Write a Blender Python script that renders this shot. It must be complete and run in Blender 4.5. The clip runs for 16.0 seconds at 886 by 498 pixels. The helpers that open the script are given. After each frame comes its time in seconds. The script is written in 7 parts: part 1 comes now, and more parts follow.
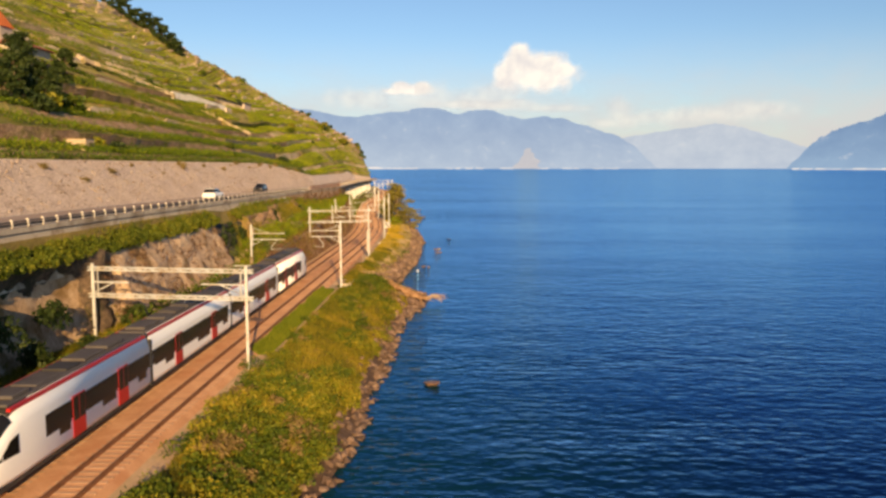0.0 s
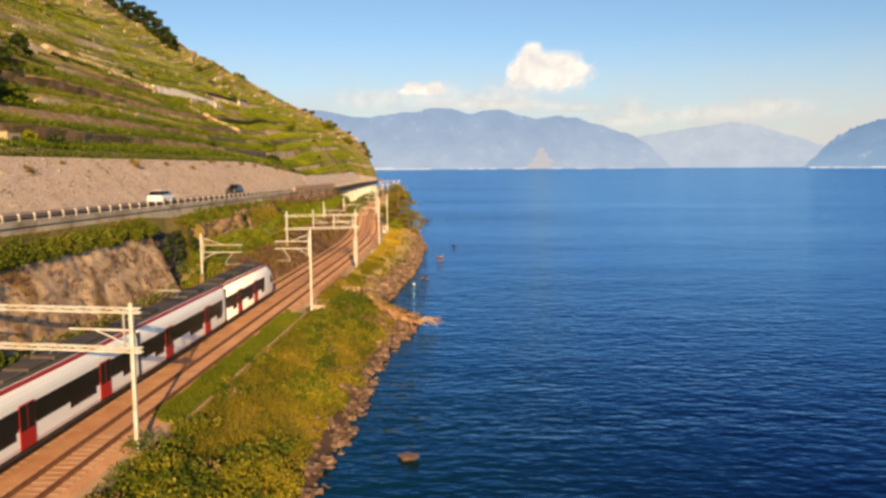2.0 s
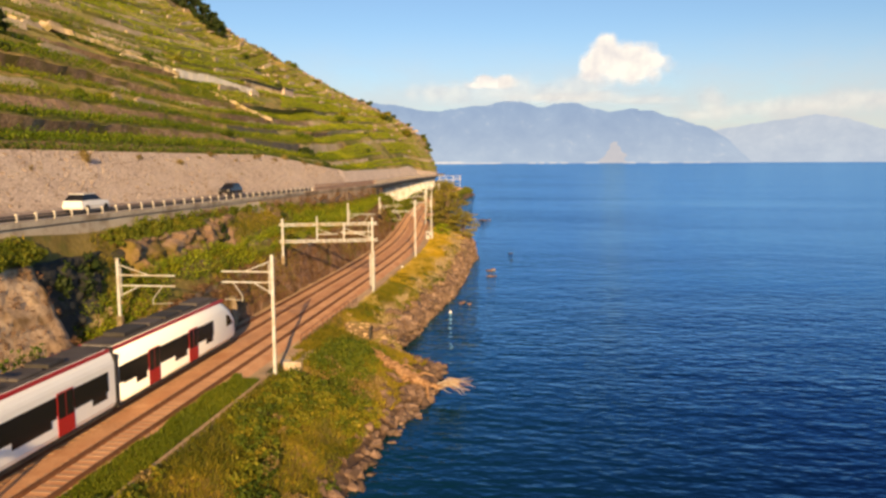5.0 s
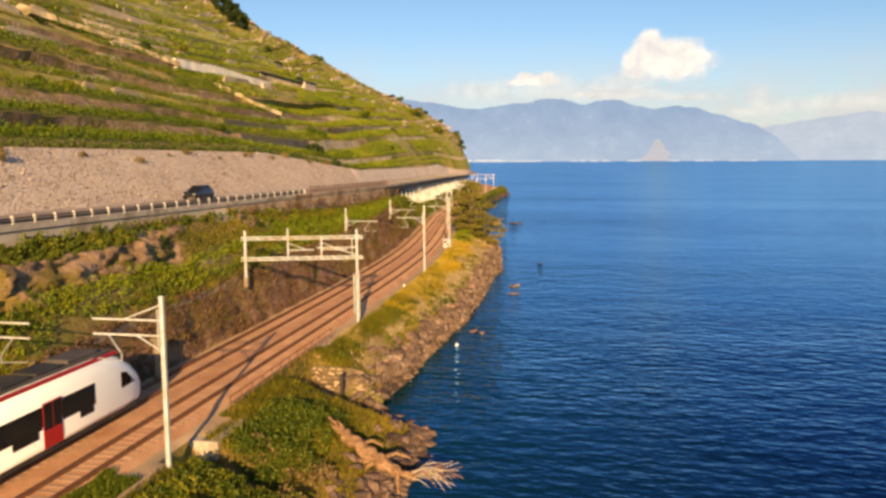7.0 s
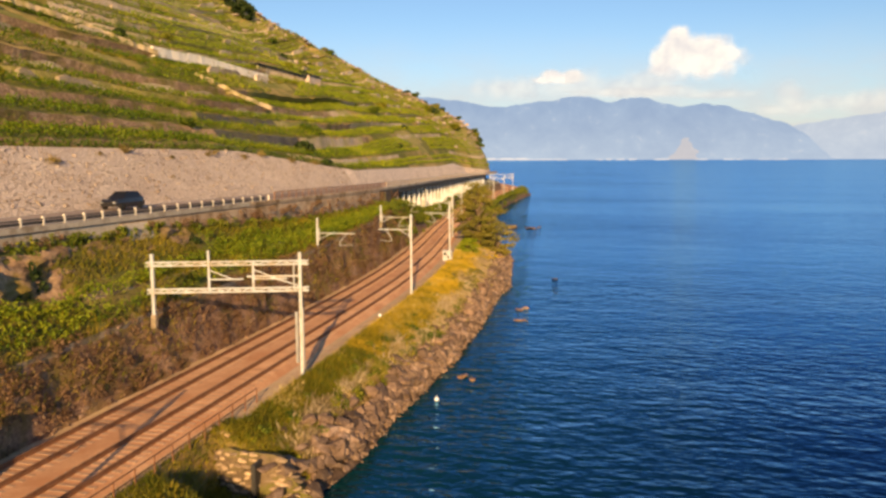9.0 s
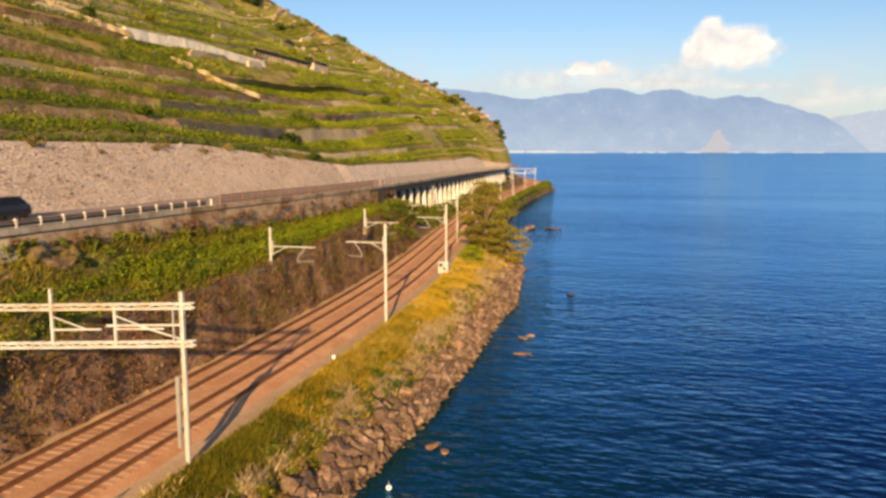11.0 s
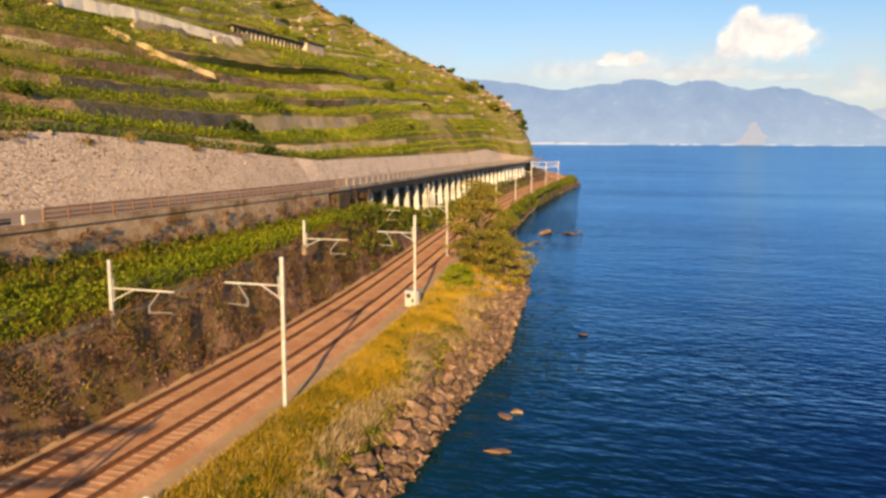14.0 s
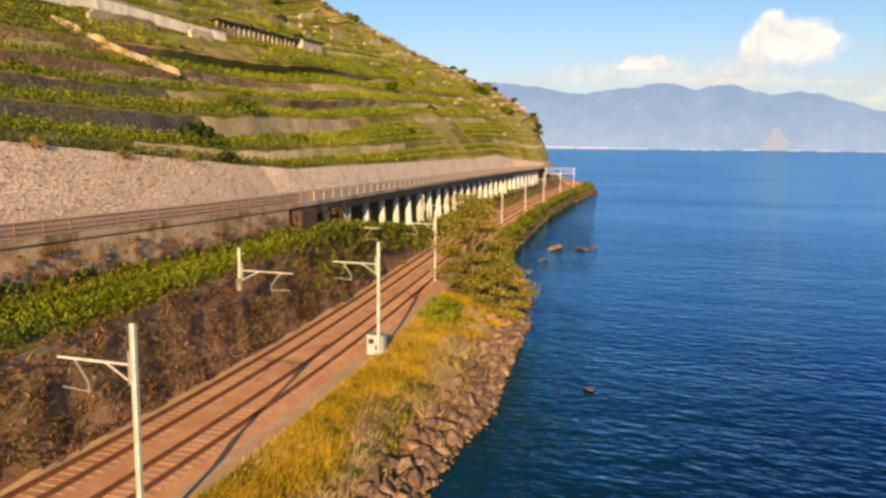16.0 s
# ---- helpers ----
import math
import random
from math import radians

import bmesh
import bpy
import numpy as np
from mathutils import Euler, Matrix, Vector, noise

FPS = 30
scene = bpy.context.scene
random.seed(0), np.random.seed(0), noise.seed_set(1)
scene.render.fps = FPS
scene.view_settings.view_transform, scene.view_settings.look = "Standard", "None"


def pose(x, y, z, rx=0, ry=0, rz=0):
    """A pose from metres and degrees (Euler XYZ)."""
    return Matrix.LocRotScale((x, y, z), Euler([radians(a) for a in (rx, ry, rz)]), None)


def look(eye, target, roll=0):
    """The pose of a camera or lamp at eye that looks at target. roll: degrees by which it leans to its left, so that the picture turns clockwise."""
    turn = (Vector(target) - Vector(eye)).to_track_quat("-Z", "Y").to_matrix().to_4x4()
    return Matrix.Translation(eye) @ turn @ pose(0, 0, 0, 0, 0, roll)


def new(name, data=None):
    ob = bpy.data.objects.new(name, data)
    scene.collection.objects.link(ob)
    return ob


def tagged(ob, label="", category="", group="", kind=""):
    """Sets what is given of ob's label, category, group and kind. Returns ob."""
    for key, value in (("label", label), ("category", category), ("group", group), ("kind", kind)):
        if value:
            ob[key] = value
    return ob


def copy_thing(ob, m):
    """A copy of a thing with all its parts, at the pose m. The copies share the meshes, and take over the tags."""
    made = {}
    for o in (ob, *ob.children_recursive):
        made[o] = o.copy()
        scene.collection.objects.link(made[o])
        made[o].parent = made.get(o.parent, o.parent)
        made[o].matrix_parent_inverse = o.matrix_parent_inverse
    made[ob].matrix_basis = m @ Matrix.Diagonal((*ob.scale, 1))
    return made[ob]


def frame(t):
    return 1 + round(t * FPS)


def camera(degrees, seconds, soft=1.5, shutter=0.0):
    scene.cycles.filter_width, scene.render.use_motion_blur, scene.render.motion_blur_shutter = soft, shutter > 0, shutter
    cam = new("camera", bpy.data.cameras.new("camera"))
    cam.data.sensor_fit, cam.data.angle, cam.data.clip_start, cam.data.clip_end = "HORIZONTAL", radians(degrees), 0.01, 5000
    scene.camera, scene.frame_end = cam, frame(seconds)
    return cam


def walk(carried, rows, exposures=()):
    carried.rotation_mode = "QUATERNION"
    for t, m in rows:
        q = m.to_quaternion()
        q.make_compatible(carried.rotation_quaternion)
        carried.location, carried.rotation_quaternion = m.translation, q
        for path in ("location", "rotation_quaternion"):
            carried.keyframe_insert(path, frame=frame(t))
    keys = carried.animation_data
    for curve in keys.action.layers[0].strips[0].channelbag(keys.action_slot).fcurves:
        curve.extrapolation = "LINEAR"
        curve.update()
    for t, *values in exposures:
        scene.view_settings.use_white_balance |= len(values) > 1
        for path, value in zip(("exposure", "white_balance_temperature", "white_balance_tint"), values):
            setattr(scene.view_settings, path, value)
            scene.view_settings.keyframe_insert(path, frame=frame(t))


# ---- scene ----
cam = camera(59.26, 16.0, soft=2.8)
# seconds, eye x y z in metres, yaw (to the left of +y), pitch and roll in degrees
ROWS = [
    (0.0, 4.04, 43.09, 19.10, 1.054, -6.135, -0.044),
    (0.5, 4.46, 47.79, 18.98, 1.315, -6.142, -0.181),
    (1.0, 4.94, 52.49, 18.83, 1.586, -6.057, -0.301),
    (1.5, 5.40, 57.14, 18.67, 1.820, -5.988, -0.342),
    (2.0, 5.81, 61.78, 18.54, 2.052, -6.099, -0.349),
    (2.5, 6.21, 66.40, 18.42, 2.517, -6.115, -0.420),
    (3.0, 6.62, 71.01, 18.39, 4.010, -6.152, -0.321),
    (3.5, 7.00, 75.73, 18.44, 4.852, -6.240, -0.343),
    (4.0, 7.24, 80.44, 18.48, 5.515, -6.354, -0.345),
    (6.5, 8.69, 103.22, 18.53, 9.644, -6.618, -0.276),
    (7.0, 8.97, 107.72, 18.52, 10.168, -6.635, -0.287),
    (7.5, 9.18, 112.14, 18.52, 10.623, -6.707, -0.262),
    (8.0, 9.30, 116.57, 18.57, 11.025, -6.731, -0.174),
    (8.5, 9.41, 121.08, 18.62, 11.518, -6.746, -0.156),
    (9.0, 9.55, 125.60, 18.67, 12.012, -6.758, -0.189),
    (11.5, 10.03, 147.05, 18.97, 14.484, -7.440, 0.054),
    (12.0, 10.00, 151.33, 18.93, 14.818, -7.534, 0.194),
    (12.5, 9.92, 155.73, 18.98, 15.200, -7.642, 0.194),
    (13.0, 9.76, 159.98, 18.96, 15.583, -7.724, 0.160),
    (13.5, 9.60, 164.14, 18.96, 15.873, -7.848, 0.238),
    (14.0, 9.50, 168.24, 19.00, 16.256, -7.951, 0.195),
    (14.5, 9.39, 172.33, 19.09, 16.654, -8.050, 0.277),
    (15.0, 9.20, 176.26, 19.26, 16.934, -8.044, 0.409),
    (15.5, 9.04, 179.88, 19.40, 17.194, -7.787, 0.577),
    (16.0, 8.84, 183.08, 19.45, 17.635, -7.737, 0.588),
]


def aimed(x, y, z, yaw, pitch, roll):
    a, b = radians(yaw), radians(pitch)
    ahead = Vector((-math.sin(a) * math.cos(b), math.cos(a) * math.cos(b), math.sin(b)))
    return look((x, y, z), Vector((x, y, z)) + ahead, roll)


EXPOSURE = 0.88
walk(cam, [(r[0], aimed(*r[1:])) for r in ROWS], [(0.0, EXPOSURE - 0.05, 7150, 11), (8.0, EXPOSURE, 7100, 11), (16.0, EXPOSURE + 0.02, 7050, 11)])

# ---- daylight: low evening sun behind the camera ----
SUN_DIR = Vector((0.212, -1.0, 0.292)).normalized()
world = bpy.data.worlds.new("evening_sky")
scene.world = world
world.use_nodes = True
wn, wl = world.node_tree.nodes, world.node_tree.links
wn.clear()
sky = wn.new("ShaderNodeTexSky")
sky.sky_type, sky.sun_disc = "NISHITA", False
sky.sun_elevation, sky.sun_rotation = math.asin(SUN_DIR.z), math.atan2(SUN_DIR.x, SUN_DIR.y)
sky.altitude, sky.air_density, sky.dust_density, sky.ozone_density = 400, 1.0, 0.5, 2.6
back = wn.new("ShaderNodeBackground")
back.inputs["Strength"].default_value = 0.065
wout = wn.new("ShaderNodeOutputWorld")
tint = wn.new("ShaderNodeMix")
tint.data_type, tint.blend_type = "RGBA", "MULTIPLY"
tint.inputs["Factor"].default_value = 1.0
tint.inputs[7].default_value = (0.93, 1.05, 1.2, 1)
wl.new(sky.outputs[0], tint.inputs[6])
wl.new(tint.outputs[2], back.inputs["Color"])
wl.new(back.outputs[0], wout.inputs["Surface"])
sun = new("sun", bpy.data.lights.new("sun", "SUN"))
sun.data.energy, sun.data.angle, sun.data.color = 5.0, radians(0.6), (1.0, 0.68, 0.33)
sun.matrix_world = look(SUN_DIR * 100, (0, 0, 0))


# ---- materials ----
def shader(name):
    m = bpy.data.materials.new(name)
    m.use_nodes = True
    nt = m.node_tree
    return m, nt.nodes, nt.links, nt.nodes["Principled BSDF"]


def ramp(n, l, fac, stops):
    r = n.new("ShaderNodeValToRGB")
    el = r.color_ramp.elements
    el[0].position, el[0].color = stops[0][0], (*stops[0][1], 1)
    el[1].position, el[1].color = stops[-1][0], (*stops[-1][1], 1)
    for p, c in stops[1:-1]:
        el.new(p).color = (*c, 1)
    l.new(fac, r.inputs[0])
    return r.outputs[0]


def noise_tex(n, l, vec, scale, detail=5, rough=0.6):
    t = n.new("ShaderNodeTexNoise")
    t.inputs["Scale"].default_value, t.inputs["Detail"].default_value, t.inputs["Roughness"].default_value = scale, detail, rough
    l.new(vec, t.inputs["Vector"])
    return t.outputs["Fac"]


def mixed(n, l, fac, a, b, kind="MIX"):
    x = n.new("ShaderNodeMix")
    x.data_type, x.blend_type = "RGBA", kind
    for socket, v in ((x.inputs["Factor"], fac), (x.inputs[6], a), (x.inputs[7], b)):
        if isinstance(v, (int, float)):
            socket.default_value = v
        elif isinstance(v, tuple):
            socket.default_value = (*v, 1)
        else:
            l.new(v, socket)
    return x.outputs[2]


def surface(name, stops, coarse=0.3, fine=4.0, rough=0.85, bump=0.3, dist=0.05, metal=0.0, vary="", spread=0.25, stain=None, stain_scale=0.08, stretch=(1, 1, 1), spec=0.3, cells=0.0):
    """Two-scale procedural surface: a coarse colour drift, fine grain, stains and relief. vary: 'object' or 'island' tone per piece."""
    m, n, l, p = shader(name)
    co = n.new("ShaderNodeTexCoord")
    mp = n.new("ShaderNodeMapping")
    mp.inputs["Scale"].default_value = stretch
    l.new(co.outputs["Object"], mp.inputs["Vector"])
    v = mp.outputs[0]
    a, b = noise_tex(n, l, v, coarse, 6), noise_tex(n, l, v, fine, 6, 0.7)
    ad = n.new("ShaderNodeMath")
    ad.operation = "MULTIPLY_ADD"
    l.new(b, ad.inputs[0])
    ad.inputs[1].default_value = 0.5
    half = n.new("ShaderNodeMath")
    half.operation = "MULTIPLY"
    l.new(a, half.inputs[0])
    half.inputs[1].default_value = 0.5
    l.new(half.outputs[0], ad.inputs[2])
    col = ramp(n, l, ad.outputs[0], stops)
    if stain:
        s = noise_tex(n, l, v, stain_scale, 7, 0.65)
        col = mixed(n, l, ramp(n, l, s, [(0.48, (0, 0, 0)), (0.62, (1, 1, 1))]), col, stain)
    height = ad.outputs[0]
    if cells:
        vo = n.new("ShaderNodeTexVoronoi")
        vo.feature = "DISTANCE_TO_EDGE"
        vo.inputs["Scale"].default_value = cells
        warp = n.new("ShaderNodeVectorMath")
        warp.operation = "MULTIPLY_ADD"
        l.new(b, warp.inputs[0])
        warp.inputs[1].default_value = (0.5, 0.5, 0.5)
        l.new(v, warp.inputs[2])
        l.new(warp.outputs[0], vo.inputs["Vector"])
        joint = ramp(n, l, vo.outputs["Distance"], [(0.0, (0.62, 0.6, 0.58)), (0.13, (1.05, 1.05, 1.05))])
        col = mixed(n, l, 1.0, col, joint, "MULTIPLY")
        height = mixed(n, l, 0.6, height, joint)
    if vary:
        src = n.new("ShaderNodeObjectInfo").outputs["Random"] if vary == "object" else n.new("ShaderNodeNewGeometry").outputs["Random Per Island"]
        tone = ramp(n, l, src, [(0, (1 - spread,) * 3), (1, (1 + spread * 0.6,) * 3)])
        col = mixed(n, l, 1.0, col, tone, "MULTIPLY")
    l.new(col, p.inputs["Base Color"])
    p.inputs["Roughness"].default_value, p.inputs["Metallic"].default_value = rough, metal
    p.inputs["Specular IOR Level"].default_value = spec
    if bump:
        bu = n.new("ShaderNodeBump")
        bu.inputs["Strength"].default_value, bu.inputs["Distance"].default_value = bump, dist
        l.new(height, bu.inputs["Height"])
        l.new(bu.outputs[0], p.inputs["Normal"])
    return m


def foliage(name, stops, coarse=0.15, rough=0.6):
    """Leaves: tone per leaf clump plus a drift over the ground, a little light shining through."""
    m, n, l, p = shader(name)
    co = n.new("ShaderNodeTexCoord")
    a = noise_tex(n, l, co.outputs["Object"], coarse, 4)
    isl = n.new("ShaderNodeNewGeometry").outputs["Random Per Island"]
    ad = n.new("ShaderNodeMath")
    ad.operation = "MULTIPLY_ADD"
    l.new(isl, ad.inputs[0])
    ad.inputs[1].default_value = 0.3
    sc = n.new("ShaderNodeMath")
    sc.operation = "MULTIPLY"
    l.new(a, sc.inputs[0])
    sc.inputs[1].default_value = 0.75
    l.new(sc.outputs[0], ad.inputs[2])
    col = ramp(n, l, ad.outputs[0], stops)
    l.new(col, p.inputs["Base Color"])
    p.inputs["Roughness"].default_value = rough
    p.inputs["Specular IOR Level"].default_value = 0.2
    tr = n.new("ShaderNodeBsdfTranslucent")
    l.new(col, tr.inputs["Color"])
    mx = n.new("ShaderNodeMixShader")
    mx.inputs[0].default_value = 0.25
    l.new(p.outputs[0], mx.inputs[1])
    l.new(tr.outputs[0], mx.inputs[2])
    l.new(mx.outputs[0], n["Material Output"].inputs["Surface"])
    return m


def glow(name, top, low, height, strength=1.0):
    """Far-off land as plain emission, the haze of kilometres of air painted in: paler towards the water."""
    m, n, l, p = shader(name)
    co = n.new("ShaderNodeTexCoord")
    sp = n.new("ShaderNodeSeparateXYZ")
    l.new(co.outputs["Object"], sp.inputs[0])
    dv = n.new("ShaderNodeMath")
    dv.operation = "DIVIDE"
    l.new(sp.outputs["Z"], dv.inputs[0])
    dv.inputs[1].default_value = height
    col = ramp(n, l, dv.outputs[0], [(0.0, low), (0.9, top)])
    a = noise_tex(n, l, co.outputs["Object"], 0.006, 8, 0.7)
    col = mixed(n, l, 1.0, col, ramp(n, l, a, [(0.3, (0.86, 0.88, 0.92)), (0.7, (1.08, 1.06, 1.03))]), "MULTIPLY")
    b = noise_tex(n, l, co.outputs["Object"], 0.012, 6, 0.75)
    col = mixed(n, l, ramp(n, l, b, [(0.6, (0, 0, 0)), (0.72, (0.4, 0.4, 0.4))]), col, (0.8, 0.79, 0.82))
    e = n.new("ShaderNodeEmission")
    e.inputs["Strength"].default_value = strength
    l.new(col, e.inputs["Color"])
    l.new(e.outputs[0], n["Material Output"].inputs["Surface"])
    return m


M_BALLAST = surface("ballast", [(0.3, (0.38, 0.18, 0.085)), (0.5, (0.6, 0.31, 0.155)), (0.72, (0.78, 0.47, 0.27))], 0.5, 9.0, bump=0.35, dist=0.06, stain=(0.52, 0.24, 0.11), stain_scale=0.3)
M_PATH = surface("gravel_path", [(0.3, (0.33, 0.2, 0.11)), (0.55, (0.55, 0.37, 0.22)), (0.75, (0.68, 0.5, 0.33))], 0.4, 7.0, bump=0.5, stain=(0.44, 0.31, 0.17), stain_scale=0.25)
M_BANK = surface("grass_bank", [(0.3, (0.045, 0.035, 0.012)), (0.5, (0.14, 0.11, 0.022)), (0.7, (0.3, 0.22, 0.05))], 0.15, 3.0, bump=0.8, dist=0.2, stain=(0.3, 0.18, 0.07), stain_scale=0.2)
M_SHORE = surface("shore_stone", [(0.3, (0.035, 0.022, 0.015)), (0.5, (0.1, 0.06, 0.038)), (0.7, (0.22, 0.145, 0.1))], 0.5, 3.0, bump=0.9, dist=0.25)
M_DIRT = surface("rocky_dirt", [(0.34, (0.07, 0.04, 0.024)), (0.46, (0.24, 0.145, 0.085)), (0.52, (0.36, 0.225, 0.135)), (0.66, (0.54, 0.37, 0.24))], 0.5, 4.5, bump=1.0, dist=0.3, stain=(0.2, 0.14, 0.03), stain_scale=0.3)
# dark brown rock, darkened further to paint the shadow below the road
M_SHADEROCK = surface("dark_shade_rock", [(0.34, (0.02, 0.015, 0.013)), (0.48, (0.075, 0.052, 0.038)), (0.58, (0.16, 0.11, 0.075)), (0.7, (0.34, 0.24, 0.16))], 0.35, 3.5, bump=1.0, dist=0.3, stain=(0.03, 0.035, 0.012), stain_scale=0.3)
M_CUT = surface("cutting_dirt", [(0.34, (0.055, 0.028, 0.017)), (0.46, (0.18, 0.098, 0.06)), (0.54, (0.29, 0.17, 0.105)), (0.68, (0.48, 0.31, 0.2))], 0.5, 4.5, bump=1.0, dist=0.3, stain=(0.16, 0.11, 0.03), stain_scale=0.3)
M_SOIL = surface("vineyard_soil", [(0.3, (0.056, 0.062, 0.008)), (0.5, (0.140, 0.135, 0.016)), (0.72, (0.302, 0.235, 0.045))], 0.12, 2.0, bump=0.6, dist=0.2, stain=(0.426, 0.29, 0.1), stain_scale=0.05)
# pale copy of the terrace wall, sunlight put into its colour
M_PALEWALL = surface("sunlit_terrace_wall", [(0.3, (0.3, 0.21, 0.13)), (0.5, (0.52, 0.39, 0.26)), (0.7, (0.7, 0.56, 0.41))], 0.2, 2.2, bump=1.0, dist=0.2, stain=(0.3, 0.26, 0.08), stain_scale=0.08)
M_PATHDIRT = surface("sandy_path", [(0.3, (0.28, 0.2, 0.11)), (0.5, (0.46, 0.35, 0.22)), (0.7, (0.62, 0.5, 0.35))], 0.4, 3.0, bump=0.8, dist=0.15, stain=(0.25, 0.2, 0.06), stain_scale=0.3)
M_WALLPIECE = surface("pale_dry_stone", [(0.3, (0.2, 0.15, 0.09)), (0.5, (0.46, 0.36, 0.25)), (0.7, (0.68, 0.56, 0.42))], 0.2, 2.2, bump=1.0, dist=0.2, vary="island", spread=0.5)
M_STRIP = surface("weedy_ground", [(0.3, (0.07, 0.05, 0.015)), (0.5, (0.18, 0.135, 0.035)), (0.72, (0.34, 0.25, 0.09))], 0.3, 3.0, bump=0.8, dist=0.2, stain=(0.09, 0.1, 0.015), stain_scale=0.25)
M_BANKWALL = surface("rubble_bank", [(0.3, (0.17, 0.11, 0.07)), (0.46, (0.43, 0.3, 0.2)), (0.7, (0.62, 0.48, 0.34))], 0.5, 4.2, bump=1.0, dist=0.16, stain=(0.2, 0.12, 0.05), stain_scale=0.35)
M_COVE = surface("old_masonry", [(0.3, (0.04, 0.027, 0.016)), (0.48, (0.13, 0.088, 0.05)), (0.7, (0.27, 0.19, 0.115))], 0.9, 5.0, bump=1.0, dist=0.2, stain=(0.14, 0.12, 0.03), stain_scale=0.6)
M_COVESTONE = surface("masonry_stone", [(0.3, (0.13, 0.085, 0.05)), (0.5, (0.36, 0.25, 0.15)), (0.7, (0.58, 0.44, 0.29))], 0.8, 6.0, bump=0.8, dist=0.06, vary="object", spread=0.5)
M_PIER = surface("grey_white_concrete", [(0.3, (0.44, 0.45, 0.46)), (0.55, (0.58, 0.6, 0.62)), (0.75, (0.68, 0.7, 0.72))], 0.3, 4.0, bump=0.15, dist=0.02, stain=(0.4, 0.37, 0.32), stain_scale=0.5)
M_OLDCONC = surface("old_concrete", [(0.3, (0.15, 0.11, 0.075)), (0.5, (0.28, 0.21, 0.145)), (0.7, (0.4, 0.32, 0.23))], 0.6, 5.0, bump=0.3, dist=0.03, stain=(0.12, 0.1, 0.05), stain_scale=0.8)
# warm near-white puts in the sunlight that misses this wall's face
M_LANEWALL = surface("sun_brightened_wall", [(0.3, (0.72, 0.64, 0.53)), (0.7, (0.88, 0.82, 0.72))], 0.3, 3.0, bump=0.1, stain=(0.55, 0.48, 0.38), stain_scale=0.3)
M_PINKWALL = surface("smooth_pink_wall", [(0.3, (0.64, 0.5, 0.4)), (0.5, (0.77, 0.62, 0.51)), (0.7, (0.84, 0.71, 0.6))], 0.3, 3.0, bump=0.4, dist=0.08, stain=(0.58, 0.45, 0.36), stain_scale=0.3, cells=1.6)
# grey copy of the terrace wall, shade put into its colour
M_SHADEWALL = surface("shaded_terrace_wall", [(0.3, (0.03, 0.028, 0.028)), (0.5, (0.085, 0.08, 0.078)), (0.7, (0.19, 0.175, 0.16))], 0.4, 2.6, bump=1.0, dist=0.2, stain=(0.1, 0.09, 0.03), stain_scale=0.2, cells=1.5)
M_DISPLAY = surface("display_amber", [(0.3, (0.5, 0.38, 0.06)), (0.7, (0.7, 0.55, 0.12))], 2.0, 9.0, rough=0.5, bump=0.0)
M_SCRUB = surface("dry_scrub", [(0.3, (0.14, 0.12, 0.02)), (0.5, (0.32, 0.26, 0.07)), (0.72, (0.58, 0.46, 0.26))], 0.1, 1.4, bump=0.8, dist=0.3, stain=(0.16, 0.16, 0.02), stain_scale=0.05)
M_WALLROCK = surface("terrace_wall", [(0.3, (0.09, 0.052, 0.03)), (0.5, (0.31, 0.2, 0.125)), (0.7, (0.5, 0.36, 0.24))], 0.3, 2.6, bump=1.0, dist=0.2, stain=(0.16, 0.13, 0.03), stain_scale=0.25, cells=1.4)
# near-black wall colour, mostly painting shade under and behind things
M_DARKWALL = surface("dark_and_shaded_wall", [(0.3, (0.015, 0.015, 0.016)), (0.55, (0.045, 0.045, 0.042)), (0.75, (0.11, 0.1, 0.085))], 0.2, 2.2, bump=1.0, dist=0.2)
M_STONE = surface("wall_stone", [(0.3, (0.13, 0.095, 0.075)), (0.5, (0.31, 0.24, 0.195)), (0.7, (0.52, 0.42, 0.35))], 0.4, 5.0, bump=0.6, dist=0.06, vary="object", spread=0.3)
M_STONE_I = surface("wall_stone_far", [(0.3, (0.13, 0.095, 0.075)), (0.5, (0.31, 0.24, 0.195)), (0.7, (0.52, 0.42, 0.35))], 0.4, 5.0, bump=0.6, dist=0.06, vary="island", spread=0.3)
M_MORTAR = surface("wall_rubble", [(0.3, (0.38, 0.29, 0.235)), (0.45, (0.6, 0.475, 0.395)), (0.7, (0.74, 0.62, 0.53))], 0.4, 3.6, bump=1.0, dist=0.2, cells=2.6)
M_ROCK = surface("boulder", [(0.3, (0.045, 0.028, 0.02)), (0.5, (0.18, 0.115, 0.08)), (0.7, (0.42, 0.3, 0.225))], 0.8, 5.0, bump=0.7, dist=0.06, vary="object", spread=0.55)
M_ROCK_I = surface("boulder_far", [(0.3, (0.045, 0.028, 0.02)), (0.5, (0.18, 0.115, 0.08)), (0.7, (0.42, 0.3, 0.225))], 0.8, 5.0, bump=0.7, dist=0.06, vary="island", spread=0.55)
M_ROCK_D = surface("dark_boulder", [(0.3, (0.045, 0.028, 0.02)), (0.5, (0.15, 0.095, 0.07)), (0.7, (0.33, 0.235, 0.18))], 0.8, 5.0, bump=0.7, dist=0.06, vary="island", spread=0.5)
M_WETROCK = surface("wet_rock", [(0.3, (0.12, 0.07, 0.04)), (0.6, (0.3, 0.17, 0.09)), (0.75, (0.42, 0.27, 0.17))], 0.8, 5.0, rough=0.45, bump=0.6, dist=0.06)
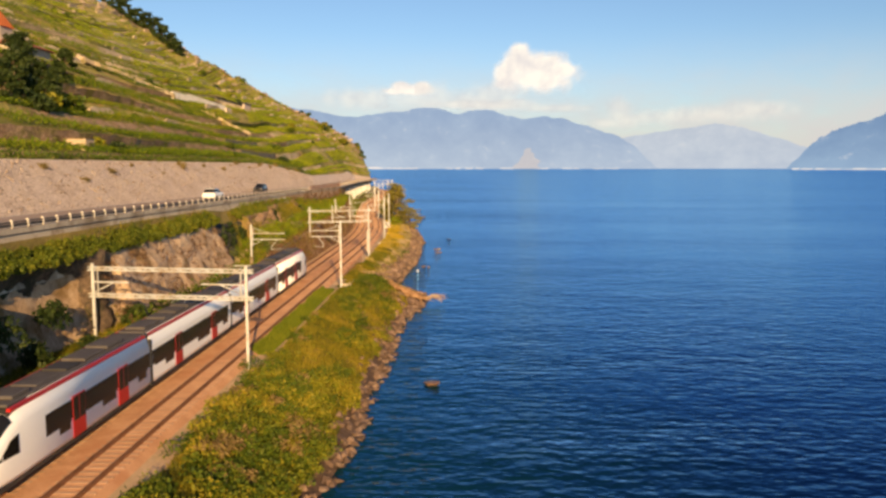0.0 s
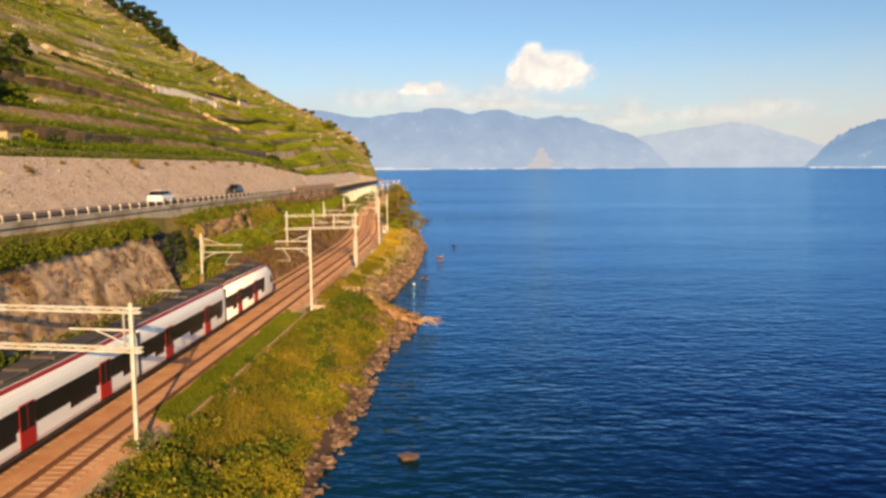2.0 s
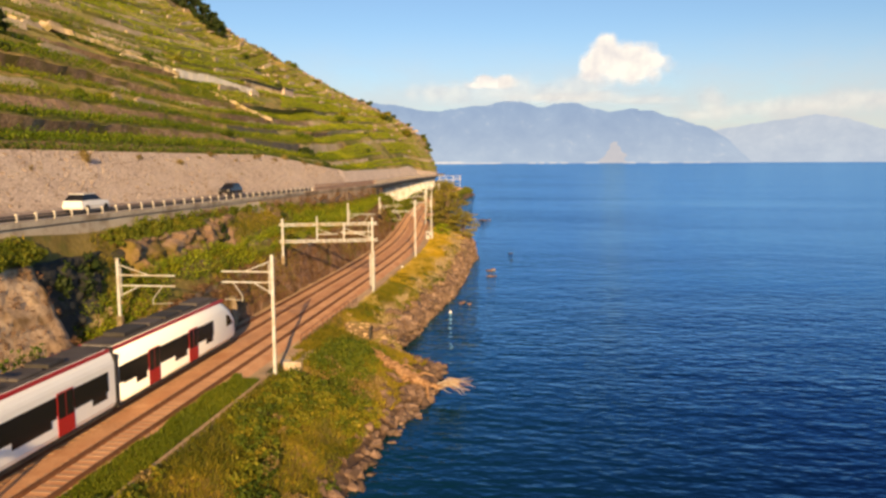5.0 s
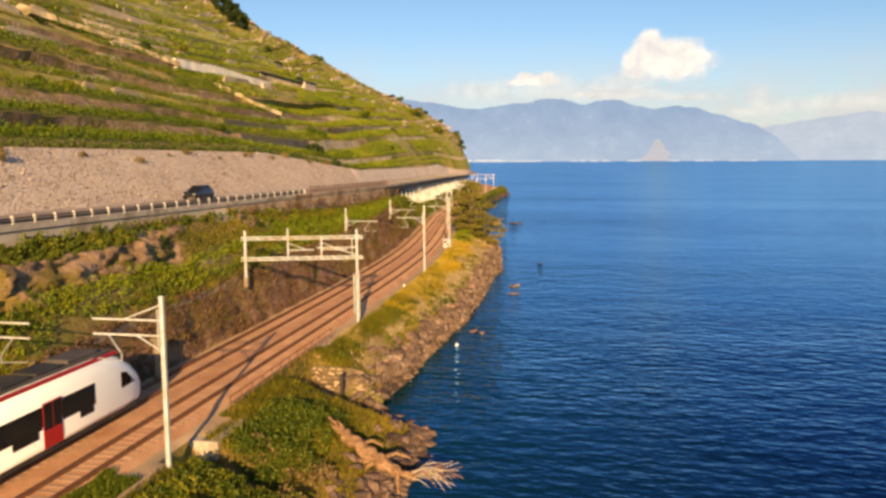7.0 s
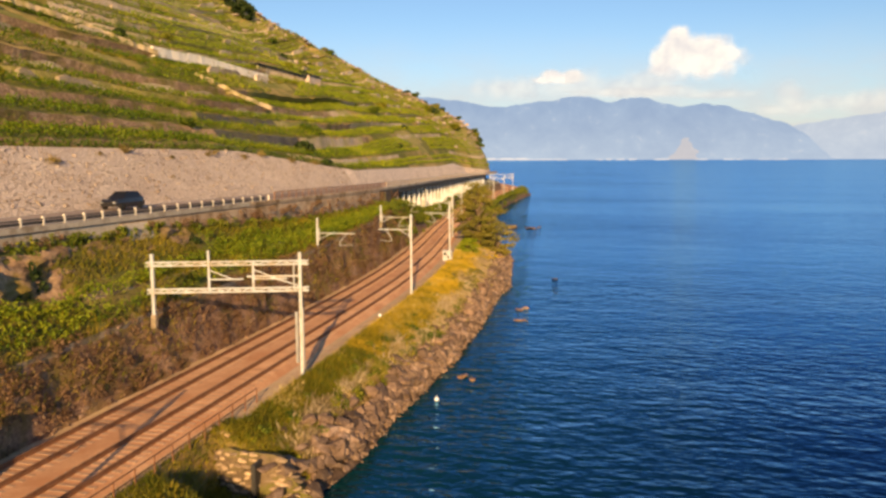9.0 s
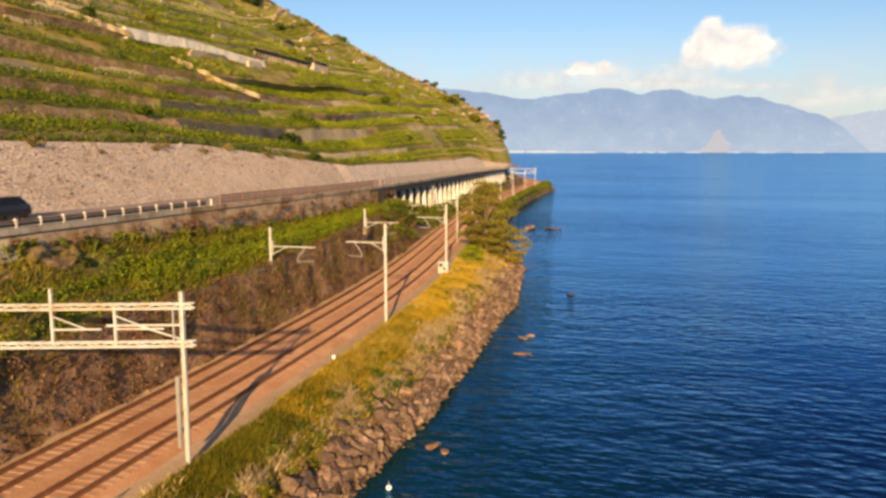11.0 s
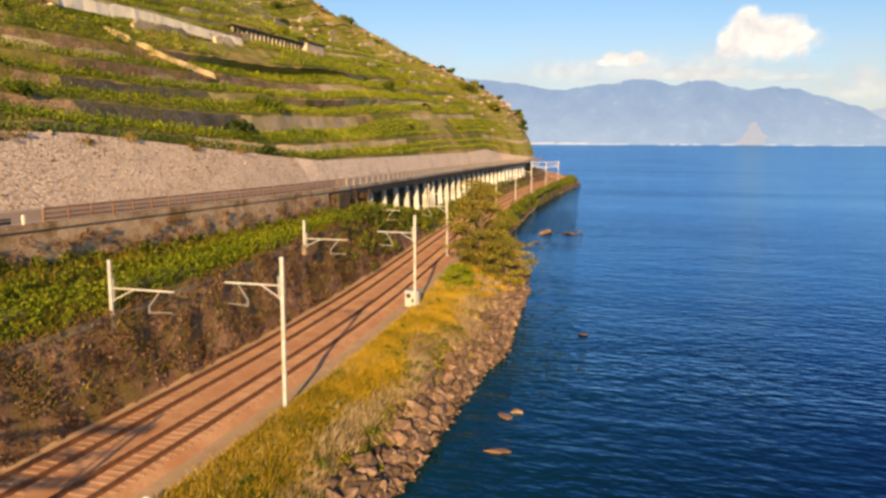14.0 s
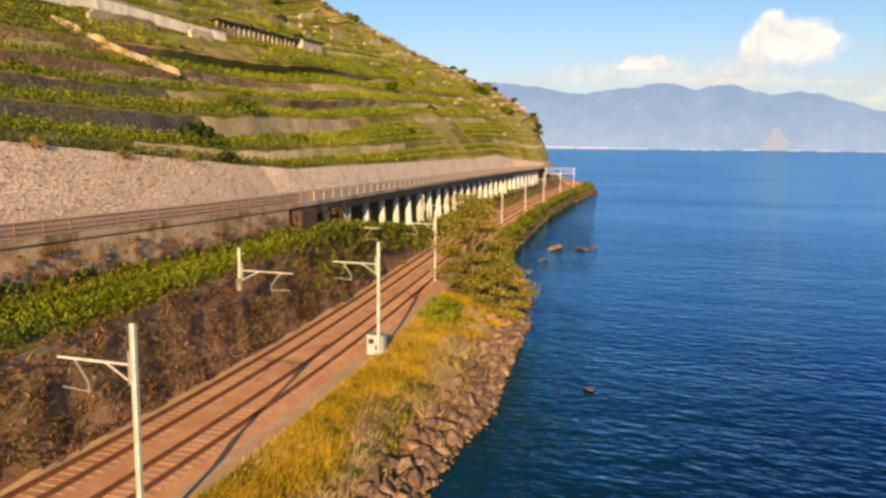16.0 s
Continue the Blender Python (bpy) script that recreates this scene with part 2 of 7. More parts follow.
M_CONC = surface("concrete", [(0.3, (0.33, 0.27, 0.21)), (0.5, (0.46, 0.39, 0.31)), (0.7, (0.58, 0.51, 0.42))], 0.3, 4.0, bump=0.2, dist=0.02, stain=(0.26, 0.2, 0.14), stain_scale=0.4)
M_PALECONC = surface("pale_concrete", [(0.3, (0.5, 0.44, 0.37)), (0.55, (0.66, 0.6, 0.52)), (0.75, (0.76, 0.71, 0.64))], 0.3, 4.0, bump=0.15, dist=0.02, stain=(0.42, 0.35, 0.27), stain_scale=0.5)
M_ASPHALT = surface("asphalt", [(0.3, (0.24, 0.17, 0.13)), (0.5, (0.33, 0.25, 0.2)), (0.7, (0.42, 0.33, 0.27))], 0.1, 6.0, bump=0.15, dist=0.01)
M_PAINT = surface("road_paint", [(0.3, (0.6, 0.58, 0.54)), (0.7, (0.78, 0.77, 0.73))], 0.5, 9.0, bump=0.0)
M_RAIL = surface("rail_steel", [(0.3, (0.09, 0.04, 0.02)), (0.5, (0.19, 0.085, 0.042)), (0.7, (0.3, 0.15, 0.08))], 2.0, 20.0, rough=0.6, bump=0.1, dist=0.01)
M_RUSTSHADE = surface("rusty_shaded_ballast", [(0.3, (0.12, 0.05, 0.025)), (0.5, (0.24, 0.1, 0.045)), (0.7, (0.36, 0.17, 0.08))], 0.6, 9.0, bump=0.3, dist=0.03)
M_RUST = surface("rusty_paint", [(0.3, (0.12, 0.06, 0.035)), (0.5, (0.24, 0.13, 0.08)), (0.7, (0.38, 0.24, 0.16))], 0.8, 8.0, rough=0.7, bump=0.2, dist=0.01)
M_SLEEPER = surface("sleeper_wood", [(0.3, (0.34, 0.19, 0.11)), (0.5, (0.5, 0.3, 0.18)), (0.7, (0.62, 0.41, 0.27))], 1.0, 12.0, bump=0.3, dist=0.02, vary="object", spread=0.2)
M_SLEEPER_I = surface("sleeper_wood_far", [(0.3, (0.34, 0.19, 0.11)), (0.5, (0.5, 0.3, 0.18)), (0.7, (0.62, 0.41, 0.27))], 1.0, 12.0, bump=0.3, dist=0.02, vary="island", spread=0.2)
M_MAST = surface("mast_paint", [(0.3, (0.36, 0.375, 0.385)), (0.55, (0.49, 0.505, 0.515)), (0.75, (0.6, 0.615, 0.625))], 0.6, 6.0, rough=0.55, bump=0.1, dist=0.01, stain=(0.4, 0.34, 0.27), stain_scale=0.8)
M_GALV = surface("galvanised", [(0.3, (0.3, 0.29, 0.28)), (0.7, (0.5, 0.49, 0.47))], 0.8, 8.0, rough=0.5, metal=0.6, bump=0.05)
M_DARK = surface("dark_metal", [(0.3, (0.02, 0.018, 0.017)), (0.7, (0.06, 0.055, 0.05))], 0.8, 8.0, rough=0.6, bump=0.1)
M_WHITE = surface("train_white", [(0.3, (0.82, 0.82, 0.83)), (0.7, (0.9, 0.9, 0.9))], 0.4, 6.0, rough=0.32, bump=0.0, spec=0.5)
M_RED = surface("train_red", [(0.3, (0.36, 0.01, 0.012)), (0.7, (0.46, 0.018, 0.018))], 0.5, 6.0, rough=0.35, bump=0.0, spec=0.5)
M_ORANGE = surface("train_front_red", [(0.3, (0.75, 0.09, 0.03)), (0.7, (0.85, 0.13, 0.05))], 0.5, 6.0, rough=0.35, bump=0.0, spec=0.5)
M_GLASSDARK = surface("tinted_glass", [(0.3, (0.008, 0.008, 0.01)), (0.7, (0.016, 0.016, 0.018))], 0.5, 3.0, rough=0.22, bump=0.0, spec=0.25)
M_GREYROOF = surface("roof_grey", [(0.3, (0.045, 0.04, 0.04)), (0.7, (0.12, 0.105, 0.1))], 0.8, 6.0, rough=0.7, bump=0.2, dist=0.02)
M_BARK = surface("bark", [(0.3, (0.06, 0.04, 0.025)), (0.7, (0.2, 0.14, 0.09))], 1.5, 10.0, bump=0.8, dist=0.04, stretch=(1, 1, 0.3))
M_DRIFT = surface("driftwood", [(0.34, (0.07, 0.036, 0.018)), (0.48, (0.26, 0.14, 0.07)), (0.66, (0.48, 0.31, 0.18))], 1.6, 7.0, bump=1.0, dist=0.1, stretch=(1.0, 2.5, 2.5))
M_ROOT = surface("bleached_root", [(0.3, (0.3, 0.22, 0.16)), (0.7, (0.6, 0.5, 0.4))], 2.0, 9.0, bump=0.4, dist=0.02)
M_TILE = surface("roof_tile", [(0.3, (0.42, 0.09, 0.02)), (0.6, (0.6, 0.16, 0.04)), (0.75, (0.7, 0.24, 0.08))], 0.5, 5.0, bump=0.6, dist=0.08, vary="object", spread=0.2)
M_TILEDARK = surface("old_roof_tile", [(0.3, (0.2, 0.06, 0.03)), (0.6, (0.32, 0.1, 0.045)), (0.75, (0.4, 0.15, 0.07))], 0.5, 5.0, bump=0.6, dist=0.08)
M_RENDER = surface("house_render", [(0.3, (0.36, 0.3, 0.24)), (0.7, (0.52, 0.45, 0.37))], 0.5, 5.0, bump=0.1)
M_WOODDARK = surface("dark_wood", [(0.3, (0.05, 0.03, 0.02)), (0.7, (0.13, 0.08, 0.05))], 1.0, 8.0, bump=0.3, dist=0.02)
M_CABINET = surface("cabinet_paint", [(0.3, (0.36, 0.35, 0.35)), (0.7, (0.5, 0.49, 0.48))], 0.8, 6.0, rough=0.6, bump=0.05)
M_BUOY = surface("buoy_white", [(0.3, (0.75, 0.75, 0.75)), (0.7, (0.85, 0.85, 0.85))], 1.0, 6.0, rough=0.4, bump=0.0)
M_CARBLACK = surface("car_black", [(0.3, (0.012, 0.012, 0.014)), (0.7, (0.02, 0.02, 0.022))], 1.0, 6.0, rough=0.22, bump=0.0, spec=0.6)
M_CARWHITE = surface("car_white", [(0.3, (0.7, 0.7, 0.7)), (0.7, (0.8, 0.8, 0.8))], 1.0, 6.0, rough=0.25, bump=0.0, spec=0.6)
M_TYRE = surface("tyre", [(0.3, (0.015, 0.015, 0.015)), (0.7, (0.03, 0.03, 0.03))], 3.0, 20.0, bump=0.1)
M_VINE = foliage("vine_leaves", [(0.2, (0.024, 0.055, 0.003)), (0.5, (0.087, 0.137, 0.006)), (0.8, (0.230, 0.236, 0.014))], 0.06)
# lighter copy of the vine leaves, with distance haze put into its colour
M_VINEFAR = foliage("lightened_vine_leaves", [(0.2, (0.066, 0.110, 0.006)), (0.5, (0.192, 0.242, 0.011)), (0.8, (0.405, 0.399, 0.028))], 0.06)
M_VINELUSH = foliage("lush_vine_leaves", [(0.25, (0.038, 0.068, 0.004)), (0.5, (0.128, 0.179, 0.008)), (0.78, (0.320, 0.326, 0.020))], 0.35)
M_GRASS = foliage("long_grass", [(0.25, (0.035, 0.052, 0.005)), (0.46, (0.115, 0.12, 0.01)), (0.64, (0.26, 0.2, 0.017)), (0.88, (0.5, 0.34, 0.05))], 0.2)
M_DRYWEED = foliage("dry_weed", [(0.25, (0.12, 0.09, 0.035)), (0.46, (0.34, 0.25, 0.13)), (0.64, (0.55, 0.43, 0.28)), (0.88, (0.72, 0.6, 0.44))], 0.25)
M_GOLD = foliage("golden_grass", [(0.28, (0.11, 0.13, 0.01)), (0.48, (0.42, 0.29, 0.02)), (0.7, (0.72, 0.47, 0.05)), (0.85, (0.84, 0.6, 0.14))], 0.3)
M_SHRUB = foliage("shrub_leaves", [(0.2, (0.035, 0.06, 0.008)), (0.5, (0.16, 0.17, 0.012)), (0.8, (0.4, 0.28, 0.035))], 0.2)
M_SHRUBDRY = foliage("dry_shrub", [(0.2, (0.07, 0.042, 0.018)), (0.5, (0.2, 0.135, 0.052)), (0.8, (0.38, 0.28, 0.11))], 0.3)
M_SHRUBOLIVE = foliage("olive_weeds", [(0.2, (0.06, 0.045, 0.015)), (0.5, (0.19, 0.14, 0.04)), (0.8, (0.36, 0.26, 0.09))], 0.4)
M_ROADSIDE = foliage("roadside_leaves", [(0.2, (0.03, 0.052, 0.008)), (0.5, (0.105, 0.135, 0.012)), (0.8, (0.25, 0.225, 0.025))], 0.3)
M_BRUSH = foliage("brown_brush", [(0.2, (0.04, 0.022, 0.013)), (0.5, (0.16, 0.09, 0.05)), (0.8, (0.36, 0.22, 0.12))], 0.5)
M_STRAW = foliage("straw", [(0.3, (0.34, 0.24, 0.06)), (0.55, (0.58, 0.43, 0.16)), (0.8, (0.74, 0.6, 0.3))], 0.4)
M_LAWN = foliage("short_grass", [(0.2, (0.05, 0.075, 0.006)), (0.5, (0.1, 0.135, 0.009)), (0.8, (0.22, 0.22, 0.016))], 0.1)
M_SHRUBGREEN = foliage("green_shrub_leaves", [(0.2, (0.022, 0.045, 0.006)), (0.5, (0.07, 0.105, 0.009)), (0.8, (0.2, 0.2, 0.02))], 0.3)
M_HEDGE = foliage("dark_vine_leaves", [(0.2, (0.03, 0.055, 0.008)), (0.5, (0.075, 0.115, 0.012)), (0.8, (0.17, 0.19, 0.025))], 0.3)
M_PINE = foliage("tree_leaves", [(0.2, (0.042, 0.050, 0.011)), (0.5, (0.196, 0.175, 0.028)), (0.8, (0.476, 0.357, 0.063))], 0.25)
M_DARKTREE = foliage("dark_tree_leaves", [(0.2, (0.012, 0.025, 0.008)), (0.5, (0.03, 0.05, 0.012)), (0.8, (0.07, 0.09, 0.02))], 0.2)


def water_material():
    m, n, l, p = shader("lake_water")
    co = n.new("ShaderNodeTexCoord")

    def waves(scale, stretch, turn, detail, rough):
        mp = n.new("ShaderNodeMapping")
        mp.inputs["Scale"].default_value = stretch
        mp.inputs["Rotation"].default_value = (0, 0, radians(turn))
        l.new(co.outputs["Object"], mp.inputs["Vector"])
        return noise_tex(n, l, mp.outputs[0], scale, detail, rough)

    big, mid, fine = waves(0.1, (0.45, 1.0, 1), 6, 3, 0.6), waves(0.45, (0.6, 1.0, 1), -5, 2, 0.5), waves(1.15, (0.55, 1.0, 1), 3, 2, 0.5)
    total = big
    for layer, weight in ((mid, 0.5), (fine, 0.5)):
        ad = n.new("ShaderNodeMath")
        ad.operation = "MULTIPLY_ADD"
        l.new(layer, ad.inputs[0])
        ad.inputs[1].default_value = weight
        l.new(total, ad.inputs[2])
        total = ad.outputs[0]
    bu = n.new("ShaderNodeBump")
    bu.inputs["Strength"].default_value, bu.inputs["Distance"].default_value = 1.0, 0.6
    l.new(total, bu.inputs["Height"])
    l.new(bu.outputs[0], p.inputs["Normal"])
    drift = waves(0.012, (0.5, 1.0, 1), 0, 4, 0.6)
    gust = n.new("ShaderNodeMapRange")
    l.new(waves(0.02, (0.25, 1.0, 1), 4, 5, 0.65), gust.inputs["Value"])
    for key, v in (("From Min", 0.35), ("From Max", 0.65), ("To Min", 0.35), ("To Max", 1.0)):
        gust.inputs[key].default_value = v
    # ripples lowered away from the shore, to darken the reflection there
    off = n.new("ShaderNodeMapRange")
    wx = n.new("ShaderNodeSeparateXYZ")
    l.new(co.outputs["Object"], wx.inputs[0])
    l.new(wx.outputs["X"], off.inputs["Value"])
    for key, v in (("From Min", 10.0), ("From Max", 60.0), ("To Min", 1.0), ("To Max", 0.6)):
        off.inputs[key].default_value = v
    both = n.new("ShaderNodeMath")
    both.operation = "MULTIPLY"
    l.new(gust.outputs[0], both.inputs[0])
    l.new(off.outputs[0], both.inputs[1])
    l.new(both.outputs[0], bu.inputs["Strength"])
    col = ramp(n, l, drift, [(0.35, (0.0003, 0.004, 0.028)), (0.65, (0.0004, 0.006, 0.042))])
    # greener over the shallows beside the shore
    sp = n.new("ShaderNodeSeparateXYZ")
    l.new(co.outputs["Object"], sp.inputs[0])
    mr = n.new("ShaderNodeMapRange")
    l.new(sp.outputs["X"], mr.inputs["Value"])
    for key, v in (("From Min", -6.0), ("From Max", 26.0), ("To Min", 1.0), ("To Max", 0.0)):
        mr.inputs[key].default_value = v
    col = mixed(n, l, mr.outputs[0], col, (0.002, 0.03, 0.036))
    # dark body of the water under a sheen tinted blue by colour, stronger towards grazing view
    df = n.new("ShaderNodeBsdfDiffuse")
    l.new(col, df.inputs["Color"])
    gl = n.new("ShaderNodeBsdfGlossy")
    gl.inputs["Roughness"].default_value = 0.04
    fr = n.new("ShaderNodeFresnel")
    fr.inputs["IOR"].default_value = 1.18
    sc = n.new("ShaderNodeMath")
    sc.operation = "MULTIPLY"
    sc.inputs[1].default_value = 1.75
    sc.use_clamp = True
    for node in (df, gl, fr):
        l.new(bu.outputs[0], node.inputs["Normal"])
    l.new(fr.outputs[0], sc.inputs[0])
    l.new(mixed(n, l, sc.outputs[0], (0.18, 0.51, 0.96), (0.25, 0.52, 0.83)), gl.inputs["Color"])
    mx = n.new("ShaderNodeMixShader")
    l.new(sc.outputs[0], mx.inputs[0])
    l.new(df.outputs[0], mx.inputs[1])
    l.new(gl.outputs[0], mx.inputs[2])
    l.new(mx.outputs[0], n["Material Output"].inputs["Surface"])
    return m


M_WATER = water_material()


# ---- building helpers ----
def lerp_table(table, soft=1):
    """A line through the table's points; soft: metres over which its bends are rounded."""
    ys = np.arange(-140.0, 820.0)
    vs = np.interp(ys, *zip(*table))
    if soft > 1:
        vs = np.convolve(np.pad(vs, soft, mode="edge"), np.ones(soft) / soft, "same")[soft:-soft]
    return lambda y: float(np.interp(y, ys, vs))


def thing(name, label, category, at=(0, 0, 0), group="", rz=0.0):
    ob = new(name)
    ob.matrix_basis = pose(*at, 0, 0, rz)
    return tagged(ob, label, category, group)


def part(name, bm, material, parent, label="", smooth=False):
    """Links a bmesh as one mesh object under a thing or a part."""
    me = bpy.data.meshes.new(name)
    bm.to_mesh(me)
    bm.free()
    me.materials.append(material)
    if smooth:
        for f in me.polygons:
            f.use_smooth = True
    ob = new(name, me)
    ob.parent = parent
    return tagged(ob, label)


def solid(name, bm, material, label, category="", kind="", group="", smooth=False):
    ob = part(name, bm, material, None, smooth=smooth)
    return tagged(ob, label, category, group, kind)


def raw(name, verts, faces, materials, parent=None, index=None, smooth=False):
    me = bpy.data.meshes.new(name)
    me.from_pydata([tuple(v) for v in verts], [], [tuple(int(i) for i in f) for f in faces])
    for m in materials if isinstance(materials, (list, tuple)) else [materials]:
        me.materials.append(m)
    if index is not None:
        me.polygons.foreach_set("material_index", np.array(index, dtype=np.int32))
    if smooth:
        me.polygons.foreach_set("use_smooth", np.ones(len(me.polygons), dtype=bool))
    me.update()
    ob = new(name, me)
    ob.parent = parent
    return ob


def box(bm, x0, y0, z0, x1, y1, z1, bevel=0.0, m=None):
    r = bmesh.ops.create_cube(bm, size=1)
    vs = r["verts"]
    for v in vs:
        v.co = Vector((x0 + (v.co.x + 0.5) * (x1 - x0), y0 + (v.co.y + 0.5) * (y1 - y0), z0 + (v.co.z + 0.5) * (z1 - z0)))
    if bevel:
        es = list({e for v in vs for e in v.link_edges})
        vs = list({v for f in bmesh.ops.bevel(bm, geom=es, offset=bevel, segments=1, affect="EDGES")["faces"] for v in f.verts} | {v for v in vs if v.is_valid})
    if m is not None:
        bmesh.ops.transform(bm, matrix=m, verts=vs)
    return vs


def bar(bm, a, b, w, h=None, sides=4):
    """A straight bar from a to b: square (sides 4) or round."""
    a, b = Vector(a), Vector(b)
    h = h or w
    z = (b - a).normalized()
    ref = Vector((0, 0, 1)) if abs(z.z) < 0.95 else Vector((1, 0, 0))
    x = z.cross(ref).normalized()
    y = z.cross(x)
    rings = []
    for c in (a, b):
        ring = []
        for k in range(sides):
            t = 2 * math.pi * (k + 0.5) / sides
            s = math.sqrt(2) if sides == 4 else 1
            ring.append(bm.verts.new(c + x * (math.cos(t) * w / 2 * s) + y * (math.sin(t) * h / 2 * s)))
        rings.append(ring)
    for k in range(sides):
        bm.faces.new((rings[0][k], rings[0][(k + 1) % sides], rings[1][(k + 1) % sides], rings[1][k]))
    bm.faces.new(rings[0][::-1])
    bm.faces.new(rings[1])


def tube(bm, pts, radii, sides=7):
    """A tapered, bent tube through the points."""
    last = None
    for i, (p, r) in enumerate(zip(pts, radii)):
        p = Vector(p)
        d = (Vector(pts[min(i + 1, len(pts) - 1)]) - Vector(pts[max(i - 1, 0)])).normalized()
        ref = Vector((0, 0, 1)) if abs(d.z) < 0.9 else Vector((1, 0, 0))
        x = d.cross(ref).normalized()
        y = d.cross(x)
        ring = [bm.verts.new(p + (x * math.cos(2 * math.pi * k / sides) + y * math.sin(2 * math.pi * k / sides)) * r) for k in range(sides)]
        if last:
            for k in range(sides):
                bm.faces.new((last[k], last[(k + 1) % sides], ring[(k + 1) % sides], ring[k]))
        last = ring
    bm.faces.new(last)


def rock_mesh(name, rng, flat=0.7, material=None, points=13):
    """An angular boulder about one metre across."""
    bm = bmesh.new()
    for _ in range(points):
        v = Vector(rng.normal(size=3)).normalized() * rng.uniform(0.42, 0.56)
        v.z *= flat
        bm.verts.new(v)
    r = bmesh.ops.convex_hull(bm, input=bm.verts)
    bmesh.ops.delete(bm, geom=[g for g in r["geom_interior"] if isinstance(g, bmesh.types.BMVert)], context="VERTS")
    me = bpy.data.meshes.new(name)
    bm.to_mesh(me)
    bm.free()
    me.materials.append(material)
    return me


def placed(name, me, parent, at, rot, scale):
    ob = new(name, me)
    ob.parent = parent
    ob.matrix_basis = Matrix.LocRotScale(Vector(at), Euler(rot), Vector(scale))
    return ob


def joined(name, shapes, mats, material, parent=None):
    """Many small shapes as one mesh: shapes are (verts, faces), mats 4x4 matrices with the index of the shape."""
    V, F, o = [], [], 0
    for k, m in mats:
        v, f = shapes[k]
        a = np.array(m)
        V.append(v @ a[:3, :3].T + a[:3, 3])
        F += [tuple(i + o for i in q) for q in f]
        o += len(v)
    return raw(name, np.concatenate(V), F, material, parent)


def shape_of(me):
    return np.array([v.co[:] for v in me.vertices]), [tuple(p.vertices) for p in me.polygons]


def leaves(centres, sizes, rng, up=0.0):
    """Randomly turned leaf quads: verts and faces for all the centres at once."""
    n = len(centres)
    a = rng.normal(size=(n, 3))
    a /= np.linalg.norm(a, axis=1, keepdims=True)
    b = rng.normal(size=(n, 3))
    b[:, 2] += up
    b -= a * (a * b).sum(1, keepdims=True)
    b /= np.linalg.norm(b, axis=1, keepdims=True)
    s = np.asarray(sizes).reshape(-1, 1)
    c = np.asarray(centres)
    v = np.stack([c - b * s, c + a * s * 0.55, c + b * s, c - a * s * 0.55], 1).reshape(-1, 3)
    return v, np.arange(4 * n).reshape(-1, 4)


def blades(roots, heights, rng, lean=0.35, width=0.06):
    """Grass blades: one upright triangle each."""
    n = len(roots)
    t = rng.uniform(0, 2 * np.pi, n)
    w = np.stack([np.cos(t), np.sin(t), 0 * t], 1) * (width * rng.uniform(0.7, 1.4, n))[:, None]
    tip = np.stack([rng.normal(0, lean, n), rng.normal(0, lean, n), np.ones(n)], 1) * np.asarray(heights)[:, None]
    r = np.asarray(roots)
    v = np.stack([r - w, r + w, r + tip], 1).reshape(-1, 3)
    return v, np.arange(3 * n).reshape(-1, 3)


def ball_points(rng, n, centre, radii, shell=0.45):
    d = rng.normal(size=(n, 3))
    d /= np.linalg.norm(d, axis=1, keepdims=True)
    r = rng.uniform(shell, 1.0, (n, 1)) ** 0.6
    return np.asarray(centre) + d * r * np.asarray(radii)


# ---- the plan: lines along the shore, as x (or height) over y ----
track_x = lerp_table([(-80, -16.0), (195, -16.0), (212, -16.35), (225, -17.0), (243, -18.7), (262, -21.0), (280, -23.3), (299, -25.6), (330, -28.6), (361, -31.2), (403, -33.2), (440, -34.5), (500, -36), (560, -52), (640, -105), (760, -220)], 31)
shore_x = lerp_table([(-80, -5.0), (60, -4.3), (86, -4.1), (93, -3.5), (106, -3.5), (130, -3.0), (141, -2.6), (146, -1.4), (152, -0.9), (157, -1.3), (159, -2.4), (160.5, -6.0), (163, -7.4), (164.5, -6.2), (166, -5.8), (170, -5.3), (178, -5.3), (194, -4.2), (211, -4.2), (228, -4.9), (235, -4.3), (246, -5.7), (258, -6.8), (270, -9.0), (283, -11.5), (300, -16.5), (318, -21.5), (343, -23.5), (367, -26.0), (400, -28.0), (443, -29.2), (480, -29.0), (505, -27.5), (520, -30.0), (545, -42), (600, -72), (660, -120), (760, -220)], 3)
road_x = lerp_table([(-80, -26.8), (240, -26.8), (252, -27.4), (278, -29.5), (319, -33.2), (361, -36.4), (395, -38.2), (454, -40.4), (500, -42.5), (560, -58), (640, -112), (760, -228)], 31)
road_z = lerp_table([(-80, 14.9), (110, 14.7), (200, 14.0), (250, 13.5), (278, 13.25), (319, 12.8), (395, 12.1), (454, 11.5), (760, 11.0)], 31)
crest_dx = lerp_table([(-80, -14.2), (226, -14.2), (268, -9.2), (440, -9.2), (475, -3.6), (760, -3.6)])
crest_dz = lerp_table([(-80, 5.1), (110, 5.1), (205, 5.7), (226, 5.8), (250, 4.0), (268, 2.7), (385, 3.2), (415, 4.2), (440, 2.8), (475, 1.2), (760, 1.2)])
RAIL_Z, BED_Z = 4.15, 3.85


def wob(a, b, amp, seed=0):
    return amp * noise.noise(Vector((a, b, seed * 7.3)))


# ---- water ----
bm = bmesh.new()
for x0, x1 in ((-2600, -60), (-60, 60), (60, 2600)):
    for y0, y1 in ((-700, 0), (0, 600), (600, 4700)):
        bm.faces.new([bm.verts.new((x, y, 0)) for x, y in ((x0, y0), (x1, y0), (x1, y1), (x0, y1))])
bmesh.ops.remove_doubles(bm, verts=bm.verts, dist=0.01)
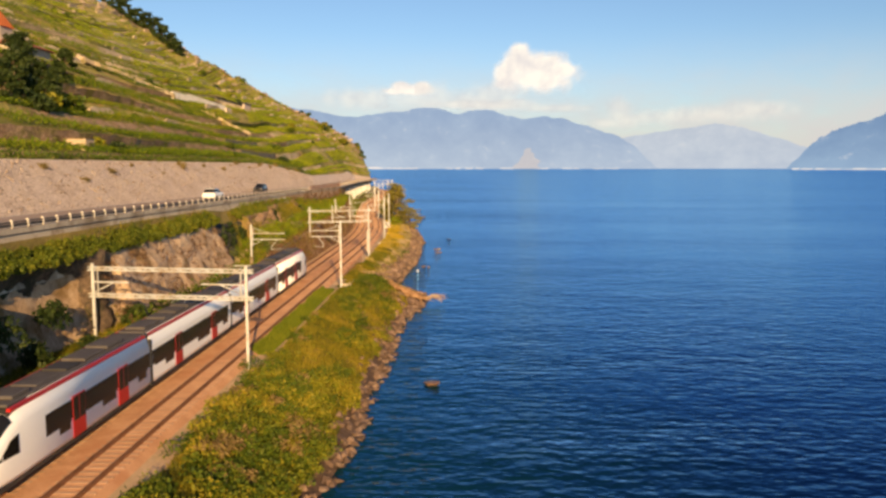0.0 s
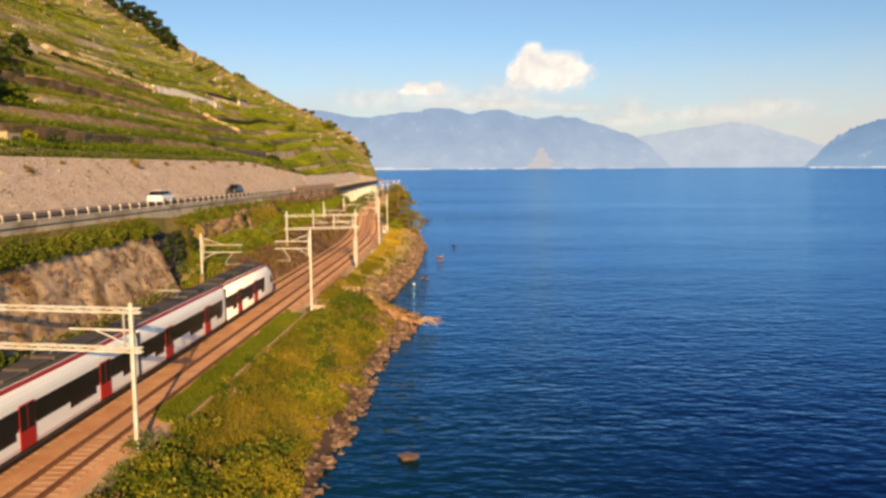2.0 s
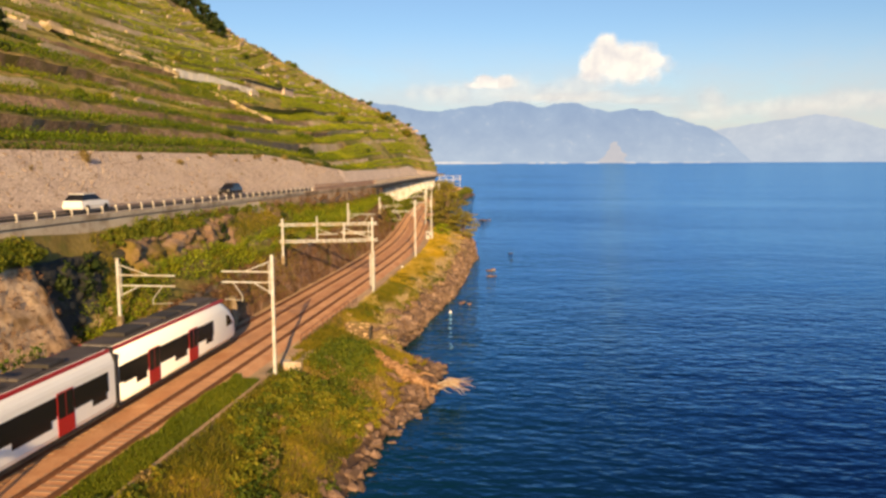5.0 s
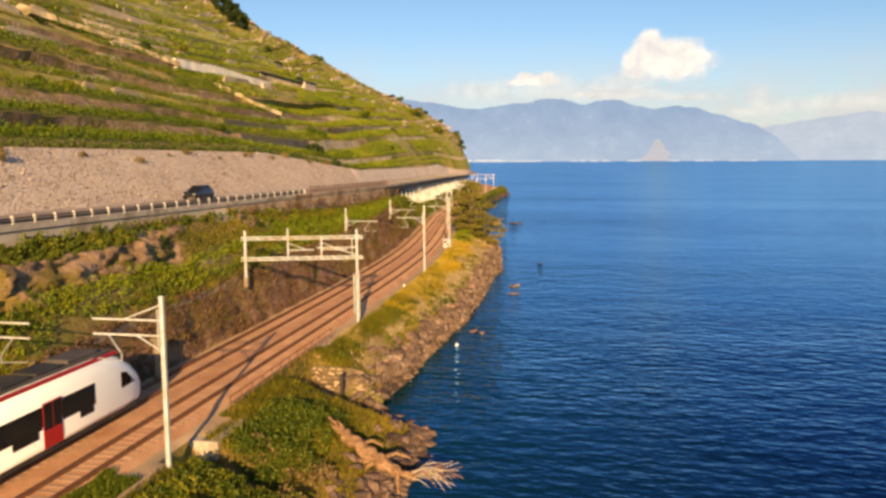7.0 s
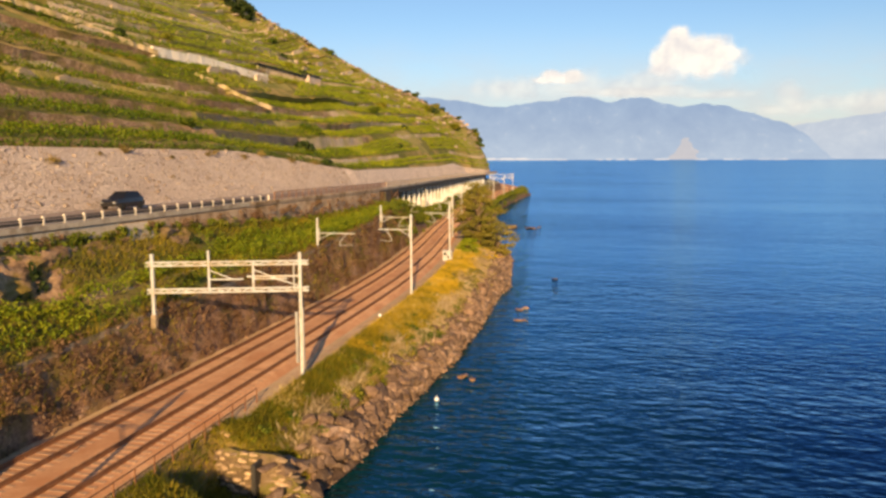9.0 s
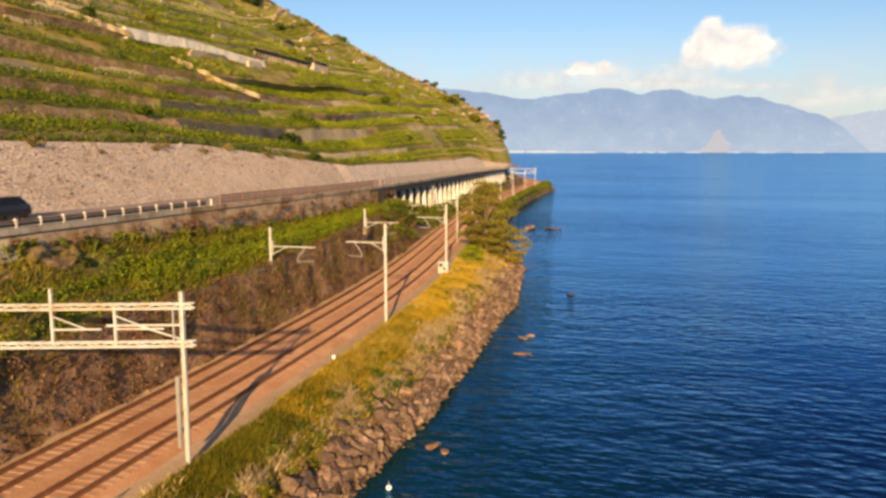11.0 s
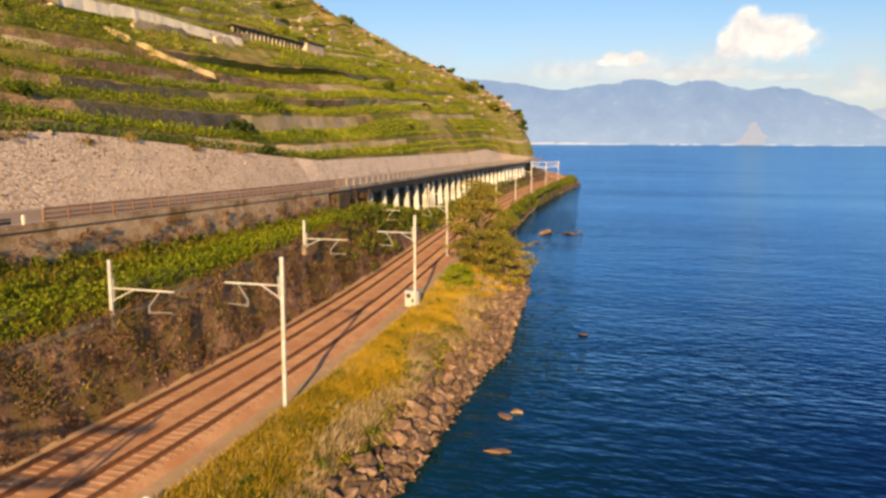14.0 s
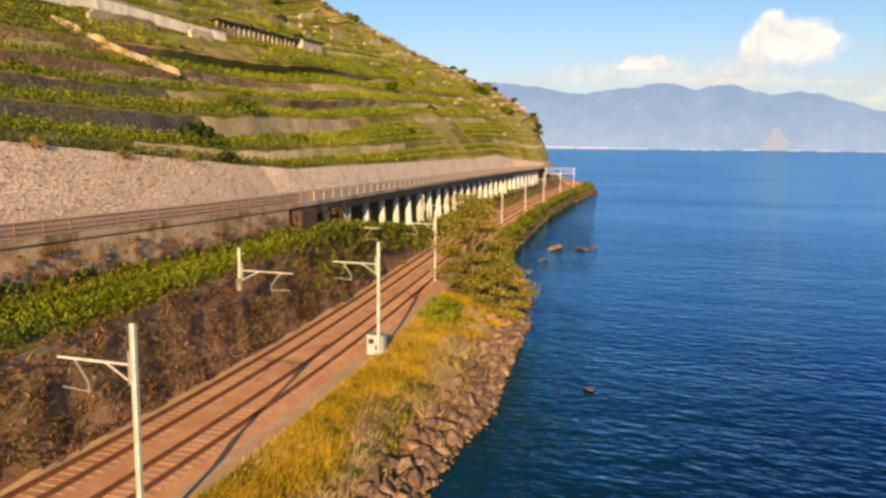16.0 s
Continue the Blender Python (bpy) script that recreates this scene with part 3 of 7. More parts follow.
solid("water", bm, M_WATER, "calm deep blue lake with small ripples", "lake", "structure")


# ---- ground: one sheet from the lake bed over the railway bench up to the foot of the road ----
def step(y, a, b):
    t = min(max((y - a) / (b - a), 0), 1)
    return t * t * (3 - 2 * t)


def profile(y):
    """Points of the ground across the shore at y, from the lake to under the road, with the material of each strip."""
    s, c, r, rz = shore_x(y), track_x(y), road_x(y), road_z(y)
    e = c + 5.2
    rise = lambda f, z, k: (s + (e - s) * f + wob(y * 0.25, k, 0.5, 1), z + wob(y * 0.3, k, 0.5, 2))
    low = 1 - step(y, 139, 147)
    early = 1 - step(y, 100, 108)
    zb = 8.7 + 0.0277 * (min(max(y, 150), 240) - 200)
    zt = zb * (1 - low) + 5.4 * low
    xt = (c - 5.2) * (1 - low) + (c - 4.9) * low
    fade = step(y, 250, 300)
    wh = 0.85 + 0.45 * step(y, 136, 146) + 1.5 * step(y, 175, 222)
    zt, zs = zt + (6.0 - zt) * fade, (rz - wh) + (6.5 - rz + wh) * fade
    xw = r + 0.5
    k = 1 - fade
    # a shaded gully across the bank, and a notch beside the concrete block
    gully = step(y, 157.2, 158.8) * (1 - step(y, 163.2, 164.2))
    notch = step(y, 142.2, 143.2) * (1 - step(y, 144.8, 145.4))
    dip = (1 - 0.88 * gully - 0.35 * notch) * (1 - 0.2 * step(y, 150, 155) * (1 - gully) * (1 - step(y, 163, 165)))
    pts = [(s + 70, -7.0), (s + 12, -2.6), (s + 3, -0.9 + wob(y, 9, 0.3)), (s + 0.4, -0.15), rise(0.18, 0.95 * dip, 3), rise(0.4, 2.0 * dip, 4), rise(0.72, 3.0 * dip, 5), (e, 3.45 - 2.6 * gully - 1.7 * notch), (c + 4.3, 3.5), (c + 3.55, 3.5), (c + 3.1, BED_Z), (c - 3.1, BED_Z), (c - 3.6, 3.5), (c - 4.1, 3.6 + wob(y * 0.5, 6, 0.2))]
    mats = [3, 3, 3, 3, 2, 2, 2, 1, 1, 0, 0, 0, 1]
    if gully > 0.05 or notch > 0.05:
        mats[7] = mats[6] = 2
    a, b = pts[-1], (xt, zt)
    for f in (0.3, 0.62):
        pts.append((a[0] + (b[0] - a[0]) * f + wob(y * 0.4, 20 + f, 0.5 * k, 3), a[1] + (b[1] - a[1]) * f + wob(y * 0.45, 30 + f, 0.55 * k, 4)))
    pts.append((xt + wob(y * 0.2, 8, 0.3 * k), zt))
    mats += [4, 4, 4]
    # vineyard strip; up to y 145 a stone bank stands behind a low bed
    hx = -24.4 * low + (xt + (xw - xt) * 0.35) * (1 - low) + 1.0 * early
    hz0 = (6.0 - 0.6 * early) * low + (zt + (zs - zt) * 0.35) * (1 - low)
    hz1 = (10.2 + 1.3 * early) * low + (zt + (zs - zt) * 0.42) * (1 - low)
    hx += early * wob(y * 0.22, 3, 0.8, 9) - 2.6 * early
    cut = step(y, 136.5, 138) * (1 - step(y, 147, 149)) + step(y, 163.4, 164.2) * (1 - step(y, 167.5, 169.5))
    hz1 -= 1.6 * cut
    hx -= 0.5 * cut
    pts += [(hx + 0.5, hz0), (hx - 0.25 + wob(y * 0.4, 11, 0.35 * low), (hz0 + hz1) / 2), (hx - 0.7, hz1)]
    mats += [5, 6, 6]
    pts += [((hx - 0.7 + xw) / 2, (hz1 + zs) / 2 + wob(y * 0.3, 12, 0.3)), (xw, zs), (r - 0.6, zs), (r - 3.5, zs + 0.2), (r - 8.2, rz - 0.6)]
    mats += [7, 7, 7, 7, 7]
    return pts, mats


ys = np.concatenate([np.arange(-80, 60, 6.0), np.arange(60, 300, 1.0), np.arange(300, 560, 3.0), np.arange(560, 765, 12.0)])
V, F, MI = [], [], []
for i, y in enumerate(ys):
    pts, mats = profile(y)
    V += [(x, y, z) for x, z in pts]
    if i:
        n0, n1 = (i - 1) * len(pts), i * len(pts)
        for j, m in enumerate(mats):
            F.append((n0 + j, n0 + j + 1, n1 + j + 1, n1 + j))
            MI.append(m)
ground = raw("ground", V, F, [M_BALLAST, M_PATH, M_BANK, M_SHORE, M_CUT, M_STRIP, M_BANKWALL, M_STRIP], index=MI, smooth=True)
tagged(ground, "railway bench and grassy stony lake shore below a road", "ground", kind="structure")


def ground_z(x, y):
    pts, _ = profile(y)
    xs, zs = [p[0] for p in pts][::-1], [p[1] for p in pts][::-1]
    return float(np.interp(x, xs, zs))


# ---- hillside: terraces climbing from the wall above the road ----
rng = np.random.default_rng(11)
TERR = [0.0, 2.8, 9.0, 14.4, 19.6, 25.2, 31.6, 37.0]
while TERR[-1] < 170:
    TERR.append(TERR[-1] + rng.uniform(2.8, 5.6))
ridge_y = lerp_table([(0, 522), (12, 510), (28, 497), (42, 484), (60, 440), (80, 420), (115, 412), (160, 420), (240, 440)], 9)
SLOPE, FOOT_X, FOOT_Z = 0.585, -41.0, 18.4
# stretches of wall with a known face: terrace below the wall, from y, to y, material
# material 2 paints a stretch as shaded, 5 as sunlit
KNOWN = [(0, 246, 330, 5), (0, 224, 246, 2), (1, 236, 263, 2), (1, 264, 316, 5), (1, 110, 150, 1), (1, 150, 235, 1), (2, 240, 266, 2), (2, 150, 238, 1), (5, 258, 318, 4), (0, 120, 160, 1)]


def crest(y):
    return road_x(y) + crest_dx(y), road_z(y) + crest_dz(y)


def hill_point(d, y, frac):
    """Ground at distance d up the slope from the crest; frac: share of the rise gained on the slope rather than at the walls."""
    xc, zc = crest(y)
    d = min(max(d, 0.0), TERR[-1] - 0.01)
    k = max(i for i, t in enumerate(TERR) if t <= d + 1e-6)
    x = xc - d
    if frac < 1:
        low = (1 - step(y, 290, 340)) if k < 5 else 0
        frac = frac - 0.16 * low + 0.24 * step(y, 320, 380)
        near_top = step(y, ridge_y(FOOT_X - x) - 75, ridge_y(FOOT_X - x) - 25)
        frac = frac + (1 - frac) * 0.8 * near_top
        frac = frac + (1 - frac) * min(max(noise.noise(Vector((y * 0.012, k * 5.7, 3.0))) * -2.5 + 0.1, 0), 1) * (1 - 0.6 * low)
    gap = FOOT_Z + SLOPE * (FOOT_X - xc) - zc
    z = FOOT_Z + SLOPE * (FOOT_X - xc) + TERR[k] * SLOPE + (d - TERR[k]) * SLOPE * frac - gap * math.exp(-d / 4)
    top = ridge_y(FOOT_X - x)
    over = max(0.0, y - top)
    hump = 5.5 * step(y, top - 60, top - 6) * min(1, d / 12)
    rough = wob(y * 0.11, d * 0.13, 1.1, 12) * step(y, top - 60, top - 10) * min(1, d / 12)
    return x, z + hump + rough - 0.014 * over * over / (1 + over * 0.012) + wob(y * 0.02, d * 0.02, 2.0, 5) * min(1, d / 20)


hy = np.concatenate([np.arange(-80, 100, 8.0), np.arange(100, 340, 1.25), np.arange(340, 540, 2.5), np.arange(540, 765, 9.0)])
V, F, MI = [], [], []
cols = []
for k in range(len(TERR) - 1):
    cols += [(TERR[k], 0.5, k), (TERR[k] + (TERR[k + 1] - TERR[k]) * 0.5, 0.5, k), (TERR[k + 1] - 0.45, 0.5, k)]
cols += [(t, 1.0, 99) for t in (TERR[-1], 200, 240, 300)]
for i, y in enumerate(hy):
    for d, frac, k in cols:
        bend = wob(y * 0.015, k * 3.1, 2.2, 6) * min(1, d / 10)
        x, z = hill_point(d, y, frac) if d <= TERR[-1] else (crest(y)[0] - d, hill_point(TERR[-1] - 0.01, y, 0.5)[1] + (d - TERR[-1]) * 0.5)
        ragged = 1.0 if k < 12 and y < 400 else 0.4
        V.append((x + bend + wob(y * 0.25, d * 1.7, 0.2, 14) * ragged, y, z + wob(y * 0.4, d * 1.3, 0.3, 15) * ragged * min(1, d / 3)))
    if i:
        n0, n1 = (i - 1) * len(cols), i * len(cols)
        for j in range(len(cols) - 1):
            k = cols[j][2]
            wall = cols[j][0] != TERR[min(k, len(TERR) - 1)] and cols[j + 1][0] - cols[j][0] < 0.6
            m = 0
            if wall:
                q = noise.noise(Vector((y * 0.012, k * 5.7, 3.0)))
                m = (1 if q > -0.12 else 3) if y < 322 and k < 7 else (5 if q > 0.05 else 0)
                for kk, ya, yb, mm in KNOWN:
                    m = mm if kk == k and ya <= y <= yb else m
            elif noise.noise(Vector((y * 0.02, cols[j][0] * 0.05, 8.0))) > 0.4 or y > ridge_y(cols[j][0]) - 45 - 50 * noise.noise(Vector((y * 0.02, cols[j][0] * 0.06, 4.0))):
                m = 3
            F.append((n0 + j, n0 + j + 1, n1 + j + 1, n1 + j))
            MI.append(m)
hill = raw("hillside_ground", V, F, [M_SOIL, M_WALLROCK, M_SHADEWALL, M_SCRUB, M_PALECONC, M_PALEWALL], index=MI)
tagged(hill, "steep terraced vineyard hillside with dry-stone retaining walls", "hillside", kind="structure")


# ---- road: retaining wall, deck, viaduct ----
def strip(name, ya, yb, dy, section, material, label, category="", kind="structure", parent=None):
    """A solid swept along the shore: section(y) gives its closed outline as (x, z)."""
    yy = np.arange(ya, yb + 0.01, dy)
    V, F = [], []
    for i, y in enumerate(yy):
        sec = section(y)
        n = len(sec)
        V += [(x, y, z) for x, z in sec]
        if i:
            F += [((i - 1) * n + j, (i - 1) * n + (j + 1) % n, i * n + (j + 1) % n, i * n + j) for j in range(n)]
    F += [tuple(range(n))[::-1], tuple(len(V) - n + j for j in range(n))]
    ob = raw(name, V, F, material, parent)
    return tagged(ob, label, category, kind=kind)


deck = lambda y: [(road_x(y) - 0.1, road_z(y) - 0.5), (road_x(y) - 0.1, road_z(y)), (road_x(y) - 7.9, road_z(y) + 0.1), (road_x(y) - 7.9, road_z(y) - 0.5)]
strip("road", -80, 508, 4, deck, M_ASPHALT, "two-lane asphalt lakeside road on a retaining wall", "road")
edge = lambda y: [(road_x(y) + 0.18, road_z(y) - 0.32), (road_x(y) + 0.18, road_z(y) + 0.06), (road_x(y) - 0.3, road_z(y) + 0.06), (road_x(y) - 0.3, road_z(y) - 0.32)]
strip("road_edge_beam", -80, 200, 4, edge, M_CONC, "weathered concrete edge beam along the road", "kerb")
strip("road_edge_beam", 200, 252, 4, edge, M_BANKWALL, "brown stone coping along the road wall", "kerb")
strip("road_edge_beam", 252, 500, 4, edge, M_CONC, "grey concrete edge beam of the viaduct", "kerb")
rwall = lambda y: [(road_x(y) + 0.1 + 0.25, road_z(y) - 4.2), (road_x(y) + 0.05 + wob(y * 0.3, 1, 0.06), road_z(y) - 0.42), (road_x(y) - 0.5, road_z(y) - 0.5), (road_x(y) - 0.5, road_z(y) - 4.2)]
strip("wall_road", 178, 249, 1.5, rwall, M_BANKWALL, "rough brown stone retaining wall under the road", "retaining wall")
strip("wall_road", -80, 178, 2, rwall, M_CONC, "weathered pale concrete retaining wall under the road", "retaining wall")
stub = lambda y: [(-25.5, 10.4), (-25.9, 12.6), (-26.6, 13.6), (-27.2, 13.6), (-27.2, 10.4)]
strip("wall_buttress", 178.2, 181.6, 0.85, stub, M_CONC, "sloping concrete buttress against the road wall", "buttress")
for off, w in ((-0.75, 0.14), (-7.4, 0.14)):
    line = lambda y: [(road_x(y) + off, road_z(y) + 0.004 - off * 0.0128), (road_x(y) + off, road_z(y) + 0.012 - off * 0.0128), (road_x(y) + off - w, road_z(y) + 0.012 - off * 0.0128), (road_x(y) + off - w, road_z(y) + 0.004 - off * 0.0128)]
    strip("road_marking", -80, 500, 4, line, M_PAINT, "white painted edge line of the road", "road marking")
# smooth low wall uphill of the road where the stone slope ends
lowwall = lambda y: [(road_x(y) - 7.75, road_z(y) - 0.6), (road_x(y) - 7.8, road_z(y) + 0.2), (crest(y)[0] + 0.05, crest(y)[1] + 0.1), (crest(y)[0] - 0.6, crest(y)[1] + 0.1), (crest(y)[0] - 0.6, road_z(y) - 0.6)]
strip("wall_uphill", 262, 442, 3, lowwall, M_PINKWALL, "pinkish-grey masonry wall on the uphill side of the road", "retaining wall")
endwall = lambda y: [(crest(y)[0] + 0.05, road_z(y) - 0.6), (crest(y)[0] + 0.05, crest(y)[1] + 0.1), (crest(y)[0] - 1.2, crest(y)[1] + 0.1), (crest(y)[0] - 1.2, road_z(y) - 0.6)]
strip("wall_end", 438, 525, 3, endwall, M_PINKWALL, "pale wall closing the slope at the road's bend", "retaining wall")
# sloping stone face from the road up to the vineyard
rubble = lambda y: [(road_x(y) - 7.7, road_z(y) - 0.6), (road_x(y) - 7.7, road_z(y) + 0.15), (crest(y)[0] + 0.1, crest(y)[1]), (crest(y)[0] - 0.6, crest(y)[1] - 0.1), (crest(y)[0] - 0.6, road_z(y) - 0.6)]
big_wall = strip("wall_stone_slope", -80, 262, 2, rubble, M_MORTAR, "high sloping grey-pink rubble stone wall above the road", "stone wall")


# pale kerb along the top of the cutting
kerb = lambda y: [(profile(y)[0][16][0] + 0.06, profile(y)[0][16][1] - 0.3), (profile(y)[0][16][0] + 0.06, profile(y)[0][16][1] + 0.1), (profile(y)[0][16][0] - 0.07, profile(y)[0][16][1] + 0.1), (profile(y)[0][16][0] - 0.07, profile(y)[0][16][1] - 0.3)]
strip("kerb_cutting", 150, 250, 1.0, kerb, M_OLDCONC, "thin weathered kerb along the top of the railway cutting", "kerb")


# ---- rock faces under the road: each a broken face with a top and turned-back ends ----
# the near end juts out unseen, added to throw shade into the hollow
near_set = lerp_table([(60, 2.6), (84.5, 3.0), (86, -1.8), (103.4, -1.7), (104.2, 0.6), (106.6, 0.6), (107.2, -1.2), (140, -1.2)])


def bluff(name, ya, yb, foot, head, material, label, back, inset=None, rough=1.0, fx=0.45):
    """foot, head: (x, z) of the face's lower and upper edge; back: x to which the top runs."""
    V, F = [], []
    ry, ru = np.arange(ya, yb + 0.01, 0.35), np.linspace(0, 1, 22)
    for i, y in enumerate(ry):
        end = i in (0, len(ry) - 1)
        row = []
        for u in ru:
            d = 0.55 * noise.noise(Vector((y * fx, u * 5.0, 21.0))) + 0.34 * noise.noise(Vector((y * 1.1, u * 10.0, 22.0))) + 0.16 * noise.noise(Vector((y * 2.6, u * 20.0, 25.0))) - 0.3 * abs(noise.noise(Vector((y * 0.9, u * 5.0, 27.0))))
            d = d * rough + (inset(y) * (1 if u < 0.72 or inset(y) > 0 else (1 - u) / 0.28) if inset else 0)
            z = foot[1] + (head[1] - foot[1]) * u
            row.append((foot[0] + (head[0] - foot[0]) * u + d, y, z + 0.25 * noise.noise(Vector((y * 0.5, u, 24.0))) * u))
        row.append((row[-1][0] - 0.3, y, row[-1][2] + 0.1))
        row.append((back, y, row[-1][2] + 0.15))
        row.append((back, y, foot[1] - 1))
        V += row
        n = len(row)
        if i:
            F += [((i - 1) * n + j, (i - 1) * n + j + 1, i * n + j + 1, i * n + j) for j in range(n - 1)]
    F += [tuple(range(n))[::-1], tuple(len(V) - n + j for j in range(n))]
    return tagged(raw(name, V, F, material, smooth=True), label, "rock face", kind="structure")


bluff("rock_face", 60, 108, (-24.5, 4.4), (-25.4, 12.2), M_SHADEROCK, "broken brown rock face with deep hollows, shade painted into its dark colour", -27.8, near_set, 1.0, 0.6)
bluff("rock_bank", 107.6, 136.6, (-22.1, 5.6), (-25.2, 11.8), M_BANKWALL, "steep brown rubble bank below the road", -26.8, None, 0.55, 0.3)
bluff("rock_outcrop", 147.6, 163.6, (-23.0, 8.2), (-24.7, 12.1), M_DIRT, "weathered brown rock outcrop above the vines", -26.8, None, 1.5)


bluff("rock_ledge", 163.4, 186.5, (-23.9, 9.3), (-25.9, 12.7), M_DIRT, "broken tan rock ledge under the road wall", -26.9, None, 0.9)
# the bank's shadow in this recess is painted as dark rock
bluff("rock_hollow", 136.2, 147.8, (-24.2, 6.0), (-25.5, 11.6), M_DARKWALL, "rock hollow hung with ivy, its shade painted dark", -26.8, None, 1.3)


# ---- far shore and clouds ----
def ridge(name, dist, az0, az1, tops, material, label, seed, rough=1.0):
    """A far mountain side, built as a folded slope; tops: (azimuth to the right of +y in degrees, height angle in degrees)."""
    az = np.linspace(az0, az1, 200)
    h = np.interp(az, *zip(*tops))
    V, F = [], []
    levels = (0.0, 0.18, 0.4, 0.62, 0.82, 1.0)
    for i, a in enumerate(az):
        for j, f in enumerate(levels):
            fold = noise.noise(Vector((a * 0.35, f * 2.0, seed))) + 0.5 * noise.noise(Vector((a * 1.1, f * 3.0, seed + 4)))
            rad = dist + 260 * f + 110 * fold * f
            top = math.tan(radians(h[i])) * dist + (0 if f == 0 else (28 * noise.noise(Vector((a * 0.9, 0, seed))) + 14 * noise.noise(Vector((a * 3.1, 1, seed))) + 16 * abs(noise.noise(Vector((a * 7.0, 2, seed))))) * rough)
            V.append((5 + rad * math.sin(radians(a)), 110 + rad * math.cos(radians(a)), max(top, 4) * f - (5 if f == 0 else 0)))
        if i:
            n = len(levels)
            F += [((i - 1) * n + j, i * n + j, i * n + j + 1, (i - 1) * n + j + 1) for j in range(n - 1)]
    ob = raw(name, V, F, material)
    return tagged(ob, label, "mountains", kind="structure")


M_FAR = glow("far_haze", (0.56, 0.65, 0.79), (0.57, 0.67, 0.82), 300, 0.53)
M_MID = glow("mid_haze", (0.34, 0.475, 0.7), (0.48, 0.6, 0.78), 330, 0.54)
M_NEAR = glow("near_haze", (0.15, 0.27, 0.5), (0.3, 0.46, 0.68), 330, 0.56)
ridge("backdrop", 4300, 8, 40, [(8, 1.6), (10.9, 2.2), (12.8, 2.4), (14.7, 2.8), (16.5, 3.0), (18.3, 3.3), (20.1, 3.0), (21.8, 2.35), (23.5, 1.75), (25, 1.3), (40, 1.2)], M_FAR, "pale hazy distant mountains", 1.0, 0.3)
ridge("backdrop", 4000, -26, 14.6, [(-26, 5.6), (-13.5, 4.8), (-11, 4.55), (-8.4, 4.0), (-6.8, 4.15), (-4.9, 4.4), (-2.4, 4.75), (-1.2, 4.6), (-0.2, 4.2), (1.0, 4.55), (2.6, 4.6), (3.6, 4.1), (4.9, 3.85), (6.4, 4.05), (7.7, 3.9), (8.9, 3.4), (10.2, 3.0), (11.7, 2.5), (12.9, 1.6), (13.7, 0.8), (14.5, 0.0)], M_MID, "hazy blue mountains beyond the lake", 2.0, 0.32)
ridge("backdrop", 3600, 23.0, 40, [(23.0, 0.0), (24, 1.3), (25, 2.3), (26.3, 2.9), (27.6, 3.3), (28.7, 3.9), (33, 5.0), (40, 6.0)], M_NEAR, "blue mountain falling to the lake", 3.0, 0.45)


def cloud_material(seed, lobes, flat):
    """Soft-edged evening cumulus: density from lobes broken up by noise, on a sheet far behind everything."""
    m, n, l, p = shader("cloud")
    co = n.new("ShaderNodeTexCoord")
    v = co.outputs["Object"]
    wp = noise_tex(n, l, v, 0.008, 6, 0.52)
    best = None
    for cx, cz, rx, rz in lobes:
        mp = n.new("ShaderNodeMapping")
        mp.inputs["Location"].default_value = (-cx / rx, 0, -cz / rz)
        mp.inputs["Scale"].default_value = (1 / rx, 0, 1 / rz)
        l.new(v, mp.inputs["Vector"])
        ln = n.new("ShaderNodeVectorMath")
        ln.operation = "LENGTH"
        l.new(mp.outputs[0], ln.inputs[0])
        if best is None:
            best = ln.outputs["Value"]
        else:
            mn = n.new("ShaderNodeMath")
            mn.operation = "SMOOTH_MIN"
            mn.inputs[2].default_value = 0.25
            l.new(best, mn.inputs[0])
            l.new(ln.outputs["Value"], mn.inputs[1])
            best = mn.outputs[0]
    ad = n.new("ShaderNodeMath")
    ad.operation = "MULTIPLY_ADD"
    l.new(wp, ad.inputs[0])
    ad.inputs[1].default_value = 1.5
    l.new(best, ad.inputs[2])
    mr = n.new("ShaderNodeMapRange")
    mr.interpolation_type = "SMOOTHSTEP"
    l.new(ad.outputs[0], mr.inputs["Value"])
    for key, val in (("From Min", 2.3 if flat else 2.0), ("From Max", 1.0 if flat else 1.28), ("To Min", 0.0), ("To Max", 0.5 if flat else 1.0)):
        mr.inputs[key].default_value = val
    body = noise_tex(n, l, v, 0.009, 4, 0.5)
    col = ramp(n, l, body, [(0.34, (0.74, 0.73, 0.76)), (0.6, (1.0, 0.96, 0.9))])
    e = n.new("ShaderNodeEmission")
    e.inputs["Strength"].default_value = 0.53 if flat else 0.6
    l.new(col, e.inputs["Color"])
    tr = n.new("ShaderNodeBsdfTransparent")
    mx = n.new("ShaderNodeMixShader")
    l.new(mr.outputs[0], mx.inputs[0])
    l.new(tr.outputs[0], mx.inputs[1])
    l.new(e.outputs[0], mx.inputs[2])
    l.new(mx.outputs[0], n["Material Output"].inputs["Surface"])
    return m


def cloud(az, el, w, h, lobes, seed, label, flat=False, dist=4700):
    a, b = radians(az), radians(el)
    ob = raw("backdrop", [(-w, 0, -h), (w, 0, -h), (w, 0, h), (-w, 0, h)], [(0, 1, 2, 3)], cloud_material(seed, lobes, flat))
    ob.matrix_basis = pose(5 + dist * math.sin(a), 110 + dist * math.cos(a), 19 + dist * math.tan(b), 0, 0, -az)
    ob.visible_shadow = False
    return tagged(ob, label, "cloud", kind="structure")


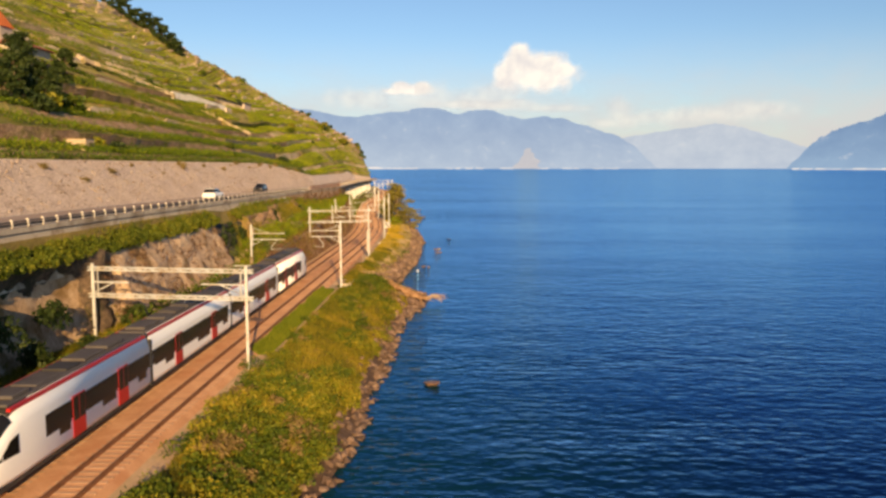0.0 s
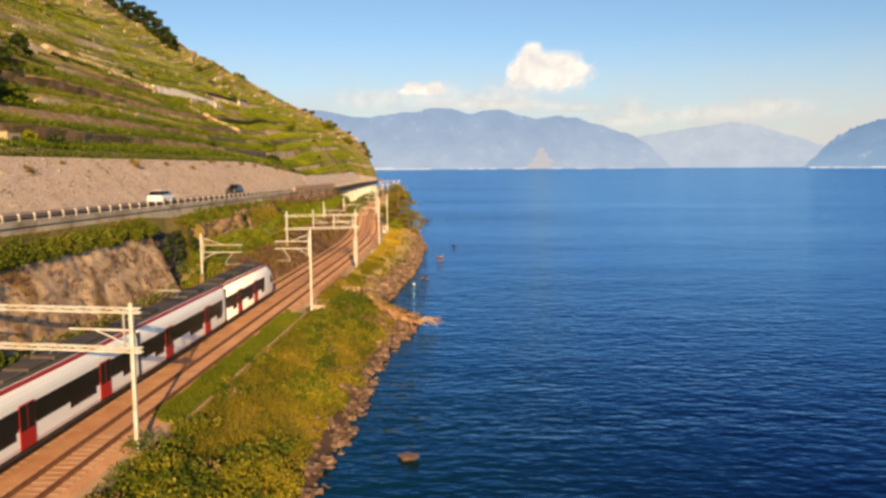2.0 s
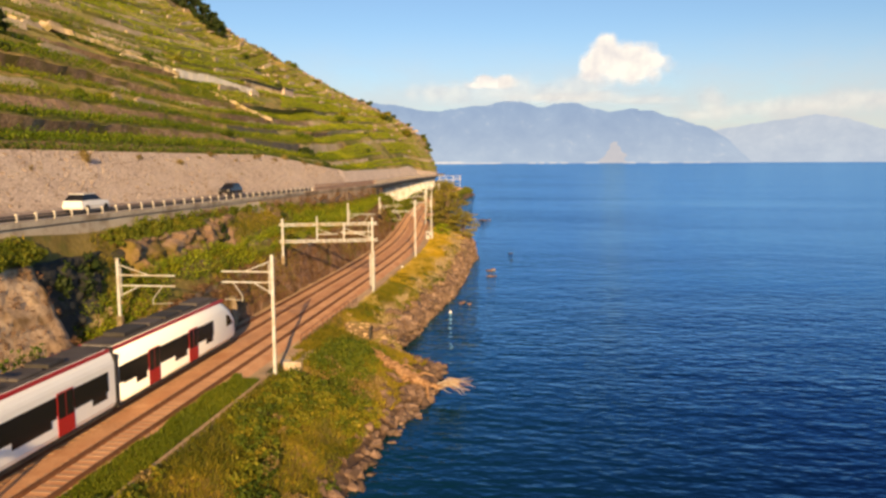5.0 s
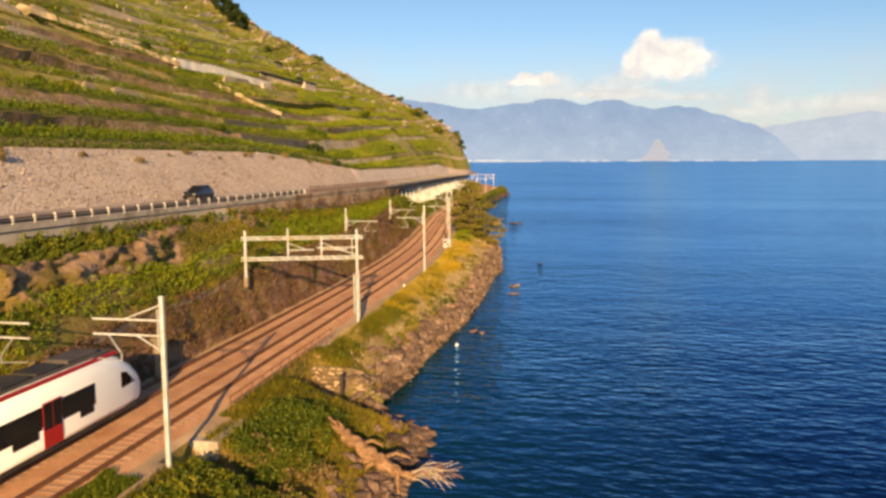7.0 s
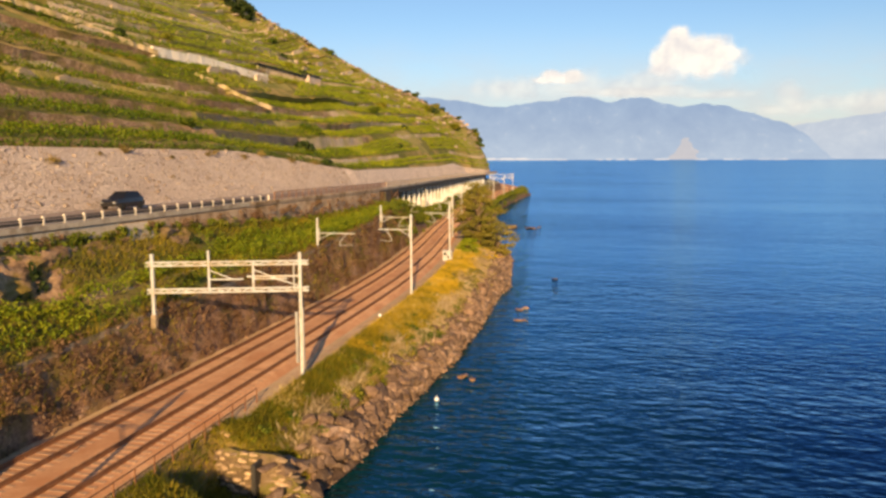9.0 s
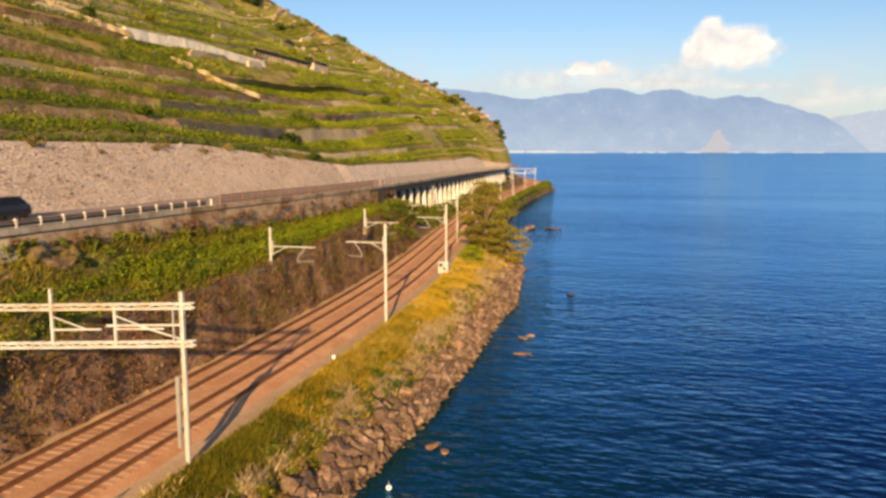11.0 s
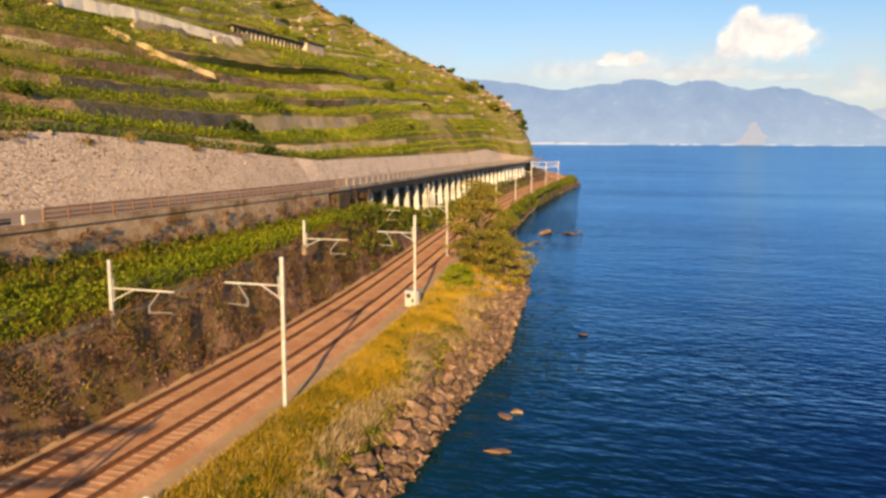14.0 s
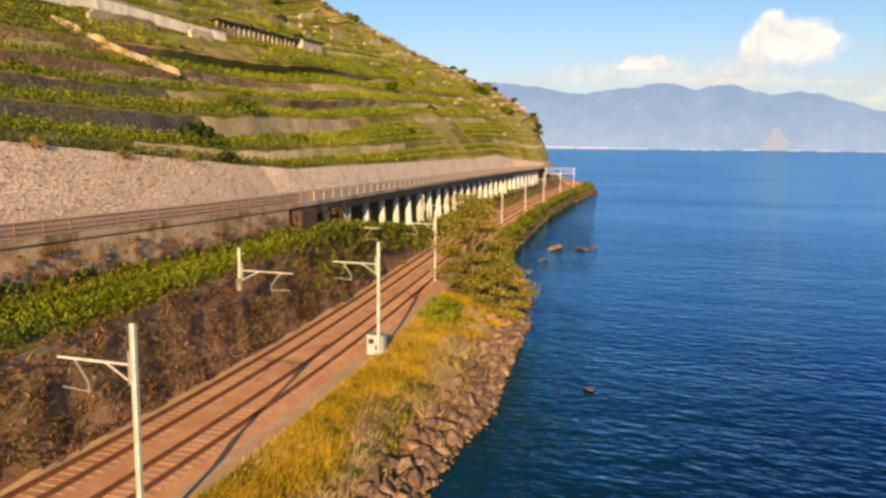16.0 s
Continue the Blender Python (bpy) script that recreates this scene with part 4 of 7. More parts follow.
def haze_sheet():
    """Evening haze low over the far mountains, painted as a glowing sheet thinning upwards."""
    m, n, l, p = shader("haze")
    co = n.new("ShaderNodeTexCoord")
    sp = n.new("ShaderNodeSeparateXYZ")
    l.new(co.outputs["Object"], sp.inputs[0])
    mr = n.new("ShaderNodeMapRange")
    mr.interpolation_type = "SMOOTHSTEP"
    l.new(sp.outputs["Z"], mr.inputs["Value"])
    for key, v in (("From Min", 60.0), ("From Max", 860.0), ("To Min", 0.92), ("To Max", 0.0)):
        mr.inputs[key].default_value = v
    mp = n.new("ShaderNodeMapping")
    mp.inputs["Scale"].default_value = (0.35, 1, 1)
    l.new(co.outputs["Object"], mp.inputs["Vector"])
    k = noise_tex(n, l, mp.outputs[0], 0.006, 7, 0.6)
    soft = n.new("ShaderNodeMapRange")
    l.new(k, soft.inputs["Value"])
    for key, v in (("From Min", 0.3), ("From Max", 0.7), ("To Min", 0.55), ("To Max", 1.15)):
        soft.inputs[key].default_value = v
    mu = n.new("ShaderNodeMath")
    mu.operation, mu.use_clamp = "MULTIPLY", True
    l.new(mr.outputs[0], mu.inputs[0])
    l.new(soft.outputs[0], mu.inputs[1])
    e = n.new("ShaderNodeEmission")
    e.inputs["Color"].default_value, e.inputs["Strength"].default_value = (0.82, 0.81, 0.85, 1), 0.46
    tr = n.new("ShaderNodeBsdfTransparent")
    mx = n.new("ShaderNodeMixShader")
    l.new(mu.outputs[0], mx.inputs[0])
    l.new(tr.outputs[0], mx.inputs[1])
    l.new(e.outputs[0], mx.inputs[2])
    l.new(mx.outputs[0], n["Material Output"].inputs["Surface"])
    V, F = [], []
    for i, a in enumerate(np.linspace(-60, 60, 41)):
        x, y = 5 + 4760 * math.sin(radians(a)), 110 + 4760 * math.cos(radians(a))
        V += [(x, y, -5), (x, y, 900)]
        if i:
            F.append((2 * i - 2, 2 * i, 2 * i + 1, 2 * i - 1))
    ob = raw("backdrop", V, F, m)
    ob.visible_shadow = False
    return tagged(ob, "pale evening haze low over the far shore", "haze", kind="structure")


cloud(5.95, 6.85, 460, 330, [(0, -55, 225, 80), (-110, 40, 120, 95), (-120, 115, 62, 55), (30, 25, 150, 85), (150, 0, 95, 62), (-190, -20, 90, 90)], 1.0, "white heaped evening cloud")
cloud(-3.0, 5.2, 1000, 230, [(0, -25, 300, 60), (80, 0, 160, 66), (-300, -30, 260, 60), (380, -40, 260, 60), (480, 10, 160, 60)], 2.0, "low white cloud bank over the mountains", True)
cloud(-3.3, 5.6, 300, 130, [(0, -12, 130, 34), (-70, 8, 60, 30), (60, 6, 60, 34), (-110, -18, 70, 22)], 5.0, "small bright cloud over the mountains")
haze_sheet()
cloud(3.5, 4.35, 620, 80, [(0, 0, 260, 17), (-220, 6, 170, 20), (230, -14, 170, 17), (60, 10, 90, 22)], 7.0, "thin white cloud lying on the mountain ridge", True, 3900)
cloud(11.7, 3.75, 300, 200, [(0, 0, 60, 80), (40, -50, 90, 40), (-60, -60, 110, 30)], 4.0, "small white cloud over the mountains", True)
cloud(18.5, 3.8, 760, 190, [(0, -20, 360, 46), (-220, -30, 240, 44), (200, 0, 190, 46)], 6.0, "thin veil of low cloud over the far mountains", True)


# pale town strip and quarry scar on the far shore, glowing with the painted haze
M_TOWN = glow("far_town", (0.82, 0.79, 0.8), (0.82, 0.78, 0.77), 60, 0.62)
rt = np.random.default_rng(8)
V, F = [], []
for a in np.concatenate([rt.uniform(-14, -3, 80), rt.uniform(-3, 12, 16), rt.uniform(23.5, 32, 24)]):
    r, w, hgt = (3980 if a < 19 else 3580), rt.uniform(8, 30), rt.uniform(3, 9) * (1.2 if a < -6 else 0.7)
    c = Vector((5 + r * math.sin(radians(a)), 110 + r * math.cos(radians(a)), 0))
    o = len(V)
    V += [(c.x + dx * w, c.y + dy * 6, z) for z in (0, hgt) for dx, dy in ((-1, -1), (1, -1), (1, 1), (-1, 1))]
    F += [(o, o + 1, o + 5, o + 4), (o + 1, o + 2, o + 6, o + 5), (o + 2, o + 3, o + 7, o + 6), (o + 3, o, o + 4, o + 7), (o + 4, o + 5, o + 6, o + 7)]
tagged(raw("backdrop", V, F, M_TOWN), "pale strip of far lakeside towns", "far town", kind="structure")
V, F = [], []
for i in range(13):
    f = i / 12
    for j, side in enumerate((-1, 1)):
        w = (1 - f) ** 1.1 * 58 + 12 + 26 * noise.noise(Vector((f * 4, j * 3, 3.0)))
        V.append((5 + 3940 * math.sin(radians(5.15)) + side * w + 14 * f, 110 + 3940 * math.cos(radians(5.15)) + 40 * f, 2 + 104 * f))
    if i:
        F.append((2 * i - 2, 2 * i - 1, 2 * i + 1, 2 * i))
M_QUARRY = glow("far_quarry", (0.6, 0.62, 0.7), (0.66, 0.66, 0.72), 120, 0.52)
tagged(raw("backdrop", V, F, M_QUARRY), "pale quarry scar on the far mountain", "quarry", kind="structure")


# ---- railway ----
RAIL_PROFILE = [(-0.07, 0), (0.07, 0), (0.07, 0.03), (0.02, 0.05), (0.02, 0.12), (0.045, 0.13), (0.045, 0.17), (-0.045, 0.17), (-0.045, 0.13), (-0.02, 0.12), (-0.02, 0.05), (-0.07, 0.03)]
for side, label in ((1.85, "railway track nearer the lake"), (-1.85, "railway track nearer the hill")):
    tr = thing("railway_track", f"rusty-brown {label} on wooden sleepers", "railway track")
    for off in (-0.755, 0.755):
        sec = lambda y: [(track_x(y) + side + off + px, BED_Z + 0.11 + pz * 0.85) for px, pz in RAIL_PROFILE]
        r = strip("rail", -60, 520, 3, sec, M_RAIL, "", parent=tr, kind="")
        # dark band under the rail: rust and the rail's shadow in one colour
        rust = lambda y: [(track_x(y) + side + off - 0.11, BED_Z - 0.1), (track_x(y) + side + off - 0.07, BED_Z + 0.075), (track_x(y) + side + off + 0.07, BED_Z + 0.075), (track_x(y) + side + off + 0.11, BED_Z - 0.1)]
        strip("rust_shade_band", -60, 520, 3, rust, M_RUSTSHADE, "", parent=tr, kind="")
    bm = bmesh.new()
    box(bm, -1.3, -0.13, -0.12, 1.3, 0.13, 0.1, 0.02)
    sl = bpy.data.meshes.new("sleeper")
    bm.to_mesh(sl)
    bm.free()
    sl.materials.append(M_SLEEPER)
    far = []
    for k in range(int(560 / 0.62)):
        y = -40 + k * 0.62
        yaw = math.atan2(track_x(y - 1) - track_x(y + 1), 2.0)
        m = Matrix.LocRotScale(Vector((track_x(y) + side, y, BED_Z - 0.085)), Euler((0, 0, yaw + random.uniform(-0.01, 0.01))), Vector((1, 1, 1)))
        if 72 < y < 165 and side > 0 or 185 < y < 270 and side < 0:
            s = new("sleeper", sl)
            s.parent, s.matrix_basis = tr, m
        else:
            far.append((0, m))
    tagged(joined("sleeper_bed", [shape_of(sl)], far, M_SLEEPER_I, tr), kind="stuff")


def mast(x, y, z0, z1, w=0.3, foot=0.45, label="white-painted steel overhead line mast beside the railway"):
    t = thing("catenary_mast", label, "railway mast", (x, y, z0), "railway masts")
    bm = bmesh.new()
    h = z1 - z0
    for sx in (-1, 1):
        box(bm, sx * w / 2 - 0.02, -w / 2, 0, sx * w / 2 + 0.02, w / 2, h)
    box(bm, -w / 2, -0.035, 0, w / 2, 0.035, h)
    part("post", bm, M_MAST, t)
    bm = bmesh.new()
    box(bm, -foot, -foot, -0.8, foot, foot, 0.12, 0.05)
    part("footing", bm, M_OLDCONC, t, "weathered concrete footing")
    return t


def arm_set(t, h, side, reach, double=False, drop=True):
    """Cantilever arm of a mast. side: +1 reaches towards +x. Heights are over the mast's foot."""
    s = side
    levels = [h - 1.2, h - 1.95] if double else [h - 1.65]
    for k, z in enumerate(levels):
        bm = bmesh.new()
        bar(bm, (0.1 * s, 0, z), (reach * s, 0, z), 0.085)
        part("arm", bm, M_MAST, t)
        bm = bmesh.new()
        if double and k == 0:
            bar(bm, (0.1 * s, 0, h - 0.45), (reach * 0.55 * s, 0, z), 0.06)
        else:
            bar(bm, (0.1 * s, 0, z - 0.75), (reach * 0.38 * s, 0, z), 0.06)
        part("strut", bm, M_MAST, t)
    if drop:
        z = levels[-1]
        bm = bmesh.new()
        bar(bm, (reach * 0.78 * s, 0, z), (reach * 0.6 * s, 0, z - 0.95), 0.07)
        bar(bm, (reach * 0.6 * s, 0, z - 0.9), (reach * 0.6 * s, 0, z - 1.35), 0.07)
        part("stay", bm, M_GALV, t)
        bm = bmesh.new()
        bar(bm, (reach * 0.6 * s, 0, z - 1.3), (reach * 0.95 * s, 0, z - 1.22), 0.05)
        part("registration_arm", bm, M_GALV, t)
    bm = bmesh.new()
    bar(bm, (0.22 * s, 0, levels[-1] - 0.8), (0.22 * s, 0, levels[0] + 0.55), 0.1)
    part("bracket", bm, M_GALV, t)


def gantry(xr, yr, zr, xl, yl, zl, ztop, za, zb, inner=False):
    """A portal of two masts and two beams over both tracks."""
    t = thing("catenary_gantry", "white-painted steel gantry with two beams spanning both tracks", "railway gantry", (xr, yr, zr))
    dx, dy = xl - xr, yl - yr
    for x, y, z in ((0, 0, 0), (dx, dy, zl - zr)):
        bm = bmesh.new()
        for sx in (-1, 1):
            box(bm, x + sx * 0.085 - 0.015, y - 0.09, z, x + sx * 0.085 + 0.015, y + 0.09, ztop - zr)
        box(bm, x - 0.09, y - 0.025, z, x + 0.09, y + 0.025, ztop - zr)
        part("post", bm, M_MAST, t)
        bm = bmesh.new()
        box(bm, x - 0.18, y - 0.18, z - 0.9, x + 0.18, y + 0.18, z + 0.02, 0.03)
        part("footing", bm, M_OLDCONC, t, "weathered concrete footing")
    n = Vector((dx, dy, 0)).normalized()
    for z in (za - zr, zb - zr):
        bm = bmesh.new()
        a, b = Vector((0, 0, z)) - n * 0.55, Vector((dx, dy, z)) + n * 0.35
        for oy in (-0.12, 0.12):
            bar(bm, a + Vector((0, oy, 0.12)), b + Vector((0, oy, 0.12)), 0.065, 0.065)
            bar(bm, a + Vector((0, oy, -0.12)), b + Vector((0, oy, -0.12)), 0.065, 0.065)
        m = int((b - a).length / 0.55)
        for k in range(m):
            p, q = a + (b - a) * (k / m), a + (b - a) * ((k + 1) / m)
            up = 0.11 if k % 2 else -0.11
            for oy in (-0.12, 0.12):
                bar(bm, p + Vector((0, oy, up)), q + Vector((0, oy, -up)), 0.045)
            bar(bm, p + Vector((0, -0.12, 0.12)), q + Vector((0, 0.12, 0.12)), 0.05)
        part("beam", bm, M_MAST, t)
    if inner:
        for f in (0.32, 0.62):
            bm = bmesh.new()
            p = Vector((dx * f, dy * f, 0))
            bar(bm, p + Vector((0, 0, zb - zr)), p + Vector((0, 0, za - zr + (0.9 if f > 0.5 else 0))), 0.13)
            part("drop_post", bm, M_MAST, t)
            bm = bmesh.new()
            bar(bm, p + Vector((0, 0, zb - zr + 0.75)), p - n * 2.3 + Vector((0, 0, zb - zr + 0.75)), 0.08)
            part("arm", bm, M_MAST, t)
            bm = bmesh.new()
            bar(bm, p + Vector((0, 0, zb - zr + 1.4)), p - n * 1.6 + Vector((0, 0, zb - zr + 0.75)), 0.06)
            part("strut", bm, M_MAST, t)
    # arms between the beams, from the posts inwards
    for end, way, reach in ((Vector((0, 0, 0)), n, 3.6),) + (() if inner else ((Vector((dx, dy, 0)), -n, 3.0),)):
        bm = bmesh.new()
        z = (za + zb) / 2 - zr
        bar(bm, end + Vector((0, 0, z)) + way * 0.1, end + Vector((0, 0, z)) + way * reach, 0.1)
        part("arm", bm, M_MAST, t)
        bm = bmesh.new()
        bar(bm, end + Vector((0, 0, zb - zr + 0.25)) + way * 0.15, end + Vector((0, 0, z)) + way * reach * 0.6, 0.07)
        part("strut", bm, M_MAST, t)
        bm = bmesh.new()
        bar(bm, end + Vector((0, 0, zb - zr)) + way * 0.42, end + Vector((0, 0, za - zr)) + way * 0.42, 0.1)
        part("bracket", bm, M_GALV, t)
    return t


gantry(-12.0, 101.4, 1.6, -24.5, 103.0, 5.1, 11.5, 11.1, 9.0)
g2 = gantry(-11.1, 175.4, 3.5, -20.6, 172.6, 8.0, 12.2, 11.5, 9.65, True)
gantry(-30.0, 453, 3.5, -39.6, 452, 3.6, 11.6, 11.2, 9.5)
bm = bmesh.new()
box(bm, -0.3, -0.4, 1.0, -0.1, -0.2, 4.6, 0.03)
part("cable_cabinet", bm, M_GALV, g2, "tall grey cabinet on the post")
bm = bmesh.new()
box(bm, 0.16, -0.24, 0.6, 0.27, -0.12, 4.9, 0.02)
part("cable_duct", bm, M_GALV, g2, "grey cable duct")
for xm, ym, zm, top, left, zl, kind in ((-10.8, 141.5, 2.9, 12.05, (-22.2, 141.4), 7.4, True), (-11.4, 207.4, 3.5, 12.45, (-21.45, 205.5), 8.8, False), (-12.9, 235.8, 3.5, 12.2, (-22.0, 231.6), 9.5, False), (-18.6, 266.5, 3.5, 12.0, (-28.2, 263.0), 8.0, False), (-23.2, 300, 3.5, 11.8, (-31.0, 298), 5.5, False), (-26.4, 332, 3.5, 11.8, None, 0, False), (-28.0, 362, 3.5, 11.8, None, 0, False), (-29.2, 392, 3.5, 11.8, None, 0, False), (-29.9, 424, 3.5, 11.8, None, 0, False)):
    t = mast(xm, ym, zm, top, 0.17)
    arm_set(t, top - zm, -1, 3.7, kind)
    if left:
        t = mast(*left, zl, top - 0.35, 0.15, 0.2, "white-painted steel overhead line mast on the bank above the railway")
        arm_set(t, top - 0.35 - zl, 1, 4.3, kind)


# ---- passenger train ----
def outline(w, z0, z1, sh):
    r = z1 - sh
    return [(w * 0.93, z0), (w, z0 + 0.25), (w, sh), (w * 0.975, sh + r * 0.25), (w * 0.91, sh + r * 0.55), (w * 0.79, sh + r * 0.82), (w * 0.62, z1)]


def hull(bm, sections):
    """A closed body from cross-sections: (y, half width, floor, top, shoulder height)."""
    rings = []
    for y, w, z0, z1, sh in sections:
        out = outline(w, z0, z1, sh)
        out = out + [(-a, b) for a, b in out[::-1]]
        rings.append([bm.verts.new((a, y, b)) for a, b in out])
    for p, q in zip(rings, rings[1:]):
        for k in range(len(p)):
            bm.faces.new((p[k], p[(k + 1) % len(p)], q[(k + 1) % len(p)], q[k]))
    bm.faces.new(rings[0][::-1])
    bm.faces.new(rings[-1])


# nose of a leading car: distance from the tip, half width, floor, top, shoulder
NOSE = [(0.0, 0.98, 0.5, 1.5, 1.12), (0.15, 1.12, 0.46, 1.8, 1.3), (0.4, 1.22, 0.43, 2.12, 1.55), (0.8, 1.3, 0.42, 2.55, 1.85), (1.3, 1.36, 0.42, 2.97, 2.2), (1.9, 1.4, 0.42, 3.33, 2.52), (2.6, 1.43, 0.42, 3.6, 2.8), (3.4, 1.44, 0.42, 3.75, 2.95)]


def nose_skin(bm, at, us, first, out=0.03):
    """A patch lying on the nose over the roof side of the outline, from point first upwards."""
    rows = []
    for u in us:
        w, z0, z1, sh = (float(np.interp(u, [n[0] for n in NOSE], [n[j] for n in NOSE])) for j in (1, 2, 3, 4))
        half = outline(w, z0, z1, sh)[first:]
        pts = half + [(-x, z) for x, z in half[::-1]]
        fwd = out * (1 if at(0) > at(1) else -1)
        rows.append([bm.verts.new((x * 1.015, at(u) + fwd, z + out)) for x, z in pts])
    for p, q in zip(rows, rows[1:]):
        for j in range(len(p) - 1):
            bm.faces.new((p[j], p[j + 1], q[j + 1], q[j]))


CAR = 18.1
W2, Z0, ZT, SH = 1.44, 0.42, 3.75, 2.95


def panel(bm, y0, y1, z0, z1, s, out=0.012):
    """A flat plate lying on one side wall."""
    x = s * (W2 + out)
    bm.faces.new([bm.verts.new((x, y, z)) for y, z in ((y0, z0), (y1, z0), (y1, z1), (y0, z1))])


def plate(bm, y0, y1, z0, z1, s, out=0.02, thick=0.04):
    box(bm, *sorted((s * (W2 + out), s * (W2 + out - thick)))[:1], y0, z0, max(s * (W2 + out), s * (W2 + out - thick)), y1, z1)


def train_unit(y_front):
    """One four-car set; y_front is its leading end (towards +y)."""
    t = thing("train_unit", "white four-car passenger train with red doors and dark windows", "train", (track_x(100) - 1.85, y_front, RAIL_Z), "train units")
    total = 4 * CAR + 3 * 0.4
    for c in range(4):
        y1 = -c * (CAR + 0.4)
        y0 = y1 - CAR
        bm = bmesh.new()
        if c in (0, 3):
            secs = NOSE + [(CAR, W2, Z0, ZT, SH)]
            at = (lambda u: y1 - u) if c == 0 else (lambda u: y0 + u)
            hull(bm, [(at(u), *rest) for u, *rest in secs])
        else:
            at = lambda u: y1 - u
            hull(bm, [(y1, W2, Z0, ZT, SH), (y0, W2, Z0, ZT, SH)])
        bmesh.ops.recalc_face_normals(bm, faces=bm.faces)
        car = part("car_body", bm, M_WHITE, t, smooth=c in (0, 3))
        lo = 4.9 if c in (0, 3) else 0.7
        d1, d2 = ((7.6, 13.2) if c in (0, 3) else (4.0, 12.4))
        spans = [(lo, d1 - 0.1), (d1 + 1.5, d2 - 0.1), (d2 + 1.5, CAR - 0.5)]
        for s in (-1, 1):
            bm = bmesh.new()
            ya, yb = sorted((at(lo), at(CAR - 0.05)))
            plate(bm, ya, yb, 1.62, 2.6, s, 0.014)
            part("band", bm, M_GLASSDARK, car, "black band along the windows")
            for a, b in spans:
                bm = bmesh.new()
                ya, yb = sorted((at(a), at(b)))
                plate(bm, ya, yb, 1.5, 2.62, s)
                part("window_band", bm, M_GLASSDARK, car, "dark tinted window band")
                bm = bmesh.new()
                plate(bm, ya + (yb - ya) * 0.5, ya + (yb - ya) * 0.94, 1.12, 1.56, s, 0.018)
                part("window", bm, M_GLASSDARK, car)
            for d in (d1, d2):
                ya, yb = sorted((at(d), at(d + 1.4)))
                bm = bmesh.new()
                plate(bm, ya, yb, 0.5, 2.75, s, 0.03)
                door = part("door", bm, M_RED, car, "red sliding door")
                for k in (0, 1):
                    bm = bmesh.new()
                    w = (yb - ya) / 2
                    plate(bm, ya + k * w + 0.05, ya + (k + 1) * w - 0.05, 1.4, 2.68, s, 0.042)
                    part("door_window", bm, M_GLASSDARK, door)
            bm = bmesh.new()
            ya, yb = sorted((at(2.4 if c in (0, 3) else 0.0), at(CAR)))
            x0, x1 = sorted((s * 1.0, s * 1.2))
            box(bm, x0, ya, 3.58, x1, yb, 3.74)
            part("roof_edge", bm, M_RED, car, "red stripe along the roof edge")
        bm = bmesh.new()
        ya, yb = sorted((at(2.6 if c in (0, 3) else 0.2), at(CAR - 0.2)))
        box(bm, -0.92, ya, 3.7, 0.92, yb, 3.86, 0.05)
        part("roof", bm, M_GREYROOF, car, "dark grey roof")
        r = random.Random(c)
        u = 3.4
        while u < CAR - 2:
            w = r.uniform(1.2, 2.8)
            bm = bmesh.new()
            ya, yb = sorted((at(u), at(min(u + w, CAR - 0.5))))
            box(bm, -0.7, ya, 3.84, 0.7, yb, 3.84 + r.uniform(0.1, 0.28), 0.05)
            part("roof_unit", bm, M_GREYROOF if r.random() < 0.75 else M_DARK, car)
            u += w + r.uniform(0.2, 0.9)
        bm = bmesh.new()
        ya, yb = sorted((at(0.9 if c in (0, 3) else 0.1), at(CAR - 0.1)))
        box(bm, -1.3, ya, 0.12, 1.3, yb, 0.5, 0.05)
        part("skirt", bm, M_DARK, car, "black underframe skirt")
        for u in ((2.6, 5.0) if c in (0, 3) else (0.4, CAR - 0.4)):
            for s in (-0.755, 0.755):
                bm = bmesh.new()
                bmesh.ops.create_cone(bm, cap_ends=True, segments=14, radius1=0.42, radius2=0.42, depth=0.13, matrix=pose(s, at(u), 0.42, 0, 90, 0))
                part("wheel", bm, M_DARK, car)
        if c < 3:
            bm = bmesh.new()
            box(bm, -1.46, y0 - 0.44, 0.4, 1.46, y0 + 0.04, 3.4, 0.06)
            box(bm, -1.2, y0 - 0.44, 3.3, 1.2, y0 + 0.04, 3.8, 0.06)
            part("bellows", bm, M_DARK, t, "black gangway bellows")
        if c in (0, 3):
            k = 1 if c == 0 else -1
            # windscreen, red front panel, side cab windows, lamps
            bm = bmesh.new()
            nose_skin(bm, at, (0.42, 0.8, 1.3, 1.9, 2.3), 4)
            part("windscreen", bm, M_GLASSDARK, car, "dark raked windscreen", True)
            bm = bmesh.new()
            nose_skin(bm, at, (2.32, 2.6, 3.4, 4.2), 5)
            part("cab_roof", bm, M_DARK, car, "black cab roof")
            bm = bmesh.new()
            nose_skin(bm, at, (0.0, 0.15, 0.4), 3)
            part("front_panel", bm, M_ORANGE, car, "orange-red front panel", True)
            bm = bmesh.new()
            box(bm, -0.55, min(at(1.85), at(2.2)), 3.33, 0.55, max(at(1.85), at(2.2)), 3.46, 0.03)
            part("destination_display", bm, M_DISPLAY, car, "amber destination display")
            for s in (-1, 1):
                bm = bmesh.new()
                bm.faces.new([bm.verts.new((s * x, at(u), z)) for x, u, z in ((1.33, 0.95, 1.62), (1.46, 2.5, 1.62), (1.46, 2.5, 2.55), (1.42, 1.9, 2.4))])
                bmesh.ops.solidify(bm, geom=bm.faces[:], thickness=0.05)
                part("cab_window", bm, M_GLASSDARK, car)
                bm = bmesh.new()
                box(bm, min(s * 0.86, s * 1.04), min(at(0.0), at(-0.04)), 1.2, max(s * 0.86, s * 1.04), max(at(0.0), at(-0.04)), 1.4, 0.02)
